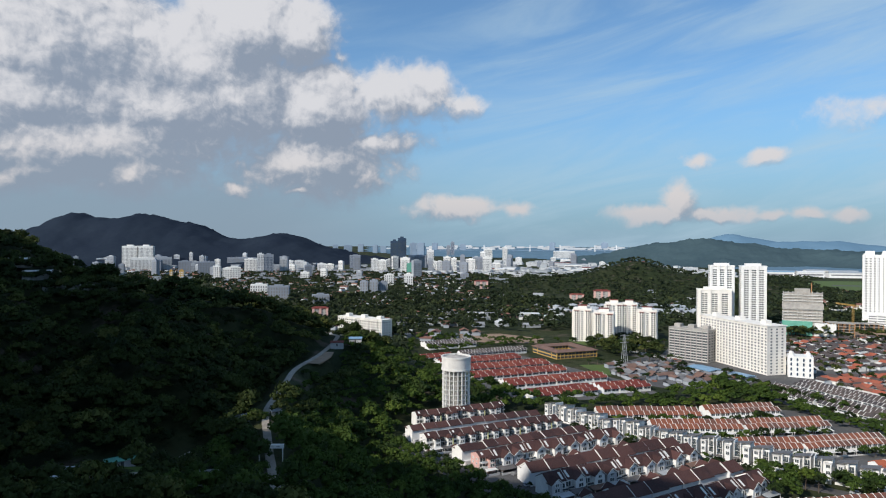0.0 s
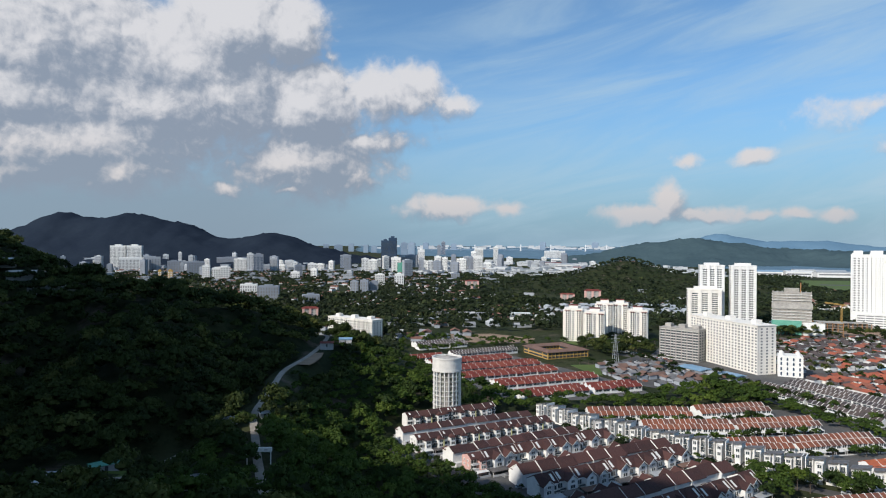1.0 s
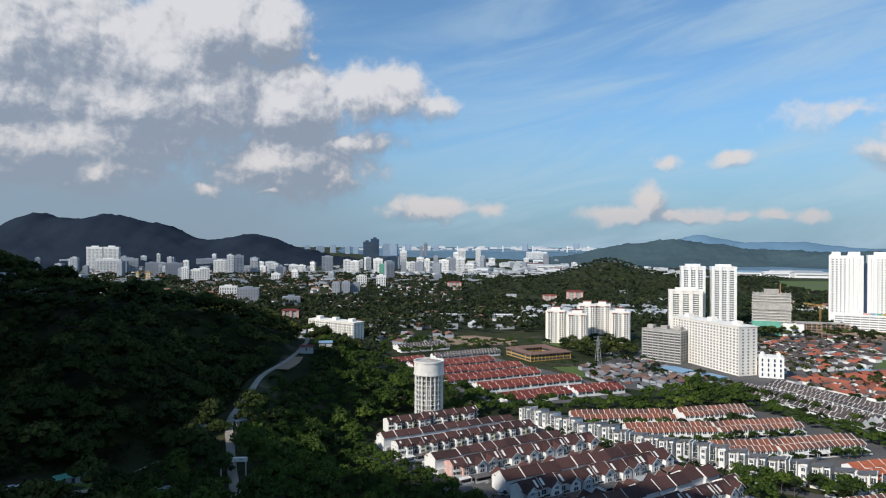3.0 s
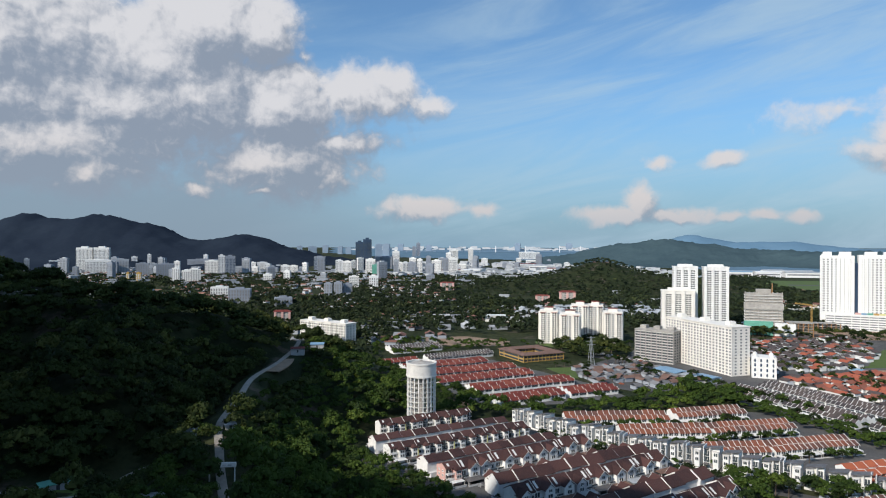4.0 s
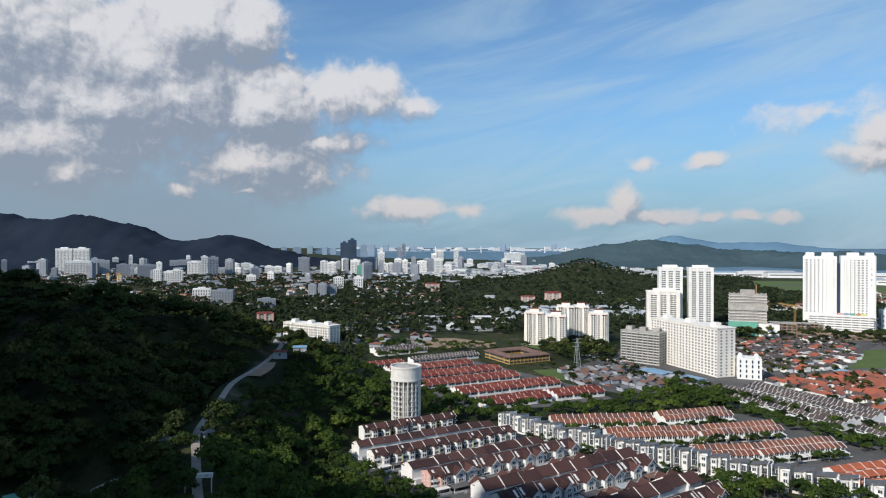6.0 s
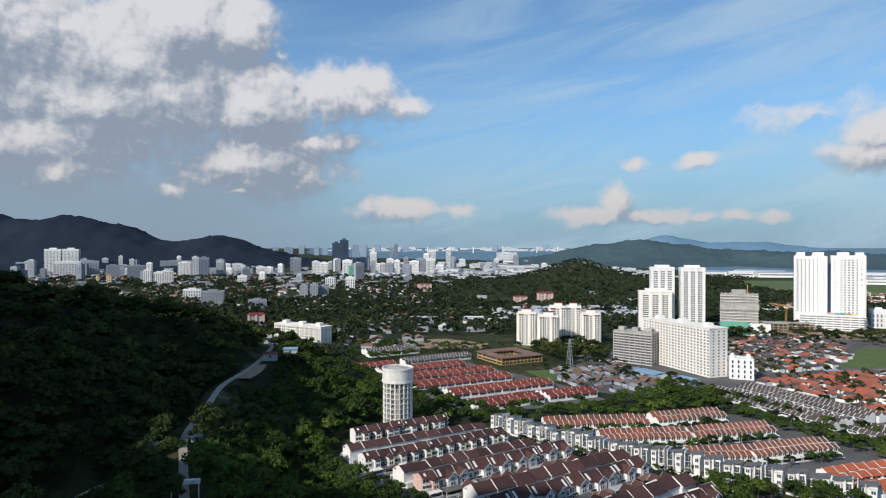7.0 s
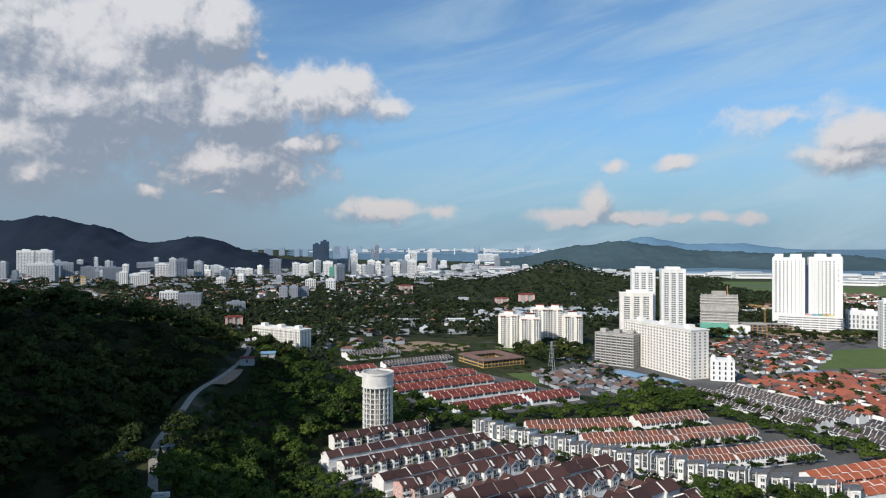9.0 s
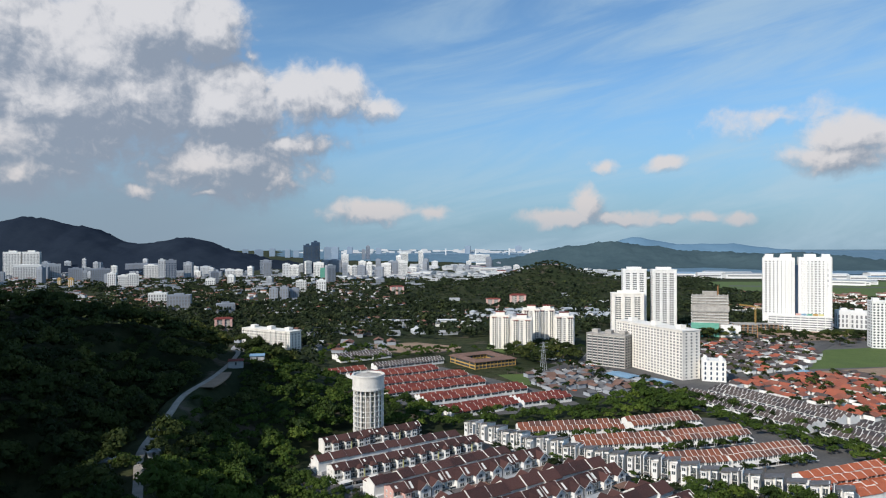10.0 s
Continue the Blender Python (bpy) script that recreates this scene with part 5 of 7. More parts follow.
def shed(x, y, w, d, h, turn=0.0, roof="pale_roof", wall="white", label="low white factory shed"):
    t = thing("factory", label, "factory", "far factory sheds", facing(x, y, turn, float(land(x, y)) - 0.5))
    part("wall", Geo().box(-w / 2, w / 2, -d / 2, d / 2, 0, h), MAT[wall], t)
    part("roof", Geo().slope(-w / 2 - 1, w / 2 + 1, -d / 2 - 1, h, 0, h + d * 0.06, 0.5).slope(-w / 2 - 1, w / 2 + 1, d / 2 + 1, h, 0, h + d * 0.06, 0.5), MAT[roof], t)
    part("window_band", Geo().box(-w * 0.46, w * 0.46, -d / 2 - 0.2, -d / 2 + 0.1, h * 0.45, h * 0.7), MAT["shade_glass"], t)
    return t


CREAM = "cream high-rise condominium tower with red-trimmed crown"
condo(82, 724, -8, 20, 17, 36, 15, CREAM)
condo(102, 702, -8, 21, 17, 35, 15, CREAM)
condo(119, 742, -8, 19, 17, 41, 17, CREAM)
condo(136, 742, -8, 17, 17, 41, 17, CREAM)
condo(152, 725, -8, 20, 17, 35, 15, CREAM)


def tall_tower(x, y, turn, w, d, h, floors, label, wall="white", cols=6, crown=True):
    t = thing("apartment_tower", label, "tower block", "white apartment towers", facing(x, y, turn))
    part("body", Geo().box(-w / 2, w / 2, -d / 2, d / 2, 0, h), MAT[wall], t)
    for k in range(4):
        xm = -w / 2 + w * (0.06 + 0.293 * k)
        part("pier", Geo().box(xm - w * 0.05, xm + w * 0.05, -d / 2 - 1.2, d / 2 + 1.2, 0, h + (1.5 if k in (1, 2) else 0)), MAT[wall], t)
    if crown:
        part("roof_house", Geo().box(-w * 0.3, w * 0.3, -d * 0.3, d * 0.3, h, h + 4), MAT[wall], t)
        part("parapet", Geo().box(-w / 2 - 0.4, w / 2 + 0.4, -d / 2 - 0.5, d / 2 + 0.5, h, h + 1.2), MAT[wall], t)
    rise = (h - 5) / floors
    for k in range(3):
        xm = -w / 2 + w * (0.2065 + 0.293 * k)
        facade(t, xm - w * 0.09, xm + w * 0.09, -d / 2, 0, floors, 2.5, rise, cols // 3, (w * 0.16 / (cols // 3), rise * 0.52), "glass", rest=k == 1)
    facade(t, -d / 2, d / 2, -w / 2, -90, floors, 2.5, rise, 3, (1.6, 1.5), "shade_glass", rest=True)
    facade(t, -d / 2, d / 2, -w / 2, 90, floors, 2.5, rise, 3, (1.6, 1.5), "shade_glass", rest=True)
    return t


tall_tower(270, 848, -12, 29, 22, 80, 27, "tall white apartment tower with gridded windows")
tall_tower(304, 836, -12, 29, 22, 80, 27, "tall white apartment tower with gridded windows")
tall_tower(258, 838, -12, 40, 20, 50, 17, "white and pinkish apartment block below the tall towers", "cream", 6)


def slab_block(x, y, turn, w, d, h, floors, cols, label, wall, glass="glass", band=None, keep=1.0, wide=0.52):
    """A long slab of flats, its long face towards -y."""
    t = thing("apartment_block", label, "tower block", "", facing(x, y, turn))
    part("body", Geo().box(-w / 2, w / 2, -d / 2, d / 2, 0, h), MAT[wall], t)
    part("roof_slab", Geo().box(-w / 2 - 0.5, w / 2 + 0.5, -d / 2 - 0.8, d / 2 + 0.8, h, h + 0.7), MAT[wall], t)
    for sx in (-0.36, 0.0, 0.36):
        part("stair_head", Geo().box(w * sx - 3, w * sx + 3, -3, 3, h + 0.7, h + 3.8), MAT[wall], t)
    n = cols // 2
    for k in range(n + 1):
        xm = -w / 2 + w * k / n
        part("pier", Geo().box(xm - 0.35, xm + 0.35, -d / 2 - 0.7, -d / 2 + 0.1, 0, h), MAT[wall], t)
    rise = (h - 2) / floors
    split = int(floors * keep)
    facade(t, -w / 2, w / 2, -d / 2, 0, split, 1.5, rise, cols, (w / cols * wide, rise * 0.55), glass)
    if split < floors:
        facade(t, -w / 2, w / 2, -d / 2, 0, floors - split, 1.5 + split * rise, rise, cols, (w / cols * wide, rise * 0.55), glass, rest=True)
    for s in (-90, 90):
        facade(t, -d / 2 + 1, d / 2 - 1, -w / 2, s, floors, 1.5, rise, 3, (1.7, rise * 0.5), glass, rest=True)
    if band:
        facade(t, -w / 2, w / 2, -d / 2, 0, floors, 1.5, rise, 1, (0.01, rise * 0.5), glass, band, rest=True)
    return t


slab_block(204, 590, -70, 86, 18, 40, 15, 22, "long cream slab block of flats", "cream", "shade_glass", keep=0.55)
slab_block(170, 614, -42, 37, 16, 29, 11, 14, "weathered grey block of flats with dirty balconies", "stained_shaded", "glass", "slab", keep=0.4, wide=0.86)
slab_block(-164, 716, -32, 70, 16, 22, 7, 20, "white and pinkish low slab of flats", "cream", "glass", "white")


def big_tower():
    """Very large white twin slab with fins, parking podium and painted panels."""
    t = thing("apartment_tower", "very large white apartment tower on a parking podium", "tower block", "", facing(495, 868, -27))
    w, d, h = 80, 25, 95
    part("body", Geo().box(-w / 2, -2, -d / 2, d / 2, 0, h).box(2, w / 2, -d / 2 - 3, d / 2 - 3, 0, h + 1), MAT["white"], t)
    part("core", Geo().box(-2, 2, -d / 2 + 4, d / 2 - 4, 0, h - 9), MAT["blue_glass"], t)
    for k in range(17):
        xm = -w / 2 + 2 + k * (w - 4) / 16
        if abs(xm) > 3:
            off = 3 if xm > 0 else 0
            part("fin", Geo().box(xm - 0.9, xm + 0.9, -d / 2 - off - 1.3, -d / 2 - off + 0.2, 22, h + (2 if k % 4 == 0 else -1)), MAT["white"], t)
    for xm, ww in ((-32, 10), (-12, 13), (16, 13), (34, 9)):
        part("roof_house", Geo().box(xm - ww / 2, xm + ww / 2, -7, 7, h, h + 5), MAT["white"], t)
    for lo, hi, off, cols in ((-w / 2 + 2, -3, 0, 8), (3, w / 2 - 8, 3, 7)):
        facade(t, lo, hi, -d / 2 - off, 0, 22, 22, 3.2, cols, ((hi - lo) / cols * 0.5, 1.7), "shade_glass", rest=True)
    facade(t, -d / 2, d / 2, -w / 2, 90, 22, 22, 3.2, 4, (2, 1.6), "shade_glass", rest=True)
    pod = part("podium", Geo().box(-w / 2 + 6, w / 2 - 3, -d / 2 - 12, -d / 2 - 3.2, 0, 20), MAT["white"], t)
    for z in range(6):
        [part("deck_opening", Geo().box(-w / 2 + 7 + c * 9.3, -w / 2 + 15.4 + c * 9.3, -d / 2 - 12.15, -d / 2 - 11.9, 1.6 + z * 3.0, 2.9 + z * 3.0), MAT["shade_glass"], pod) for c in range(8)]
    for k, m in enumerate(("pink", "blue_roof", "green_roof", "yellow", "lime")):
        part("painted_panel", Geo().box(-2 + k * 6.5, 4 + k * 6.5, -d / 2 - 12.4, -d / 2 - 12.1, 20.5, 23), MAT[m], pod)
    # letters down the end wall, too small to read
    for k in range(5):
        part("sign_bar", Geo().box(w / 2 - 5.5, w / 2 - 4, -d / 2 - 3.3, -d / 2 - 2.9, h - 10 - k * 7, h - 7 - k * 7), MAT["grey_wall"], t)
    return t


big_tower()


def site_tower():
    """Tower under construction: bare floors over green netting."""
    t = thing("construction_tower", "unfinished concrete tower with green netting", "construction site", "", facing(350, 806, -20))
    part("body", Geo().box(-20, 20, -8, 10, 0, 50), MAT["concrete"], t)
    for f in range(14):
        part("floor_slab", Geo().box(-21, 21, -9.5, 11, 3.2 + f * 3.4, 3.7 + f * 3.4), MAT["slab"], t)
    for k in range(9):
        part("column", Geo().box(-20.8 + k * 5, -19.6 + k * 5, -9.2, -8, 0, 52), MAT["stained_shaded"], t)
    part("net", Geo().box(-21.6, 10, -10.1, -9.7, 0, 17), MAT["net"], t, "green scaffold netting")
    part("grey_band", Geo().box(-21.6, 21.5, -10.0, -9.6, 31, 38), MAT["stained_shaded"], t)
    part("white_wing", Geo().box(12, 34, -12, 2, 0, 15), MAT["white"], t)
    c = part("core", Geo().box(-8, 8, -3, 5, 50, 55), MAT["concrete"], t)
    part("hoist", Geo().box(9, 10, -2, -1, 50, 62), MAT["orange"], c)
    return t


site_tower()


def frame_building(x, y, turn, w, d, floors, label):
    t = thing("building_under_construction", label, "construction site", "", facing(x, y, turn))
    for f in range(floors):
        part("floor_slab", Geo().box(-w / 2, w / 2, -d / 2, d / 2, 3 + f * 3.2, 3.4 + f * 3.2), MAT["concrete"], t)
    n = int(w / 5)
    for k in range(n + 1):
        for yy in (-d / 2, d / 2 - 0.8):
            part("column", Geo().box(-w / 2 + k * w / n - 0.4, -w / 2 + k * w / n + 0.4, yy, yy + 0.8, 0, 3.2 * floors), MAT["orange"], t)
    return t


frame_building(386, 790, -22, 26, 14, 5, "bare concrete frame with rusty formwork")
frame_building(430, 850, -15, 60, 20, 3, "low concrete frame with rusty formwork")


def crane(x, y, turn):
    t = thing("tower_crane", "yellow tower crane on the building site", "crane", "", facing(x, y, turn))
    mast, jib = Geo(), Geo()
    for sx in (-0.7, 0.7):
        for sy in (-0.7, 0.7):
            mast.box(sx - 0.12, sx + 0.12, sy - 0.12, sy + 0.12, 0, 34)
    for k in range(17):
        mast.box(-0.7, 0.7, -0.75, -0.65, k * 2, k * 2 + 0.15).box(-0.75, -0.65, -0.7, 0.7, k * 2 + 1, k * 2 + 1.15)
    part("mast", mast, MAT["yellow"], t)
    for z in (34, 35.4):
        jib.box(-9, 30, -0.5, -0.3, z, z + 0.25).box(-9, 30, 0.3, 0.5, z, z + 0.25)
    for k in range(20):
        jib.box(-9 + 2 * k, -8.8 + 2 * k, -0.45, 0.45, 34.1, 35.5)
    part("jib", jib, MAT["yellow"], t)
    part("counterweight", Geo().box(-9, -6, -0.8, 0.8, 32.4, 34), MAT["concrete"], t)
    part("cab", Geo().box(0.6, 2.2, -0.8, 0.8, 31.6, 33.6), MAT["white"], t)
    return t


crane(412, 815, 100)
slab_block(500, 705, -20, 36, 18, 50, 16, 10, "white tower of flats beside the playing field", "white", "glass", keep=0.0)


def mosque_block(x, y, turn):
    """Small white building with arched bays and domes."""
    t = thing("white_hall", "white hall with arched windows and small corner domes", "hall", "", facing(x, y, turn))
    part("body", Geo().box(-9, 9, -8, 8, 0, 17), MAT["white"], t)
    for k in range(4):
        for z in (1.5, 5.5, 9.5, 13.2):
            arch = Geo()
            pts = [(-0.6, 0), (0.6, 0)] + [(0.6 * math.cos(a), 2.0 + 0.6 * math.sin(a)) for a in (0, 0.785, 1.571, 2.356, 3.142)]
            arch.add([(x, -8.12, zz) for x, zz in pts], [tuple(range(7))])
            ob = part("arch_window", arch, MAT["blue_glass"], t)
            ob.matrix_basis = pose(-6.6 + 4.4 * k, 0, z)
            o2 = again(ob, "arch_window", t, pose(0, 0, 0, 0, 0, 90) @ pose(-5.8 + 3.9 * k, -1.0, z))
    for sx, sy in ((-6, -5), (6, -5), (6, 5), (-6, 5)):
        tower = part("turret", Geo().column([(1.8 * math.cos(k * 0.785), 1.8 * math.sin(k * 0.785)) for k in range(8)], 17, 18.4), MAT["white"], t)
        tower.matrix_basis = pose(sx, sy, 0)
        dome = part("dome", Geo().column([(1.8 * math.cos(k * 0.785), 1.8 * math.sin(k * 0.785)) for k in range(8)], 18.4, 19.6, 0.3), MAT["slab"], tower)
    return t


mosque_block(236, 548, -20)


def school():
    """Ochre two-storey school round a court, with open galleries under broad brown roofs."""
    t = thing("school", "ochre school round a courtyard under brown roofs", "school", "", facing(54, 628, 28))
    for name, x0, x1, y0, y1 in (("front_wing", -22, 22, -22, -13), ("rear_wing", -22, 22, 13, 22), ("side_wing", -22, -13, -12.9, 12.9), ("side_wing", 13, 22, -12.9, 12.9)):
        wing = part(name, Geo().box(x0, x1, y0, y1, 0, 6.4), MAT["yellow"], t)
        part("roof", Geo().hip(x0 - 1.3, x1 + 1.3, y0 - 1.3, y1 + 1.3, 6.5, 8.4, 4.6), MAT["brown_roof"], wing)
        bands = Geo()
        for z in (0.9, 3.9):
            bands.box(x0 + 0.8, x1 - 0.8, y0 - 0.12, y0 + 0.1, z, z + 1.7).box(x0 - 0.12, x0 + 0.1, y0 + 0.8, y1 - 0.8, z, z + 1.7)
        part("window_band", bands, MAT["glass"], wing)
        for k in range(int((x1 - x0) / 4) + 1):
            part("pier", Geo().box(x0 + k * 4 - 0.2, x0 + k * 4 + 0.2, y0 - 0.5, y0 - 0.1, 0, 6.4), MAT["yellow"], wing)
    return t


school()


def red_roof_flats(x, y, w, d, h, turn):
    t = thing("apartment_block", "weathered flats under red hipped roofs", "tower block", "", facing(x, y, turn, float(land(x, y)) - 1))
    part("body", Geo().box(-w / 2, w / 2, -d / 2, d / 2, 0, h * 0.88), MAT["stained_shaded"], t)
    part("roof", Geo().hip(-w / 2 - 1, w / 2 + 1, -d / 2 - 1, d / 2 + 1, h * 0.88 + 0.2, h, min(w, d) * 0.35), MAT["maroon_tile"], t)
    for k in range(3):
        xm = -w / 2 + w * (0.08 + 0.42 * k)
        part("pier", Geo().box(xm - w * 0.07, xm + w * 0.07, -d / 2 - 1, -d / 2 + 0.1, 0, h * 0.88), MAT["pink"], t)
    fl = max(3, int(h / 4))
    facade(t, -w / 2, w / 2, -d / 2, 0, fl, 1.5, h * 0.86 / fl, 4, (w * 0.11, h * 0.4 / fl), "shade_glass", rest=True)
    return t


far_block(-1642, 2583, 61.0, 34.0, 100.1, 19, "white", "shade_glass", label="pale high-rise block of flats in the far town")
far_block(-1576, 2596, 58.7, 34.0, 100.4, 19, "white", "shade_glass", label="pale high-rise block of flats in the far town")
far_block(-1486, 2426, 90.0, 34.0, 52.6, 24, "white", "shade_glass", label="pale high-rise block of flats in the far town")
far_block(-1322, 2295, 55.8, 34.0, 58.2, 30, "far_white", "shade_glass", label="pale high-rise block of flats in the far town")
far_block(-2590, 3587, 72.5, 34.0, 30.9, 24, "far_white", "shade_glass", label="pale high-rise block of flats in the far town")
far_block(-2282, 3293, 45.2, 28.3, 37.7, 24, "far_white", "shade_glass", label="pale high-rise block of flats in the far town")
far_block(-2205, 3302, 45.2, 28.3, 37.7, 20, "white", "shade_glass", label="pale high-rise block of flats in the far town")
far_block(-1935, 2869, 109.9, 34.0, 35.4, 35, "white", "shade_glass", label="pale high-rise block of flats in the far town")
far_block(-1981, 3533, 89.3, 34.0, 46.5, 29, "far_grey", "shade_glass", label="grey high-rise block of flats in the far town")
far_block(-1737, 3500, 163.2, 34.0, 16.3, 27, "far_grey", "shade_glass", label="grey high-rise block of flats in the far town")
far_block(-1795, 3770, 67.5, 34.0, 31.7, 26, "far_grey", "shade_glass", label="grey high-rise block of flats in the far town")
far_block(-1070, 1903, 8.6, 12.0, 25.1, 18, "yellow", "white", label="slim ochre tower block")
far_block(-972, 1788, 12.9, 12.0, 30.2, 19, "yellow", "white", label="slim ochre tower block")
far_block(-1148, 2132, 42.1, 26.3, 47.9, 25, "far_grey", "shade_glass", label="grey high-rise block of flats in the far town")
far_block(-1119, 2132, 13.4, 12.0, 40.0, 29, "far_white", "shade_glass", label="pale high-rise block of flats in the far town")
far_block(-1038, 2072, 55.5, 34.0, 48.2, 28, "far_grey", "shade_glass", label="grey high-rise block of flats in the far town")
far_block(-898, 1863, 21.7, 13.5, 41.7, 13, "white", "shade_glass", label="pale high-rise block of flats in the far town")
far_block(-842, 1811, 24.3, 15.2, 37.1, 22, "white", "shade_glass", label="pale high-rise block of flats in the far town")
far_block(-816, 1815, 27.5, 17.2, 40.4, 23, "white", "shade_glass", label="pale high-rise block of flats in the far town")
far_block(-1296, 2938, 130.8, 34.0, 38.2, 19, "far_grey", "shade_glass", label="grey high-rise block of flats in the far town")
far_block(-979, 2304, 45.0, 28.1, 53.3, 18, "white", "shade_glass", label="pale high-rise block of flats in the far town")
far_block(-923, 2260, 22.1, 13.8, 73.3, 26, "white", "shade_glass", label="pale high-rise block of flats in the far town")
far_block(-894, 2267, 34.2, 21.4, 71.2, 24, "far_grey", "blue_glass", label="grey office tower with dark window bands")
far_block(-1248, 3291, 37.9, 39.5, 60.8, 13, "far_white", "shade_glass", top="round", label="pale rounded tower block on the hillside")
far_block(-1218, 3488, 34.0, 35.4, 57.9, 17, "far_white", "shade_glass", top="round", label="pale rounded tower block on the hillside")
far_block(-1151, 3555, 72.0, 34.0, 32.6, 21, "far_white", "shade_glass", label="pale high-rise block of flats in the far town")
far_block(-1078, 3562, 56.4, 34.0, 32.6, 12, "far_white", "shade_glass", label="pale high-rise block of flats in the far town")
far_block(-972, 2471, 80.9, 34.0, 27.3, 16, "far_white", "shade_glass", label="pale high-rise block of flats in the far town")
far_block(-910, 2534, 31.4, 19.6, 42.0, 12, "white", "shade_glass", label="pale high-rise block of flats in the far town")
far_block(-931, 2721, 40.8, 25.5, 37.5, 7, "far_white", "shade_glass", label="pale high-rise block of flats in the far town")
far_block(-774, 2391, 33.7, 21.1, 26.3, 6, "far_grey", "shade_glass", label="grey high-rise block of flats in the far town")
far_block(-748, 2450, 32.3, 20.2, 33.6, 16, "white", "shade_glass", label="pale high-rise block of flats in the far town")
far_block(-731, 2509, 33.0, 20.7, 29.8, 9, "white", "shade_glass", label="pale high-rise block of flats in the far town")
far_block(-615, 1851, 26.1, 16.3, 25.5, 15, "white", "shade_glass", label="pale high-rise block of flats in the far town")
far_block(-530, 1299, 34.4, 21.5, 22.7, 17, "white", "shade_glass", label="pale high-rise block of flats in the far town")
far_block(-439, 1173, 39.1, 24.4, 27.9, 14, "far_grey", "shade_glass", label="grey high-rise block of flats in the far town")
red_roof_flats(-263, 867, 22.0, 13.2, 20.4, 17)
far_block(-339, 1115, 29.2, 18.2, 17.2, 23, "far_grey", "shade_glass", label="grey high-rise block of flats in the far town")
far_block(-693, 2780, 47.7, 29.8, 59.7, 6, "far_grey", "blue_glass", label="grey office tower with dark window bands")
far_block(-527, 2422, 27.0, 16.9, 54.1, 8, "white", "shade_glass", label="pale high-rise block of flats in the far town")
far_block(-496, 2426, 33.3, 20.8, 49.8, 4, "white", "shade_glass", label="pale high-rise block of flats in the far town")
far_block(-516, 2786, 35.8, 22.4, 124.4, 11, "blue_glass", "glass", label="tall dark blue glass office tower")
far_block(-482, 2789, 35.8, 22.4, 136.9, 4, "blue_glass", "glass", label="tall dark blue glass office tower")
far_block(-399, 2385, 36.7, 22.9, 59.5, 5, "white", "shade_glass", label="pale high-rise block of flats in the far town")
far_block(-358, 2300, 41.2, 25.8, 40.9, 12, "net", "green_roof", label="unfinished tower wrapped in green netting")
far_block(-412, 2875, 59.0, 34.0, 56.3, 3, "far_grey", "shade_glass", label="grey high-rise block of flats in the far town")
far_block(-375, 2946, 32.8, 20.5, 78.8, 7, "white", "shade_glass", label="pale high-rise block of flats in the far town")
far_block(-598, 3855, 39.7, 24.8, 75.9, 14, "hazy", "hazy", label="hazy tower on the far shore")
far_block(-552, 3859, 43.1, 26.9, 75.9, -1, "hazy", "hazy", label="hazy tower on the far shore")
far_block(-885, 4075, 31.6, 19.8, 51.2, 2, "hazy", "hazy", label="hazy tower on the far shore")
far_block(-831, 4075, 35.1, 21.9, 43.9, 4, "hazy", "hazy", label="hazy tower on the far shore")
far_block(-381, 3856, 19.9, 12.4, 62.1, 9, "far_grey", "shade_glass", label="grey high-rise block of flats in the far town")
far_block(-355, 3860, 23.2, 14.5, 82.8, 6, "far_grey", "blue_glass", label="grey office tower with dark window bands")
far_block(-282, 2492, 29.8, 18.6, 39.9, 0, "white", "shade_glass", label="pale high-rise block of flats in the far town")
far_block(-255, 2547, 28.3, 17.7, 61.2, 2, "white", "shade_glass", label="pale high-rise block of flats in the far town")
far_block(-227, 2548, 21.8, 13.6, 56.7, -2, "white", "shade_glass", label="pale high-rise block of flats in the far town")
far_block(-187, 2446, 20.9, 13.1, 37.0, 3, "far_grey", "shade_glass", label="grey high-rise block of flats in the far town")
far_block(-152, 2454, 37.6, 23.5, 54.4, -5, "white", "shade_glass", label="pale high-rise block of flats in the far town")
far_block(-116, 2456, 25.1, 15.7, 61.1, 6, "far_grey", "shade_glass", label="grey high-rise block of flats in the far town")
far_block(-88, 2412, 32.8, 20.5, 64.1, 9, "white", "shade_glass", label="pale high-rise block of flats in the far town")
far_block(-125, 3564, 42.6, 26.6, 57.1, 10, "white", "shade_glass", label="pale high-rise block of flats in the far town")
far_block(-30, 3377, 25.9, 16.2, 75.1, 5, "white", "shade_glass", label="pale high-rise block of flats in the far town")
far_block(301, 3633, 114.1, 34.0, 41.8, 4, "white", "shade_glass", label="pale high-rise block of flats in the far town")
far_block(-316, 1358, 17.3, 12.0, 27.7, 2, "far_grey", "shade_glass", label="grey high-rise block of flats in the far town")
far_block(-295, 1359, 17.3, 12.0, 30.1, 6, "far_grey", "shade_glass", label="grey high-rise block of flats in the far town")
far_block(-278, 1375, 18.7, 12.0, 25.6, 18, "far_grey", "shade_glass", label="grey high-rise block of flats in the far town")
far_block(-299, 1552, 23.8, 14.9, 27.5, 14, "white", "shade_glass", label="pale high-rise block of flats in the far town")
far_block(-245, 1521, 22.0, 13.7, 31.0, 6, "white", "shade_glass", label="pale high-rise block of flats in the far town")
red_roof_flats(-66, 1470, 32.3, 19.4, 19.4, 2)
far_block(-137, 1909, 24.3, 15.2, 22.0, 11, "far_grey", "shade_glass", label="grey high-rise block of flats in the far town")
red_roof_flats(170, 1198, 30.1, 18.1, 26.0, -8)
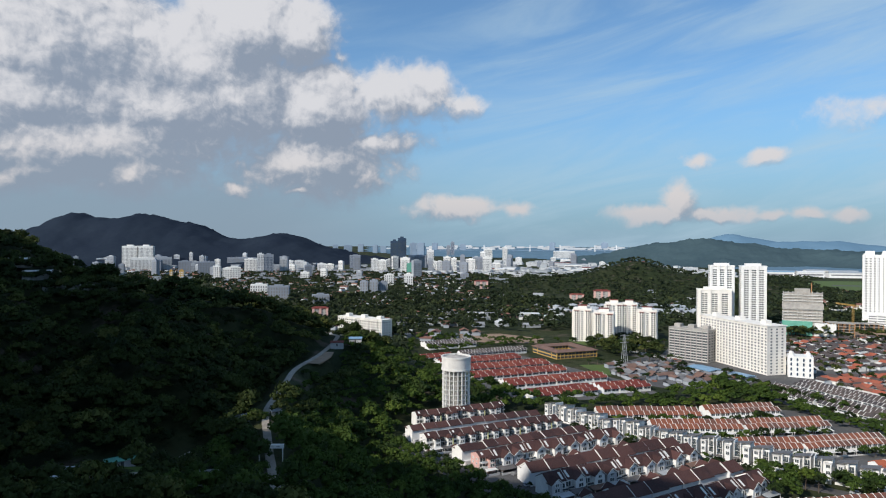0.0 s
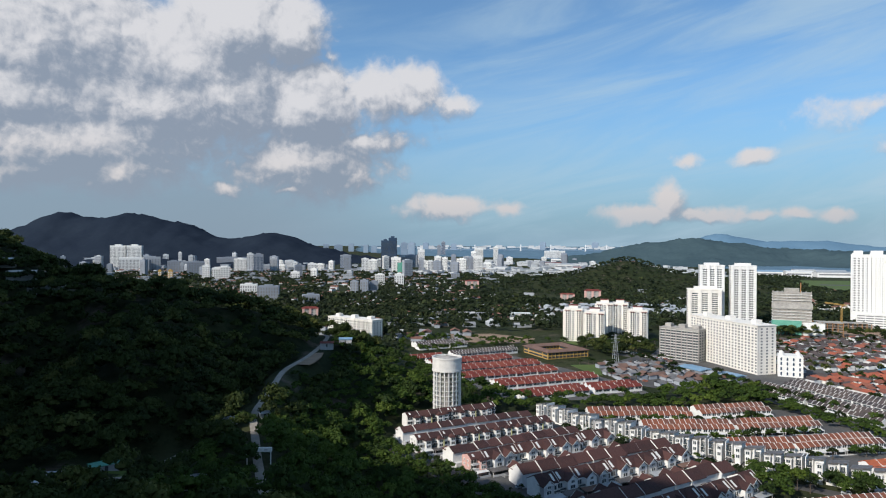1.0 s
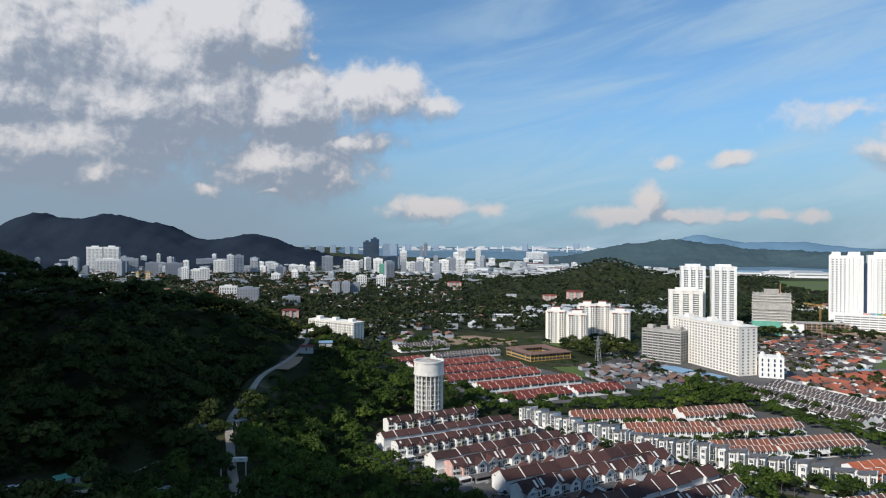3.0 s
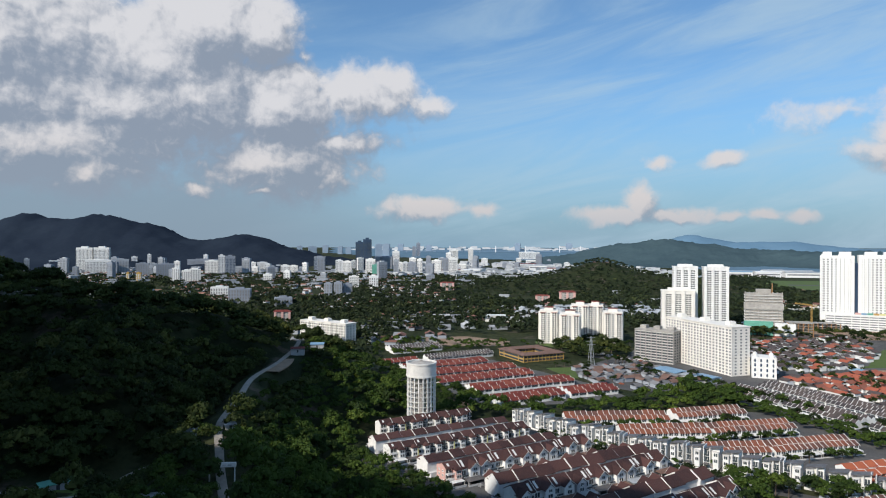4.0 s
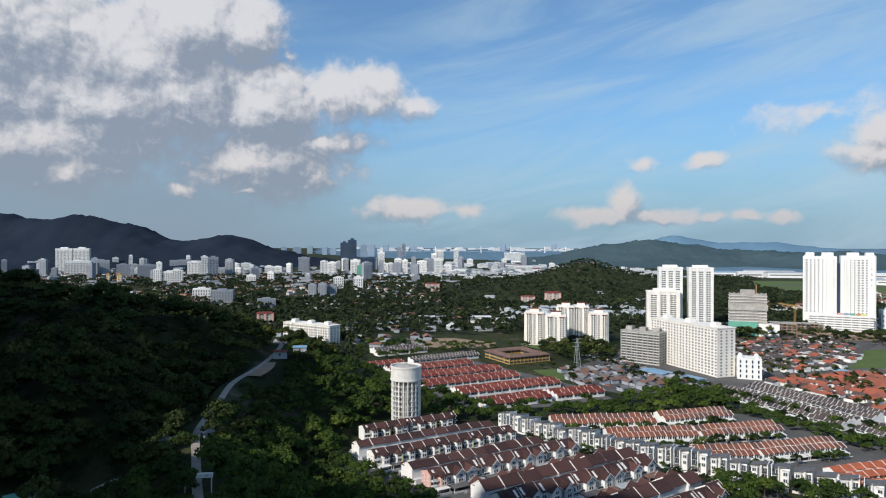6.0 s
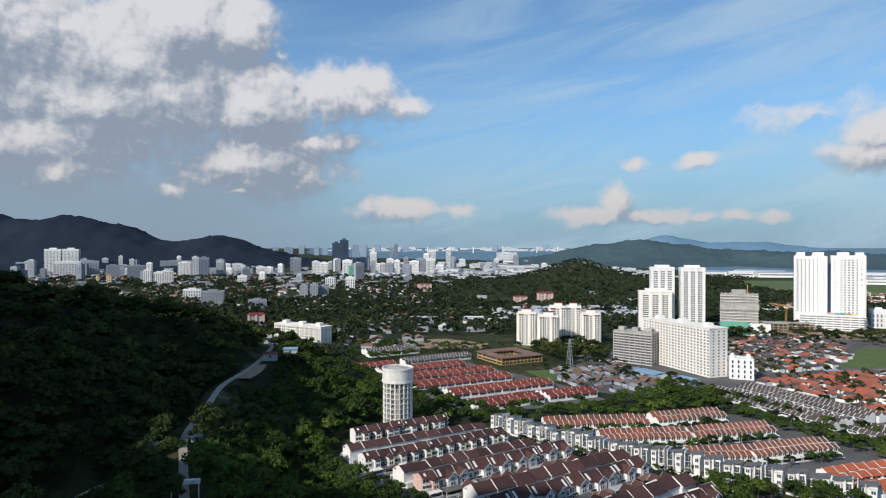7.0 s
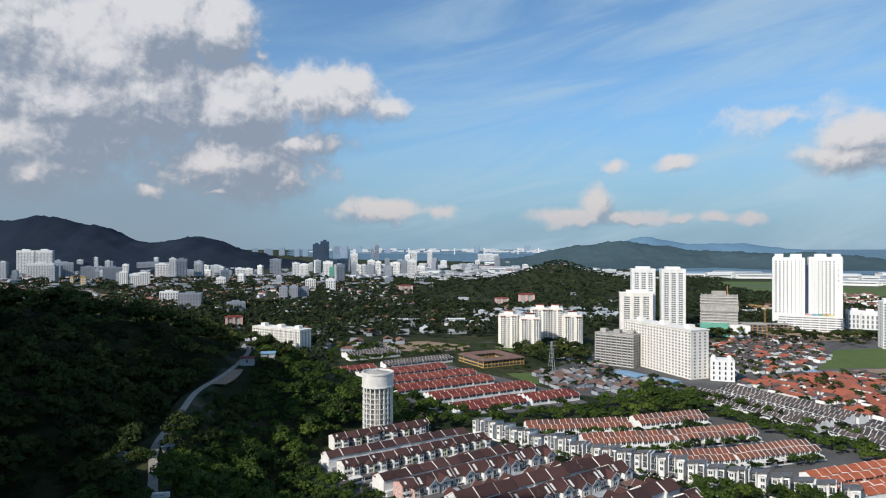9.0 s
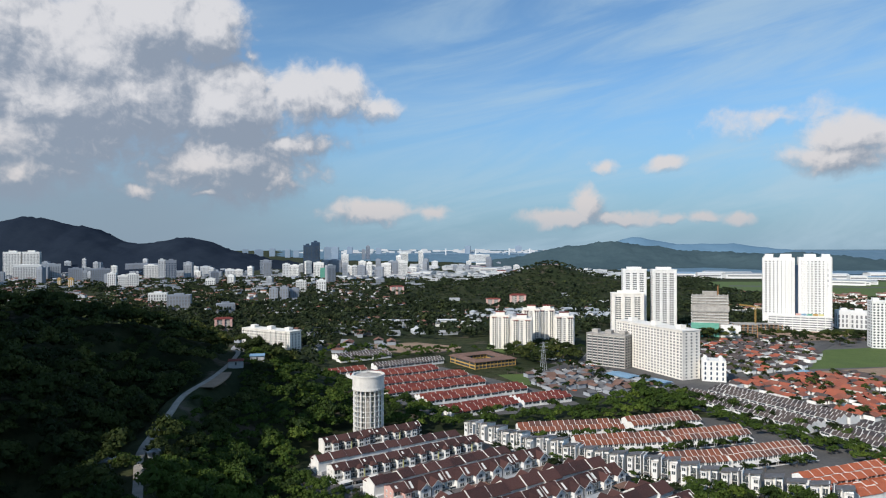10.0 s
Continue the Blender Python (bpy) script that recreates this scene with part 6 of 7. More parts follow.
red_roof_flats(127, 1226, 26.7, 16.0, 16.0, -5)
far_block(-1185, 4186, 36.2, 22.6, 49.0, 15, "hazy", "hazy", label="hazy tower on the far shore")
far_block(-1101, 4199, 54.3, 33.9, 45.3, 18, "hazy", "hazy", label="hazy tower on the far shore")
far_block(-1012, 4195, 36.2, 22.6, 52.8, 7, "hazy", "hazy", label="hazy tower on the far shore")
far_block(-539, 4477, 38.5, 24.0, 48.1, -0, "hazy", "hazy", label="hazy tower on the far shore")
far_block(-333, 4417, 37.9, 23.7, 43.4, 2, "hazy", "hazy", label="hazy tower on the far shore")
far_block(292, 4508, 38.4, 24.0, 52.0, -10, "hazy", "hazy", label="hazy tower on the far shore")
far_block(677, 4667, 47.6, 29.7, 45.4, -9, "hazy", "hazy", label="hazy tower on the far shore")
far_block(563, 873, 18.2, 12.0, 25.7, -18, "white", "shade_glass", label="pale high-rise block of flats in the far town")
far_block(577, 863, 20.1, 12.6, 25.4, -30, "white", "shade_glass", label="pale high-rise block of flats in the far town")

# low sheds and terraces of the middle distance
shed(28, 918, 28, 12, 9, 4, "pale_roof", "white", "white workshop with arched openings")
shed(53, 918, 18, 10, 6, 4)
shed(76, 912, 16, 9, 5, 4, "zinc")
shed(162, 548, 22, 14, 5, -60, "blue_roof", "grey_wall", "low market hall with a pale blue roof")
shed(182, 524, 16, 10, 5, -60, "blue_roof", "grey_wall", "low market hall with a pale blue roof")
shed(172, 536, 26, 12, 4, -60, "zinc", "grey_wall", "low car shelter with a grey roof")
rng = random.Random(12)
for k in range(20):
    x = 900 + rng.uniform(0, 1000)
    shed(x, 2330 - (x - 945) * 0.35 + rng.uniform(-90, 160), rng.uniform(50, 130), rng.uniform(30, 60), rng.uniform(10, 22), rng.uniform(-20, -8), rng.choice(("pale_roof", "pale_roof", "zinc", "blue_roof")))
for k in range(16):
    x = 1180 + rng.uniform(0, 900)
    shed(x, 1900 - (x - 1171) * 0.2 + rng.uniform(-60, 90), rng.uniform(50, 120), rng.uniform(30, 60), rng.uniform(8, 16), rng.uniform(-30, -15), rng.choice(("pale_roof", "zinc", "zinc")))
for k in range(16):
    x = rng.uniform(-120, 620)
    shed(x, 2850 + rng.uniform(-320, 420), rng.uniform(40, 110), rng.uniform(25, 50), rng.uniform(8, 20), rng.uniform(-25, 15), rng.choice(("pale_roof", "pale_roof", "zinc", "maroon_tile")))


def pylon(x, y, h):
    """A lattice mast: four legs and cross bars."""
    t = thing("lattice_pylon", "grey steel lattice pylon above the trees", "pylon", "", facing(x, y, 20))
    for sx in (-1, 1):
        for sy in (-1, 1):
            part("leg", Geo().add([(sx * 2.2 + a, sy * 2.2 + b, 0) for a, b in ((-.15, -.15), (.15, -.15), (.15, .15), (-.15, .15))] + [(sx * 0.4 + a, sy * 0.4 + b, h) for a, b in ((-.1, -.1), (.1, -.1), (.1, .1), (-.1, .1))],
                                  [(0, 1, 5, 4), (1, 2, 6, 5), (2, 3, 7, 6), (3, 0, 4, 7), (4, 5, 6, 7)]), MAT["zinc"], t)
    for k in range(1, 7):
        z = h * k / 7
        r = 2.2 - 1.8 * k / 7
        part("brace", Geo().box(-r, r, -r, -r + 0.12, z, z + 0.15).box(-r, r, r - 0.12, r, z, z + 0.15), MAT["zinc"], t)
    for z in (h * 0.72, h * 0.84, h * 0.96):
        part("cross_arm", Geo().box(-4.2, 4.2, -0.15, 0.15, z, z + 0.25), MAT["zinc"], t)
    return t


pylon(104, 588, 26)


def panel_fence(ax, ay, bx, by, n, h, material, label):
    t = thing("fence", label, "fence")
    for k in range(n):
        x0, y0, x1, y1 = (ax + (bx - ax) * k / n, ay + (by - ay) * k / n, ax + (bx - ax) * (k + 1) / n, ay + (by - ay) * (k + 1) / n)
        ang = math.degrees(math.atan2(y1 - y0, x1 - x0))
        ln = math.hypot(x1 - x0, y1 - y0)
        p = part("panel", Geo().box(0, ln - 0.1, -0.06, 0.06, 0.1, h), MAT[material], t)
        p.matrix_basis = pose(x0, y0, 0, 0, 0, ang)
    return t


panel_fence(322, 580, 362, 508, 16, 3.0, "blue_roof", "blue sheet hoarding beside the bare plot")

# ---- the far town: low houses and blocks past counting ----
def stamp_boxes(name, rows, material, label, roof=None):
    """Many small gabled houses as one mesh each of walls and roofs. rows: x, y, w, d, h, turn."""
    wall_v, roof_v = [], []
    for x, y, w2, d2, h2, turn in rows:
        z = float(land(x, y)) - 0.5
        c, s = math.cos(turn), math.sin(turn)

        def at(px, py, pz):
            return (x + px * c - py * s, y + px * s + py * c, z + pz)

        q = [(-w2 / 2, -d2 / 2), (w2 / 2, -d2 / 2), (w2 / 2, d2 / 2), (-w2 / 2, d2 / 2)]
        for k in range(4):
            (ax, ay), (bx, by) = q[k], q[(k + 1) % 4]
            wall_v += [at(ax, ay, 0), at(bx, by, 0), at(bx, by, h2), at(ax, ay, h2)]
        e, r = 0.6, h2 + d2 * 0.26 * (1 if roof else 0)
        roof_v += [at(-w2 / 2 - e, -d2 / 2 - e, h2), at(w2 / 2 + e, -d2 / 2 - e, h2), at(w2 / 2 + e, 0, r + 0.01), at(-w2 / 2 - e, 0, r + 0.01)]
        roof_v += [at(w2 / 2 + e, d2 / 2 + e, h2), at(-w2 / 2 - e, d2 / 2 + e, h2), at(-w2 / 2 - e, 0, r + 0.01), at(w2 / 2 + e, 0, r + 0.01)]
    for part_name, v, m in ((name + "_walls", wall_v, MAT["white" if "suburb" in name else "far_white"]), (name + "_roofs", roof_v, material)):
        ob = big_mesh(part_name, np.array(v), np.arange(len(v)).reshape(-1, 4), m)
        tagged(ob, label, "houses", kind="stuff")


rng = random.Random(77)


def town(count, x0, x1, y0, y1, size, high, keep):
    rows = []
    while len(rows) < count:
        x, y = rng.uniform(x0, x1), rng.uniform(y0, y1)
        if keep(x, y):
            block = 0.35 * math.sin(x / 170) + 0.3 * math.cos(y / 140)
            rows.append((x, y, rng.uniform(*size), rng.uniform(size[0] * 0.7, size[1] * 0.6), rng.uniform(*high), block + rng.choice((0, 1.571))))
    return rows


def open_plain(x, y):
    return float(land(x, y)) < 3 and not inside(np.array([x]), np.array([y]), BUILT)[0] and float(wavy(x, y, 300, 61)) > -0.1


def west(x, y):
    return float(land(x, y)) < 12 and float(wavy(x, y, 220, 62)) > -0.35


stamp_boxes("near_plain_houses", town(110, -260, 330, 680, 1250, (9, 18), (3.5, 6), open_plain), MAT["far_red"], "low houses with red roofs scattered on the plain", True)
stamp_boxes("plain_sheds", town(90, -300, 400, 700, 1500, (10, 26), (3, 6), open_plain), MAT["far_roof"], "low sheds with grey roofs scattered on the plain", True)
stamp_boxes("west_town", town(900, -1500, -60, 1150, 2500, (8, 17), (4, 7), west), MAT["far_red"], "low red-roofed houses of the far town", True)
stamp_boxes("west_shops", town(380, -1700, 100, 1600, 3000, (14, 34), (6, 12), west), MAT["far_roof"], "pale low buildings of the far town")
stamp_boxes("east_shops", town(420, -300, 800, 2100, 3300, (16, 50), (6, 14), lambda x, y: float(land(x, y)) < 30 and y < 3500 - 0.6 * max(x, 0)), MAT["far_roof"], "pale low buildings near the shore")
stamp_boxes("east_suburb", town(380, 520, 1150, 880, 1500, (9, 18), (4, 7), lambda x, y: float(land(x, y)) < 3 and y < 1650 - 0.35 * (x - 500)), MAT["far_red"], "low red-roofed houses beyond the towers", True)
stamp_boxes("hill_foot_flats", town(60, 60, 290, 960, 1090, (10, 20), (6, 11), lambda x, y: True), MAT["zinc"], "white terraces below the wooded hill", True)
rows_red, rows_dark = [], []
for a in range(-3, 13):
    for b in range(-4, 16):
        x, y = 262 + 10.5 * a * 0.88 + b * 8.8 * 0.46, 500 + 10.5 * a * 0.30 - b * 8.8 * 0.86
        if x > max(246 + (500 - y) * 0.42, 240) and 385 < y < 562 and rng.random() < 0.8:
            row = (x, y, rng.uniform(6.5, 9), rng.uniform(6, 8), rng.uniform(2.8, 3.8), math.radians(-62) + rng.choice((0, 1.571)))
            (rows_dark if rng.random() < 0.18 else rows_red).append(row)
for a in range(15):
    for b in range(14):
        x, y = 240 + a * 9.5 + b * 4 + rng.uniform(-1, 1), 560 + b * 13 + a * 3 + rng.uniform(-1, 1)
        if (y - 588 < (x - 326) * 1.15 - 10 and x > 326) or rng.random() < 0.24:
            continue
        row = (x, y, rng.uniform(6, 9), rng.uniform(5.5, 8), rng.uniform(3.2, 4.8), 0.35 + rng.choice((0, 1.571)))
        (rows_red if rng.random() < 0.25 else rows_dark).append(row)
market = ((84, 566), (112, 586), (150, 592), (176, 540), (182, 512), (150, 500), (118, 494), (98, 510), (88, 530))
rows_m, rows_n = [], []
for a in range(15):
    for b in range(14):
        x, y = 84 + a * 8.6 * 0.88 + b * 7.2 * -0.42 + rng.uniform(-1, 1), 478 + a * 8.6 * 0.42 + b * 9.0 * 0.88 + rng.uniform(-1.2, 1.2)
        if inside(np.array([x]), np.array([y]), market)[0] and rng.random() < 0.72:
            (rows_m if rng.random() < 0.45 else rows_n).append((x, y, rng.uniform(5, 8), rng.uniform(5, 7.5), rng.uniform(3.0, 4.2), 0.45 + rng.choice((0, 1.571))))
stamp_boxes("old_quarter_brown", rows_m, MAT["brown_roof"], "low old houses with brown and rusty roofs behind the tree belt", True)
stamp_boxes("old_quarter_grey", rows_n, MAT["old_sheet"], "low old houses with grey sheet roofs behind the tree belt", True)
stamp_boxes("red_suburb", rows_red, MAT["suburb_tile"], "white suburban houses with red roofs", True)
stamp_boxes("dark_suburb", rows_dark, MAT["grey_tile"], "white suburban houses with dark grey roofs", True)
for k in range(56):
    x = rng.uniform(-1750, -150)
    y = rng.uniform(1900, 3000)
    if float(land(x, y)) < 25:
        far_block(x, y, rng.uniform(16, 34), 16, rng.uniform(24, 62), rng.uniform(-10, 35), rng.choice(("far_white", "white", "far_grey")), "shade_glass")
for k in range(20):
    x = rng.uniform(-300, 420)
    y = rng.uniform(2500, 3300)
    far_block(x, y, rng.uniform(16, 32), 16, rng.uniform(16, 60), rng.uniform(-20, 20), rng.choice(("white", "white", "far_grey")), "shade_glass")

# far shore: bridge and hazy towns
rows = [(rng.uniform(-900, 1250), rng.uniform(4500, 4850), rng.uniform(20, 60), 20, rng.uniform(4, 17), 0.0) for k in range(150)]
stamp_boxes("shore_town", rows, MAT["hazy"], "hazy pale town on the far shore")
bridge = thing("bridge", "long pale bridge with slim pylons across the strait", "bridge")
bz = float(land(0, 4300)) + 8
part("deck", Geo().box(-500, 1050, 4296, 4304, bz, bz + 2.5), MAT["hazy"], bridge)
for k in range(16):
    part("pier", Geo().box(-480 + k * 100, -476 + k * 100, 4298, 4302, bz - 20, bz), MAT["hazy"], bridge)
for x in (-180, 130, 330, 560, 700):
    part("pylon", Geo().box(x - 3, x + 3, 4295, 4305, bz - 15, bz + 36), MAT["pale_roof"], bridge)


# ---- cars ----
def car(colour, label):
    """A small hatchback: rounded body, glazed cabin, four wheels."""
    t = thing("car", label, "car", "parked cars")
    lower = [(-2.0, 0.35), (2.0, 0.35), (2.05, 0.7), (1.9, 0.9), (0.9, 0.98), (-1.9, 0.98), (-2.05, 0.75)]
    upper = [(-1.85, 0.98), (0.95, 0.98), (0.35, 1.45), (-1.35, 1.48)]
    body = part("body", Geo().prism(lower, -0.85, 0.85), MAT[colour], t)
    cabin = part("cabin", Geo().prism(upper, -0.74, 0.74), MAT["glass"], t)
    part("car_roof", Geo().prism([(-1.35, 1.485), (0.33, 1.455), (0.33, 1.50), (-1.35, 1.53)], -0.70, 0.70), MAT[colour], t)
    wheel = None
    for sx in (-0.78, 0.78):
        for sy in (-1.3, 1.3):
            if wheel is None:
                n = 10
                wheel = part("wheel", Geo().prism([(0.33 * math.cos(6.283 * k / n), 0.33 * math.sin(6.283 * k / n)) for k in range(n)], -0.11, 0.11), MAT["dark_metal"], t)
                wheel.matrix_basis = pose(sx, sy, 0.33)
            else:
                again(wheel, "wheel", t, pose(sx, sy, 0.33))
    return t


CARS = [car("slab", "white parked hatchback on the asphalt"), car("zinc", "silver parked hatchback on the asphalt"), car("dark_metal", "black parked hatchback on the asphalt"), car("bright_tile", "red parked hatchback on the asphalt")]
rng = random.Random(19)


def park(ax, ay, bx, by, n, side):
    turn = math.degrees(math.atan2(by - ay, bx - ax)) - 90
    ln = math.hypot(bx - ax, by - ay)
    for k in range(n):
        s = (k + rng.uniform(0.2, 0.8)) / n
        x, y = ax + (bx - ax) * s - (by - ay) / ln * side, ay + (by - ay) * s + (bx - ax) / ln * side
        copy_thing(rng.choice(CARS[:2] + CARS), pose(x, y, 0.18, 0, 0, turn + rng.choice((0, 180))))


park(-36, 309, 42, 362, 6, 2.4)
park(4, 279, 90, 338, 6, 2.4)
park(40, 376, 88, 328, 6, 2.2)
park(120, 306, 160, 284, 4, 2.2)
park(186, 508, 214, 452, 4, 4)
park(214, 452, 222, 408, 3, -4)
park(222, 408, 238, 352, 4, 4)
park(150, 566, 190, 514, 5, 14)
park(120, 650, 156, 600, 9, 4)
park(126, 656, 164, 604, 9, -10)
park(112, 588, 168, 596, 6, 2)
park(96, 512, 150, 500, 4, 3)
done(*CARS)

# ---- water tower ----
def water_tower(x, y):
    z0 = float(land(x, y)) - 0.3
    t = thing("water_tower", "white concrete water tower on a ring of columns", "water tower", "", facing(x, y, 12, z0))
    r, top, low = 8.9, 36.2 - z0, 29.8 - z0

    def ring(rad, n=40):
        return [(rad * math.cos(6.2832 * k / n), rad * math.sin(6.2832 * k / n)) for k in range(n)]

    def band(rad, inner, za, zb, n=40):
        g2 = Geo()
        a, b = ring(rad, n), ring(inner, n)
        g2.add([(*p, za) for p in a] + [(*p, zb) for p in a] + [(*p, zb) for p in b] + [(*p, za) for p in b],
               [(k + n * c, (k + 1) % n + n * c, (k + 1) % n + n * ((c + 1) % 4), k + n * ((c + 1) % 4)) for k in range(n) for c in range(4)])
        return g2

    tank = part("tank", Geo().column(ring(r), low, top), MAT["slab"], t)
    part("rim", band(r + 0.35, r - 0.6, top, top + 0.9), MAT["slab"], tank)
    part("roof_dome", Geo().column(ring(r - 0.7), top, top + 1.3, 0.25), MAT["stained_shaded"], tank)
    part("lower_rim", band(r + 0.3, r - 0.5, low - 0.9, low), MAT["slab"], tank)
    part("hatch", Geo().box(-0.8, 0.8, -0.8, 0.8, top + 1.2, top + 2.0), MAT["stained_shaded"], tank)
    # shaft and inner columns take darker concrete to suggest the shade inside
    part("shaft", Geo().column(ring(1.3, 16), 0, low - 0.9), MAT["stained_shaded"], t)
    col = None
    for k in range(20):
        a = 6.2832 * k / 20
        if col is None:
            col = part("column", Geo().box(-0.27, 0.27, -0.27, 0.27, 0, low - 0.9), MAT["white"], t)
            col.matrix_basis = pose((r - 0.5) * math.cos(a), (r - 0.5) * math.sin(a), 0, 0, 0, math.degrees(a))
        else:
            again(col, "column", t, pose((r - 0.6) * math.cos(a), (r - 0.6) * math.sin(a), 0, 0, 0, math.degrees(a)))
    col = None
    for k in range(10):
        a = 6.2832 * (k + 0.5) / 10
        m = pose(5.2 * math.cos(a), 5.2 * math.sin(a), 0, 0, 0, math.degrees(a))
        if col is None:
            col = part("inner_column", Geo().box(-0.25, 0.25, -0.25, 0.25, 0, low - 0.9), MAT["stained_shaded"], t)
            col.matrix_basis = m
        else:
            again(col, "inner_column", t, m)
    beams = None
    for k in range(1, 10):
        z = (low - 0.9) * k / 10
        if beams is None:
            g2 = band(r - 0.2, r - 0.7, -0.15, 0.15, 40)
            beams = part("ring_beam", g2, MAT["slab"], t)
            beams.matrix_basis = pose(0, 0, z)
        else:
            again(beams, "ring_beam", t, pose(0, 0, z))
    return t


water_tower(-31, 396)


# ---- single trees ----
def tree_kind(seed, radius, height, lobes, leaves, size, material, label):
    t = thing("tree", label, "tree", "trees along the streets")
    rng2 = np.random.RandomState(seed)
    quads, centres = crown_points(rng2, radius, height, lobes, leaves, size)
    quads = np.concatenate([quads, core_points(centres, 0.75)]) * np.array((1.1, 1.1, 0.9))
    crown = big_mesh("crown", quads.reshape(-1, 3), np.arange(len(quads) * 4).reshape(-1, 4), material)
    crown.parent = t
    n = 7
    g2 = Geo().column([(0.32 * math.cos(6.283 * k / n), 0.32 * math.sin(6.283 * k / n)) for k in range(n)], -0.3, height * 0.55, 0.5)
    for cx, cy, cz, cr in centres[:4]:
        z = height * 0.35
        g2.add([(0.1, 0, z), (-0.1, 0.08, z), (-0.1, -0.08, z), (cx + 0.04, cy, cz), (cx - 0.04, cy + 0.04, cz), (cx - 0.04, cy - 0.04, cz)],
               [(0, 1, 4, 3), (1, 2, 5, 4), (2, 0, 3, 5)])
    part("trunk", g2, MAT["bark"], t)
    return t


KINDS = [tree_kind(90, 3.4, 8.0, 7, 150, 0.5, MAT["leaf_light"], "broad green street tree beside the terraces"),
         tree_kind(91, 2.6, 7.0, 6, 120, 0.45, MAT["leaf_light"], "small green street tree beside the terraces"),
         tree_kind(92, 4.2, 9.5, 8, 190, 0.55, MAT["leaf"], "dark green shade tree beside the road"),
         tree_kind(93, 3.0, 8.5, 6, 140, 0.5, MAT["leaf"], "dark green shade tree beside the road")]
rng = random.Random(31)


def plant(x, y, kinds=None, big=1.0):
    s = big * rng.uniform(0.7, 1.2)
    copy_thing(rng.choice(kinds or KINDS), pose(x, y, float(land(x, y)), 0, 0, rng.uniform(0, 360)) @ Matrix.Scale(s, 4))


def avenue(line, off, gap, big=1.0):
    for (ax, ay), (bx, by) in zip(line, line[1:]):
        ln = math.hypot(bx - ax, by - ay)
        for k in range(int(ln / gap)):
            s = (k + rng.uniform(0.2, 0.8)) * gap / ln
            if rng.random() < 0.86:
                o = off + rng.uniform(-1.5, 1.5)
                plant(ax + (bx - ax) * s - (by - ay) / ln * o, ay + (by - ay) * s + (bx - ax) / ln * o, None, big)


MAIN = ((150, 550), (172, 505), (184, 464), (194, 444), (204, 424), (214, 402), (228, 380), (244, 352), (266, 306))
avenue(((70, 578), (100, 582), (92, 545), (90, 520)), 0, 6, 0.8)
avenue(((98, 506), (130, 540), (160, 580)), 0, 8, 0.8)
avenue(((150, 500), (140, 560), (130, 610)), 0, 9, 0.8)
avenue(((108, 594), (165, 600)), 0, 7, 1.0)
avenue(MAIN, 11, 11)
avenue(MAIN, -11, 11)
avenue(((56, 386), (112, 392), (165, 407)), 0, 9, 0.75)
avenue(((84, 358), (128, 364), (180, 378)), 0, 9, 0.8)
avenue(((120, 332), (150, 335), (200, 350)), 0, 10, 0.8)
avenue(((34, 386), (66, 350), (110, 322), (168, 284)), -8, 9, 0.7)
avenue(((100, 330), (116, 318), (150, 298)), -13, 6, 0.8)
avenue(((-46, 306), (-20, 290), (6, 268), (34, 240)), -3, 6, 0.8)
avenue(((-60, 344), (-44, 316)), -4, 6, 0.8)
avenue(((44, 372), (60, 352), (96, 326)), -2, 8, 0.7)
avenue(((-34, 312), (46, 364)), -1, 10, 0.5)
avenue(((0, 278), (92, 340)), -1, 9, 0.55)
avenue(((-50, 352), (10, 388)), 0, 12, 0.5)
for k in range(14):
    plant(rng.uniform(262, 350), rng.uniform(400, 530), None, 0.7)
for k in range(14):
    plant(rng.uniform(250, 320), rng.uniform(560, 720), None, 0.9)
for k in range(26):
    plant(rng.uniform(380, 560), rng.uniform(720, 770), KINDS[2:], 1.2)
for k in range(22):
    plant(rng.uniform(60, 170), rng.uniform(640, 700), KINDS, 1.2)
for k in range(18):
    plant(rng.uniform(318, 345), rng.uniform(780, 800), KINDS[2:], 1.2)
done(*KINDS)


# ---- hillside huts, clearing, saddle ----
def hut(x, y, turn, w, d, h, roof, label, lift=0.0):
    z = float(land(x, y)) + lift
    t = thing("shed", label, "shed", "", facing(x, y, turn, z))
    part("wall", Geo().box(-w / 2, w / 2, -d / 2, d / 2, -2.0, h), MAT["grey_wall"], t)
    part("roof", Geo().slope(-w / 2 - 0.5, w / 2 + 0.5, -d / 2 - 0.6, h + 0.05, d / 2 + 0.6, h + 0.8, 0.12), MAT[roof], t)
    part("door", Geo().box(-0.5, 0.6, -d / 2 - 0.08, -d / 2 + 0.05, 0, 2.0), MAT["dark_metal"], t)
    return t


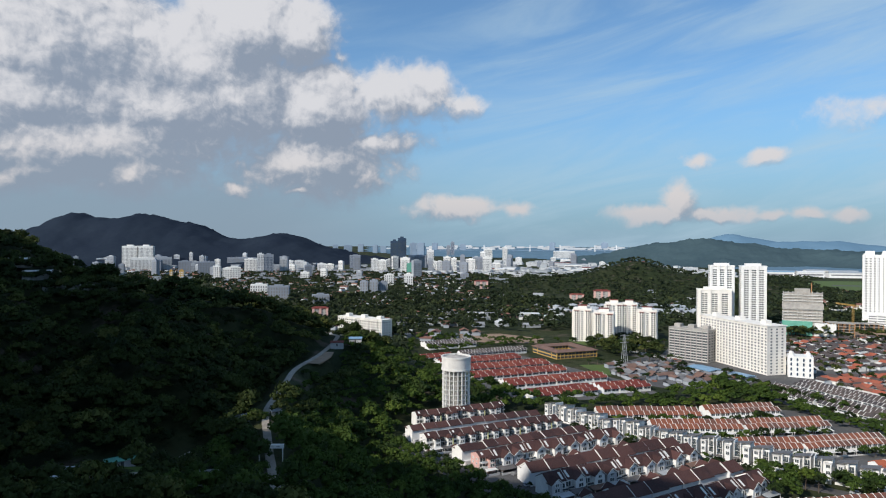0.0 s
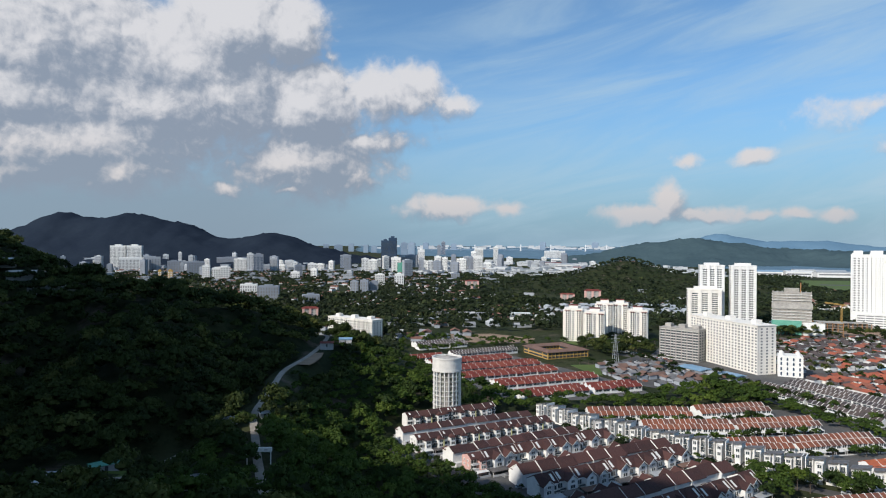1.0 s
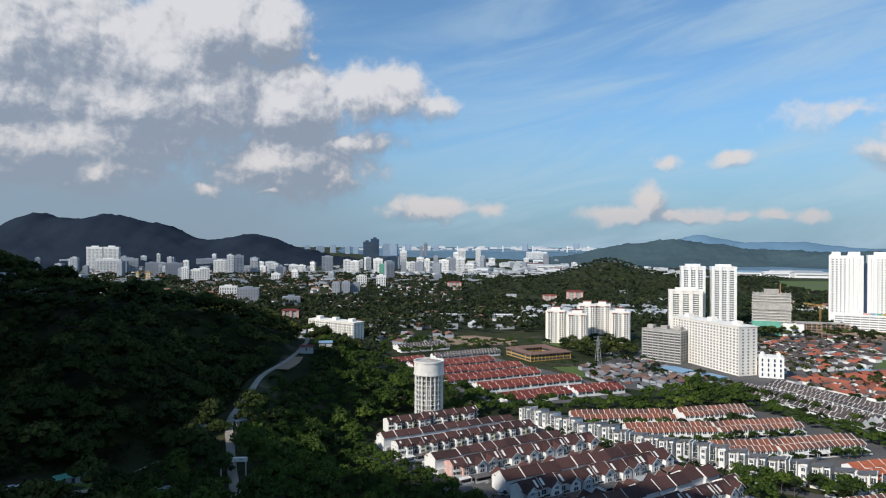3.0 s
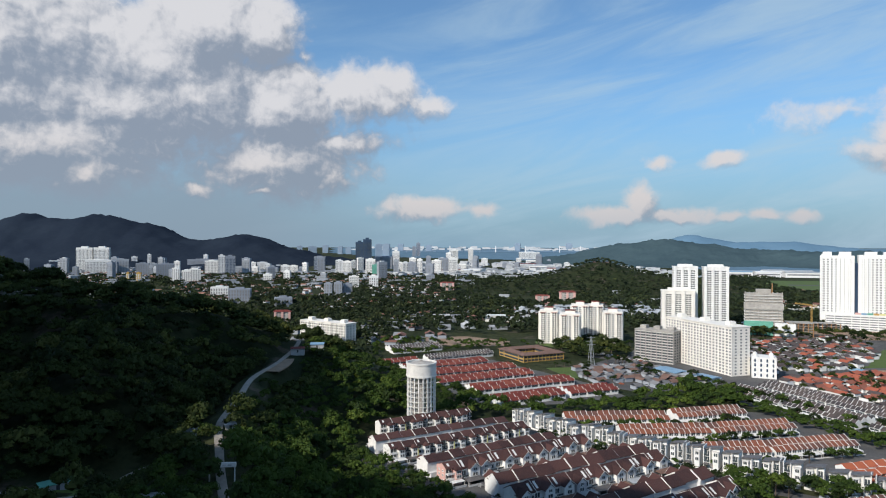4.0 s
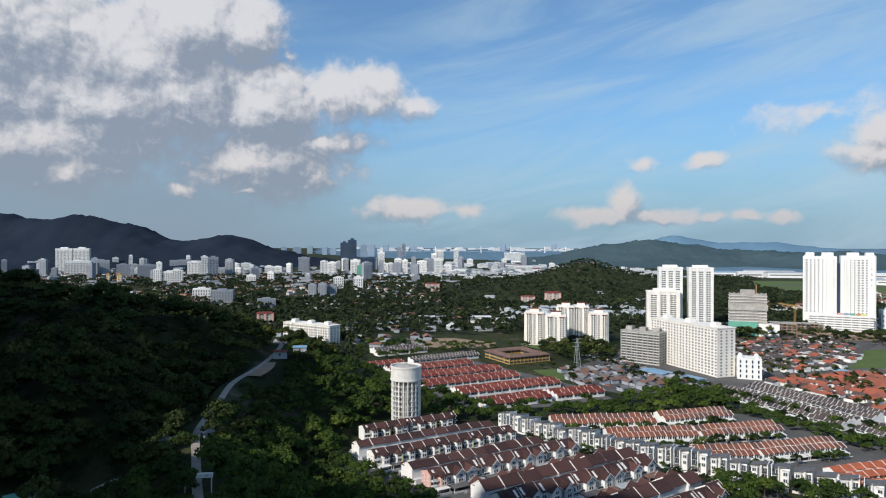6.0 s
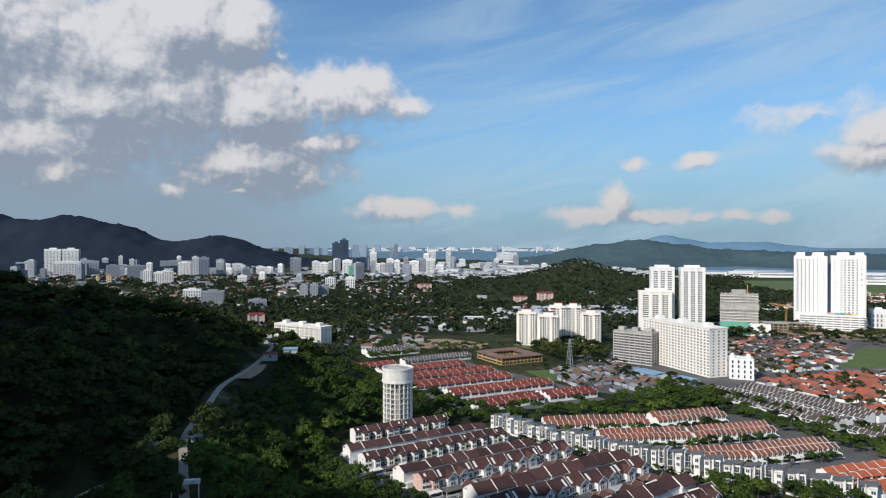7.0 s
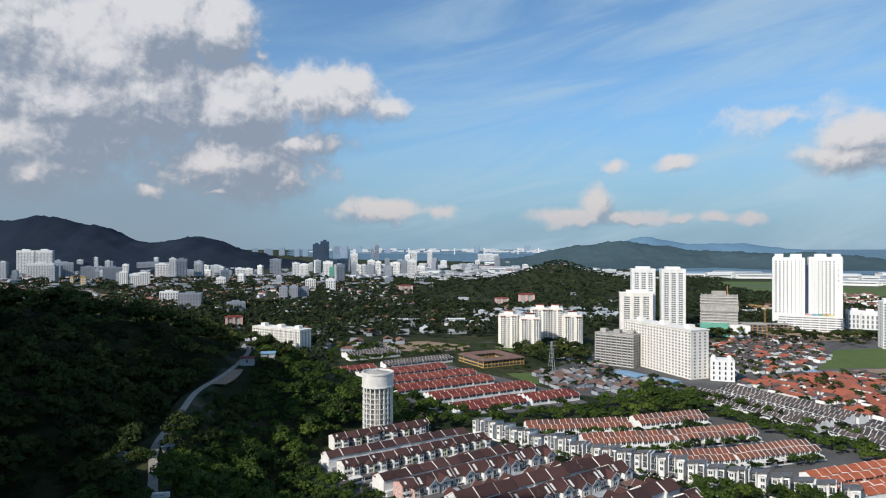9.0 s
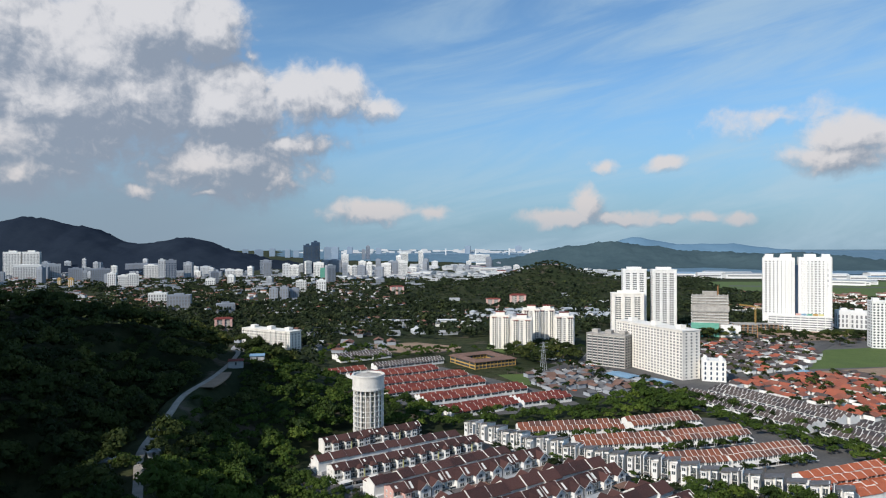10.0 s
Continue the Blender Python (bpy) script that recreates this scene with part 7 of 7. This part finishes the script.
hut(-158, 204, 12, 16, 5, 2.6, "zinc", "long shack with rusty grey sheet roof in the clearing")
hut(-176, 197, 12, 12, 5, 2.6, "maroon_tile", "long shack with red sheet roof in the clearing")
hut(-146, 213, 20, 11, 4, 2.5, "zinc", "small grey shack in the clearing")
hut(-141, 228, 50, 10, 3, 2.3, "green_roof", "narrow shelter with green sheet roof")
hut(-142, 207, 20, 4, 3, 2.2, "pale_roof", "tiny white hut in the clearing")
hut(-163, 194, 10, 5, 3, 2.0, "zinc", "small grey hut in the clearing")
hut(-99, 210, 20, 8, 5, 2.4, "zinc", "tin-roofed hut among the trees")
hut(-103, 284, 30, 4, 3, 2.0, "zinc", "small grey hut at the bend of the lane")
hut(-113, 276, 10, 4, 3, 2.2, "zinc", "small grey hut at the bend of the lane")
hut(-122, 283, 0, 9, 4, 2.2, "zinc", "low shelter at the bend of the lane")
hut(-112, 466, 10, 9, 5, 2.6, "blue_roof", "shed with blue roof on the saddle", 4)
hut(-122, 452, 10, 9, 4, 2.6, "maroon_tile", "shed with red roof on the saddle", 2)
for k in range(4):
    hut(-372 + k * 22, 452 - k * 7, 25, 18, 8, 4.5, "pale_roof", "long pale building on the hill shoulder", 3)


def lane_gate(x, y, turn):
    """A white beam on posts over the lane."""
    t = thing("gateway", "white gateway beam over the lane", "gate", "", facing(x, y, turn, float(land(x, y))))
    part("beam", Geo().box(-4.6, 4.6, -0.5, 0.5, 4.6, 6.0), MAT["white"], t)
    for s in (-4.3, 4.0):
        part("post", Geo().box(s, s + 0.35, -0.2, 0.2, -0.5, 4.6), MAT["slab"], t)
    # unreadable lettering
    for k in range(4):
        part("lettering_bar", Geo().box(-3.4 + k * 1.8, -2.2 + k * 1.8, -0.54, -0.48, 5.1, 5.5), MAT["grey_wall"], t)
    return t


lane_gate(-83, 227, 8)
sheet("clearing", ((-215, 184), (-190, 188), (-150, 200), (-132, 218), (-128, 232), (-140, 226), (-160, 212), (-200, 198)), 0.5, MAT["grass"], "rough grassy clearing below the forest", "clearing")
strip("clearing_track", ((-215, 186), (-180, 192), (-150, 203), (-128, 226), (-112, 262)), 3.0, 0.6, MAT["track"], "dusty track through the clearing")
strip("saddle_yard", YARD, 9, 0.25, MAT["earth"], "bare pale earth yard beside the lane", "earth")
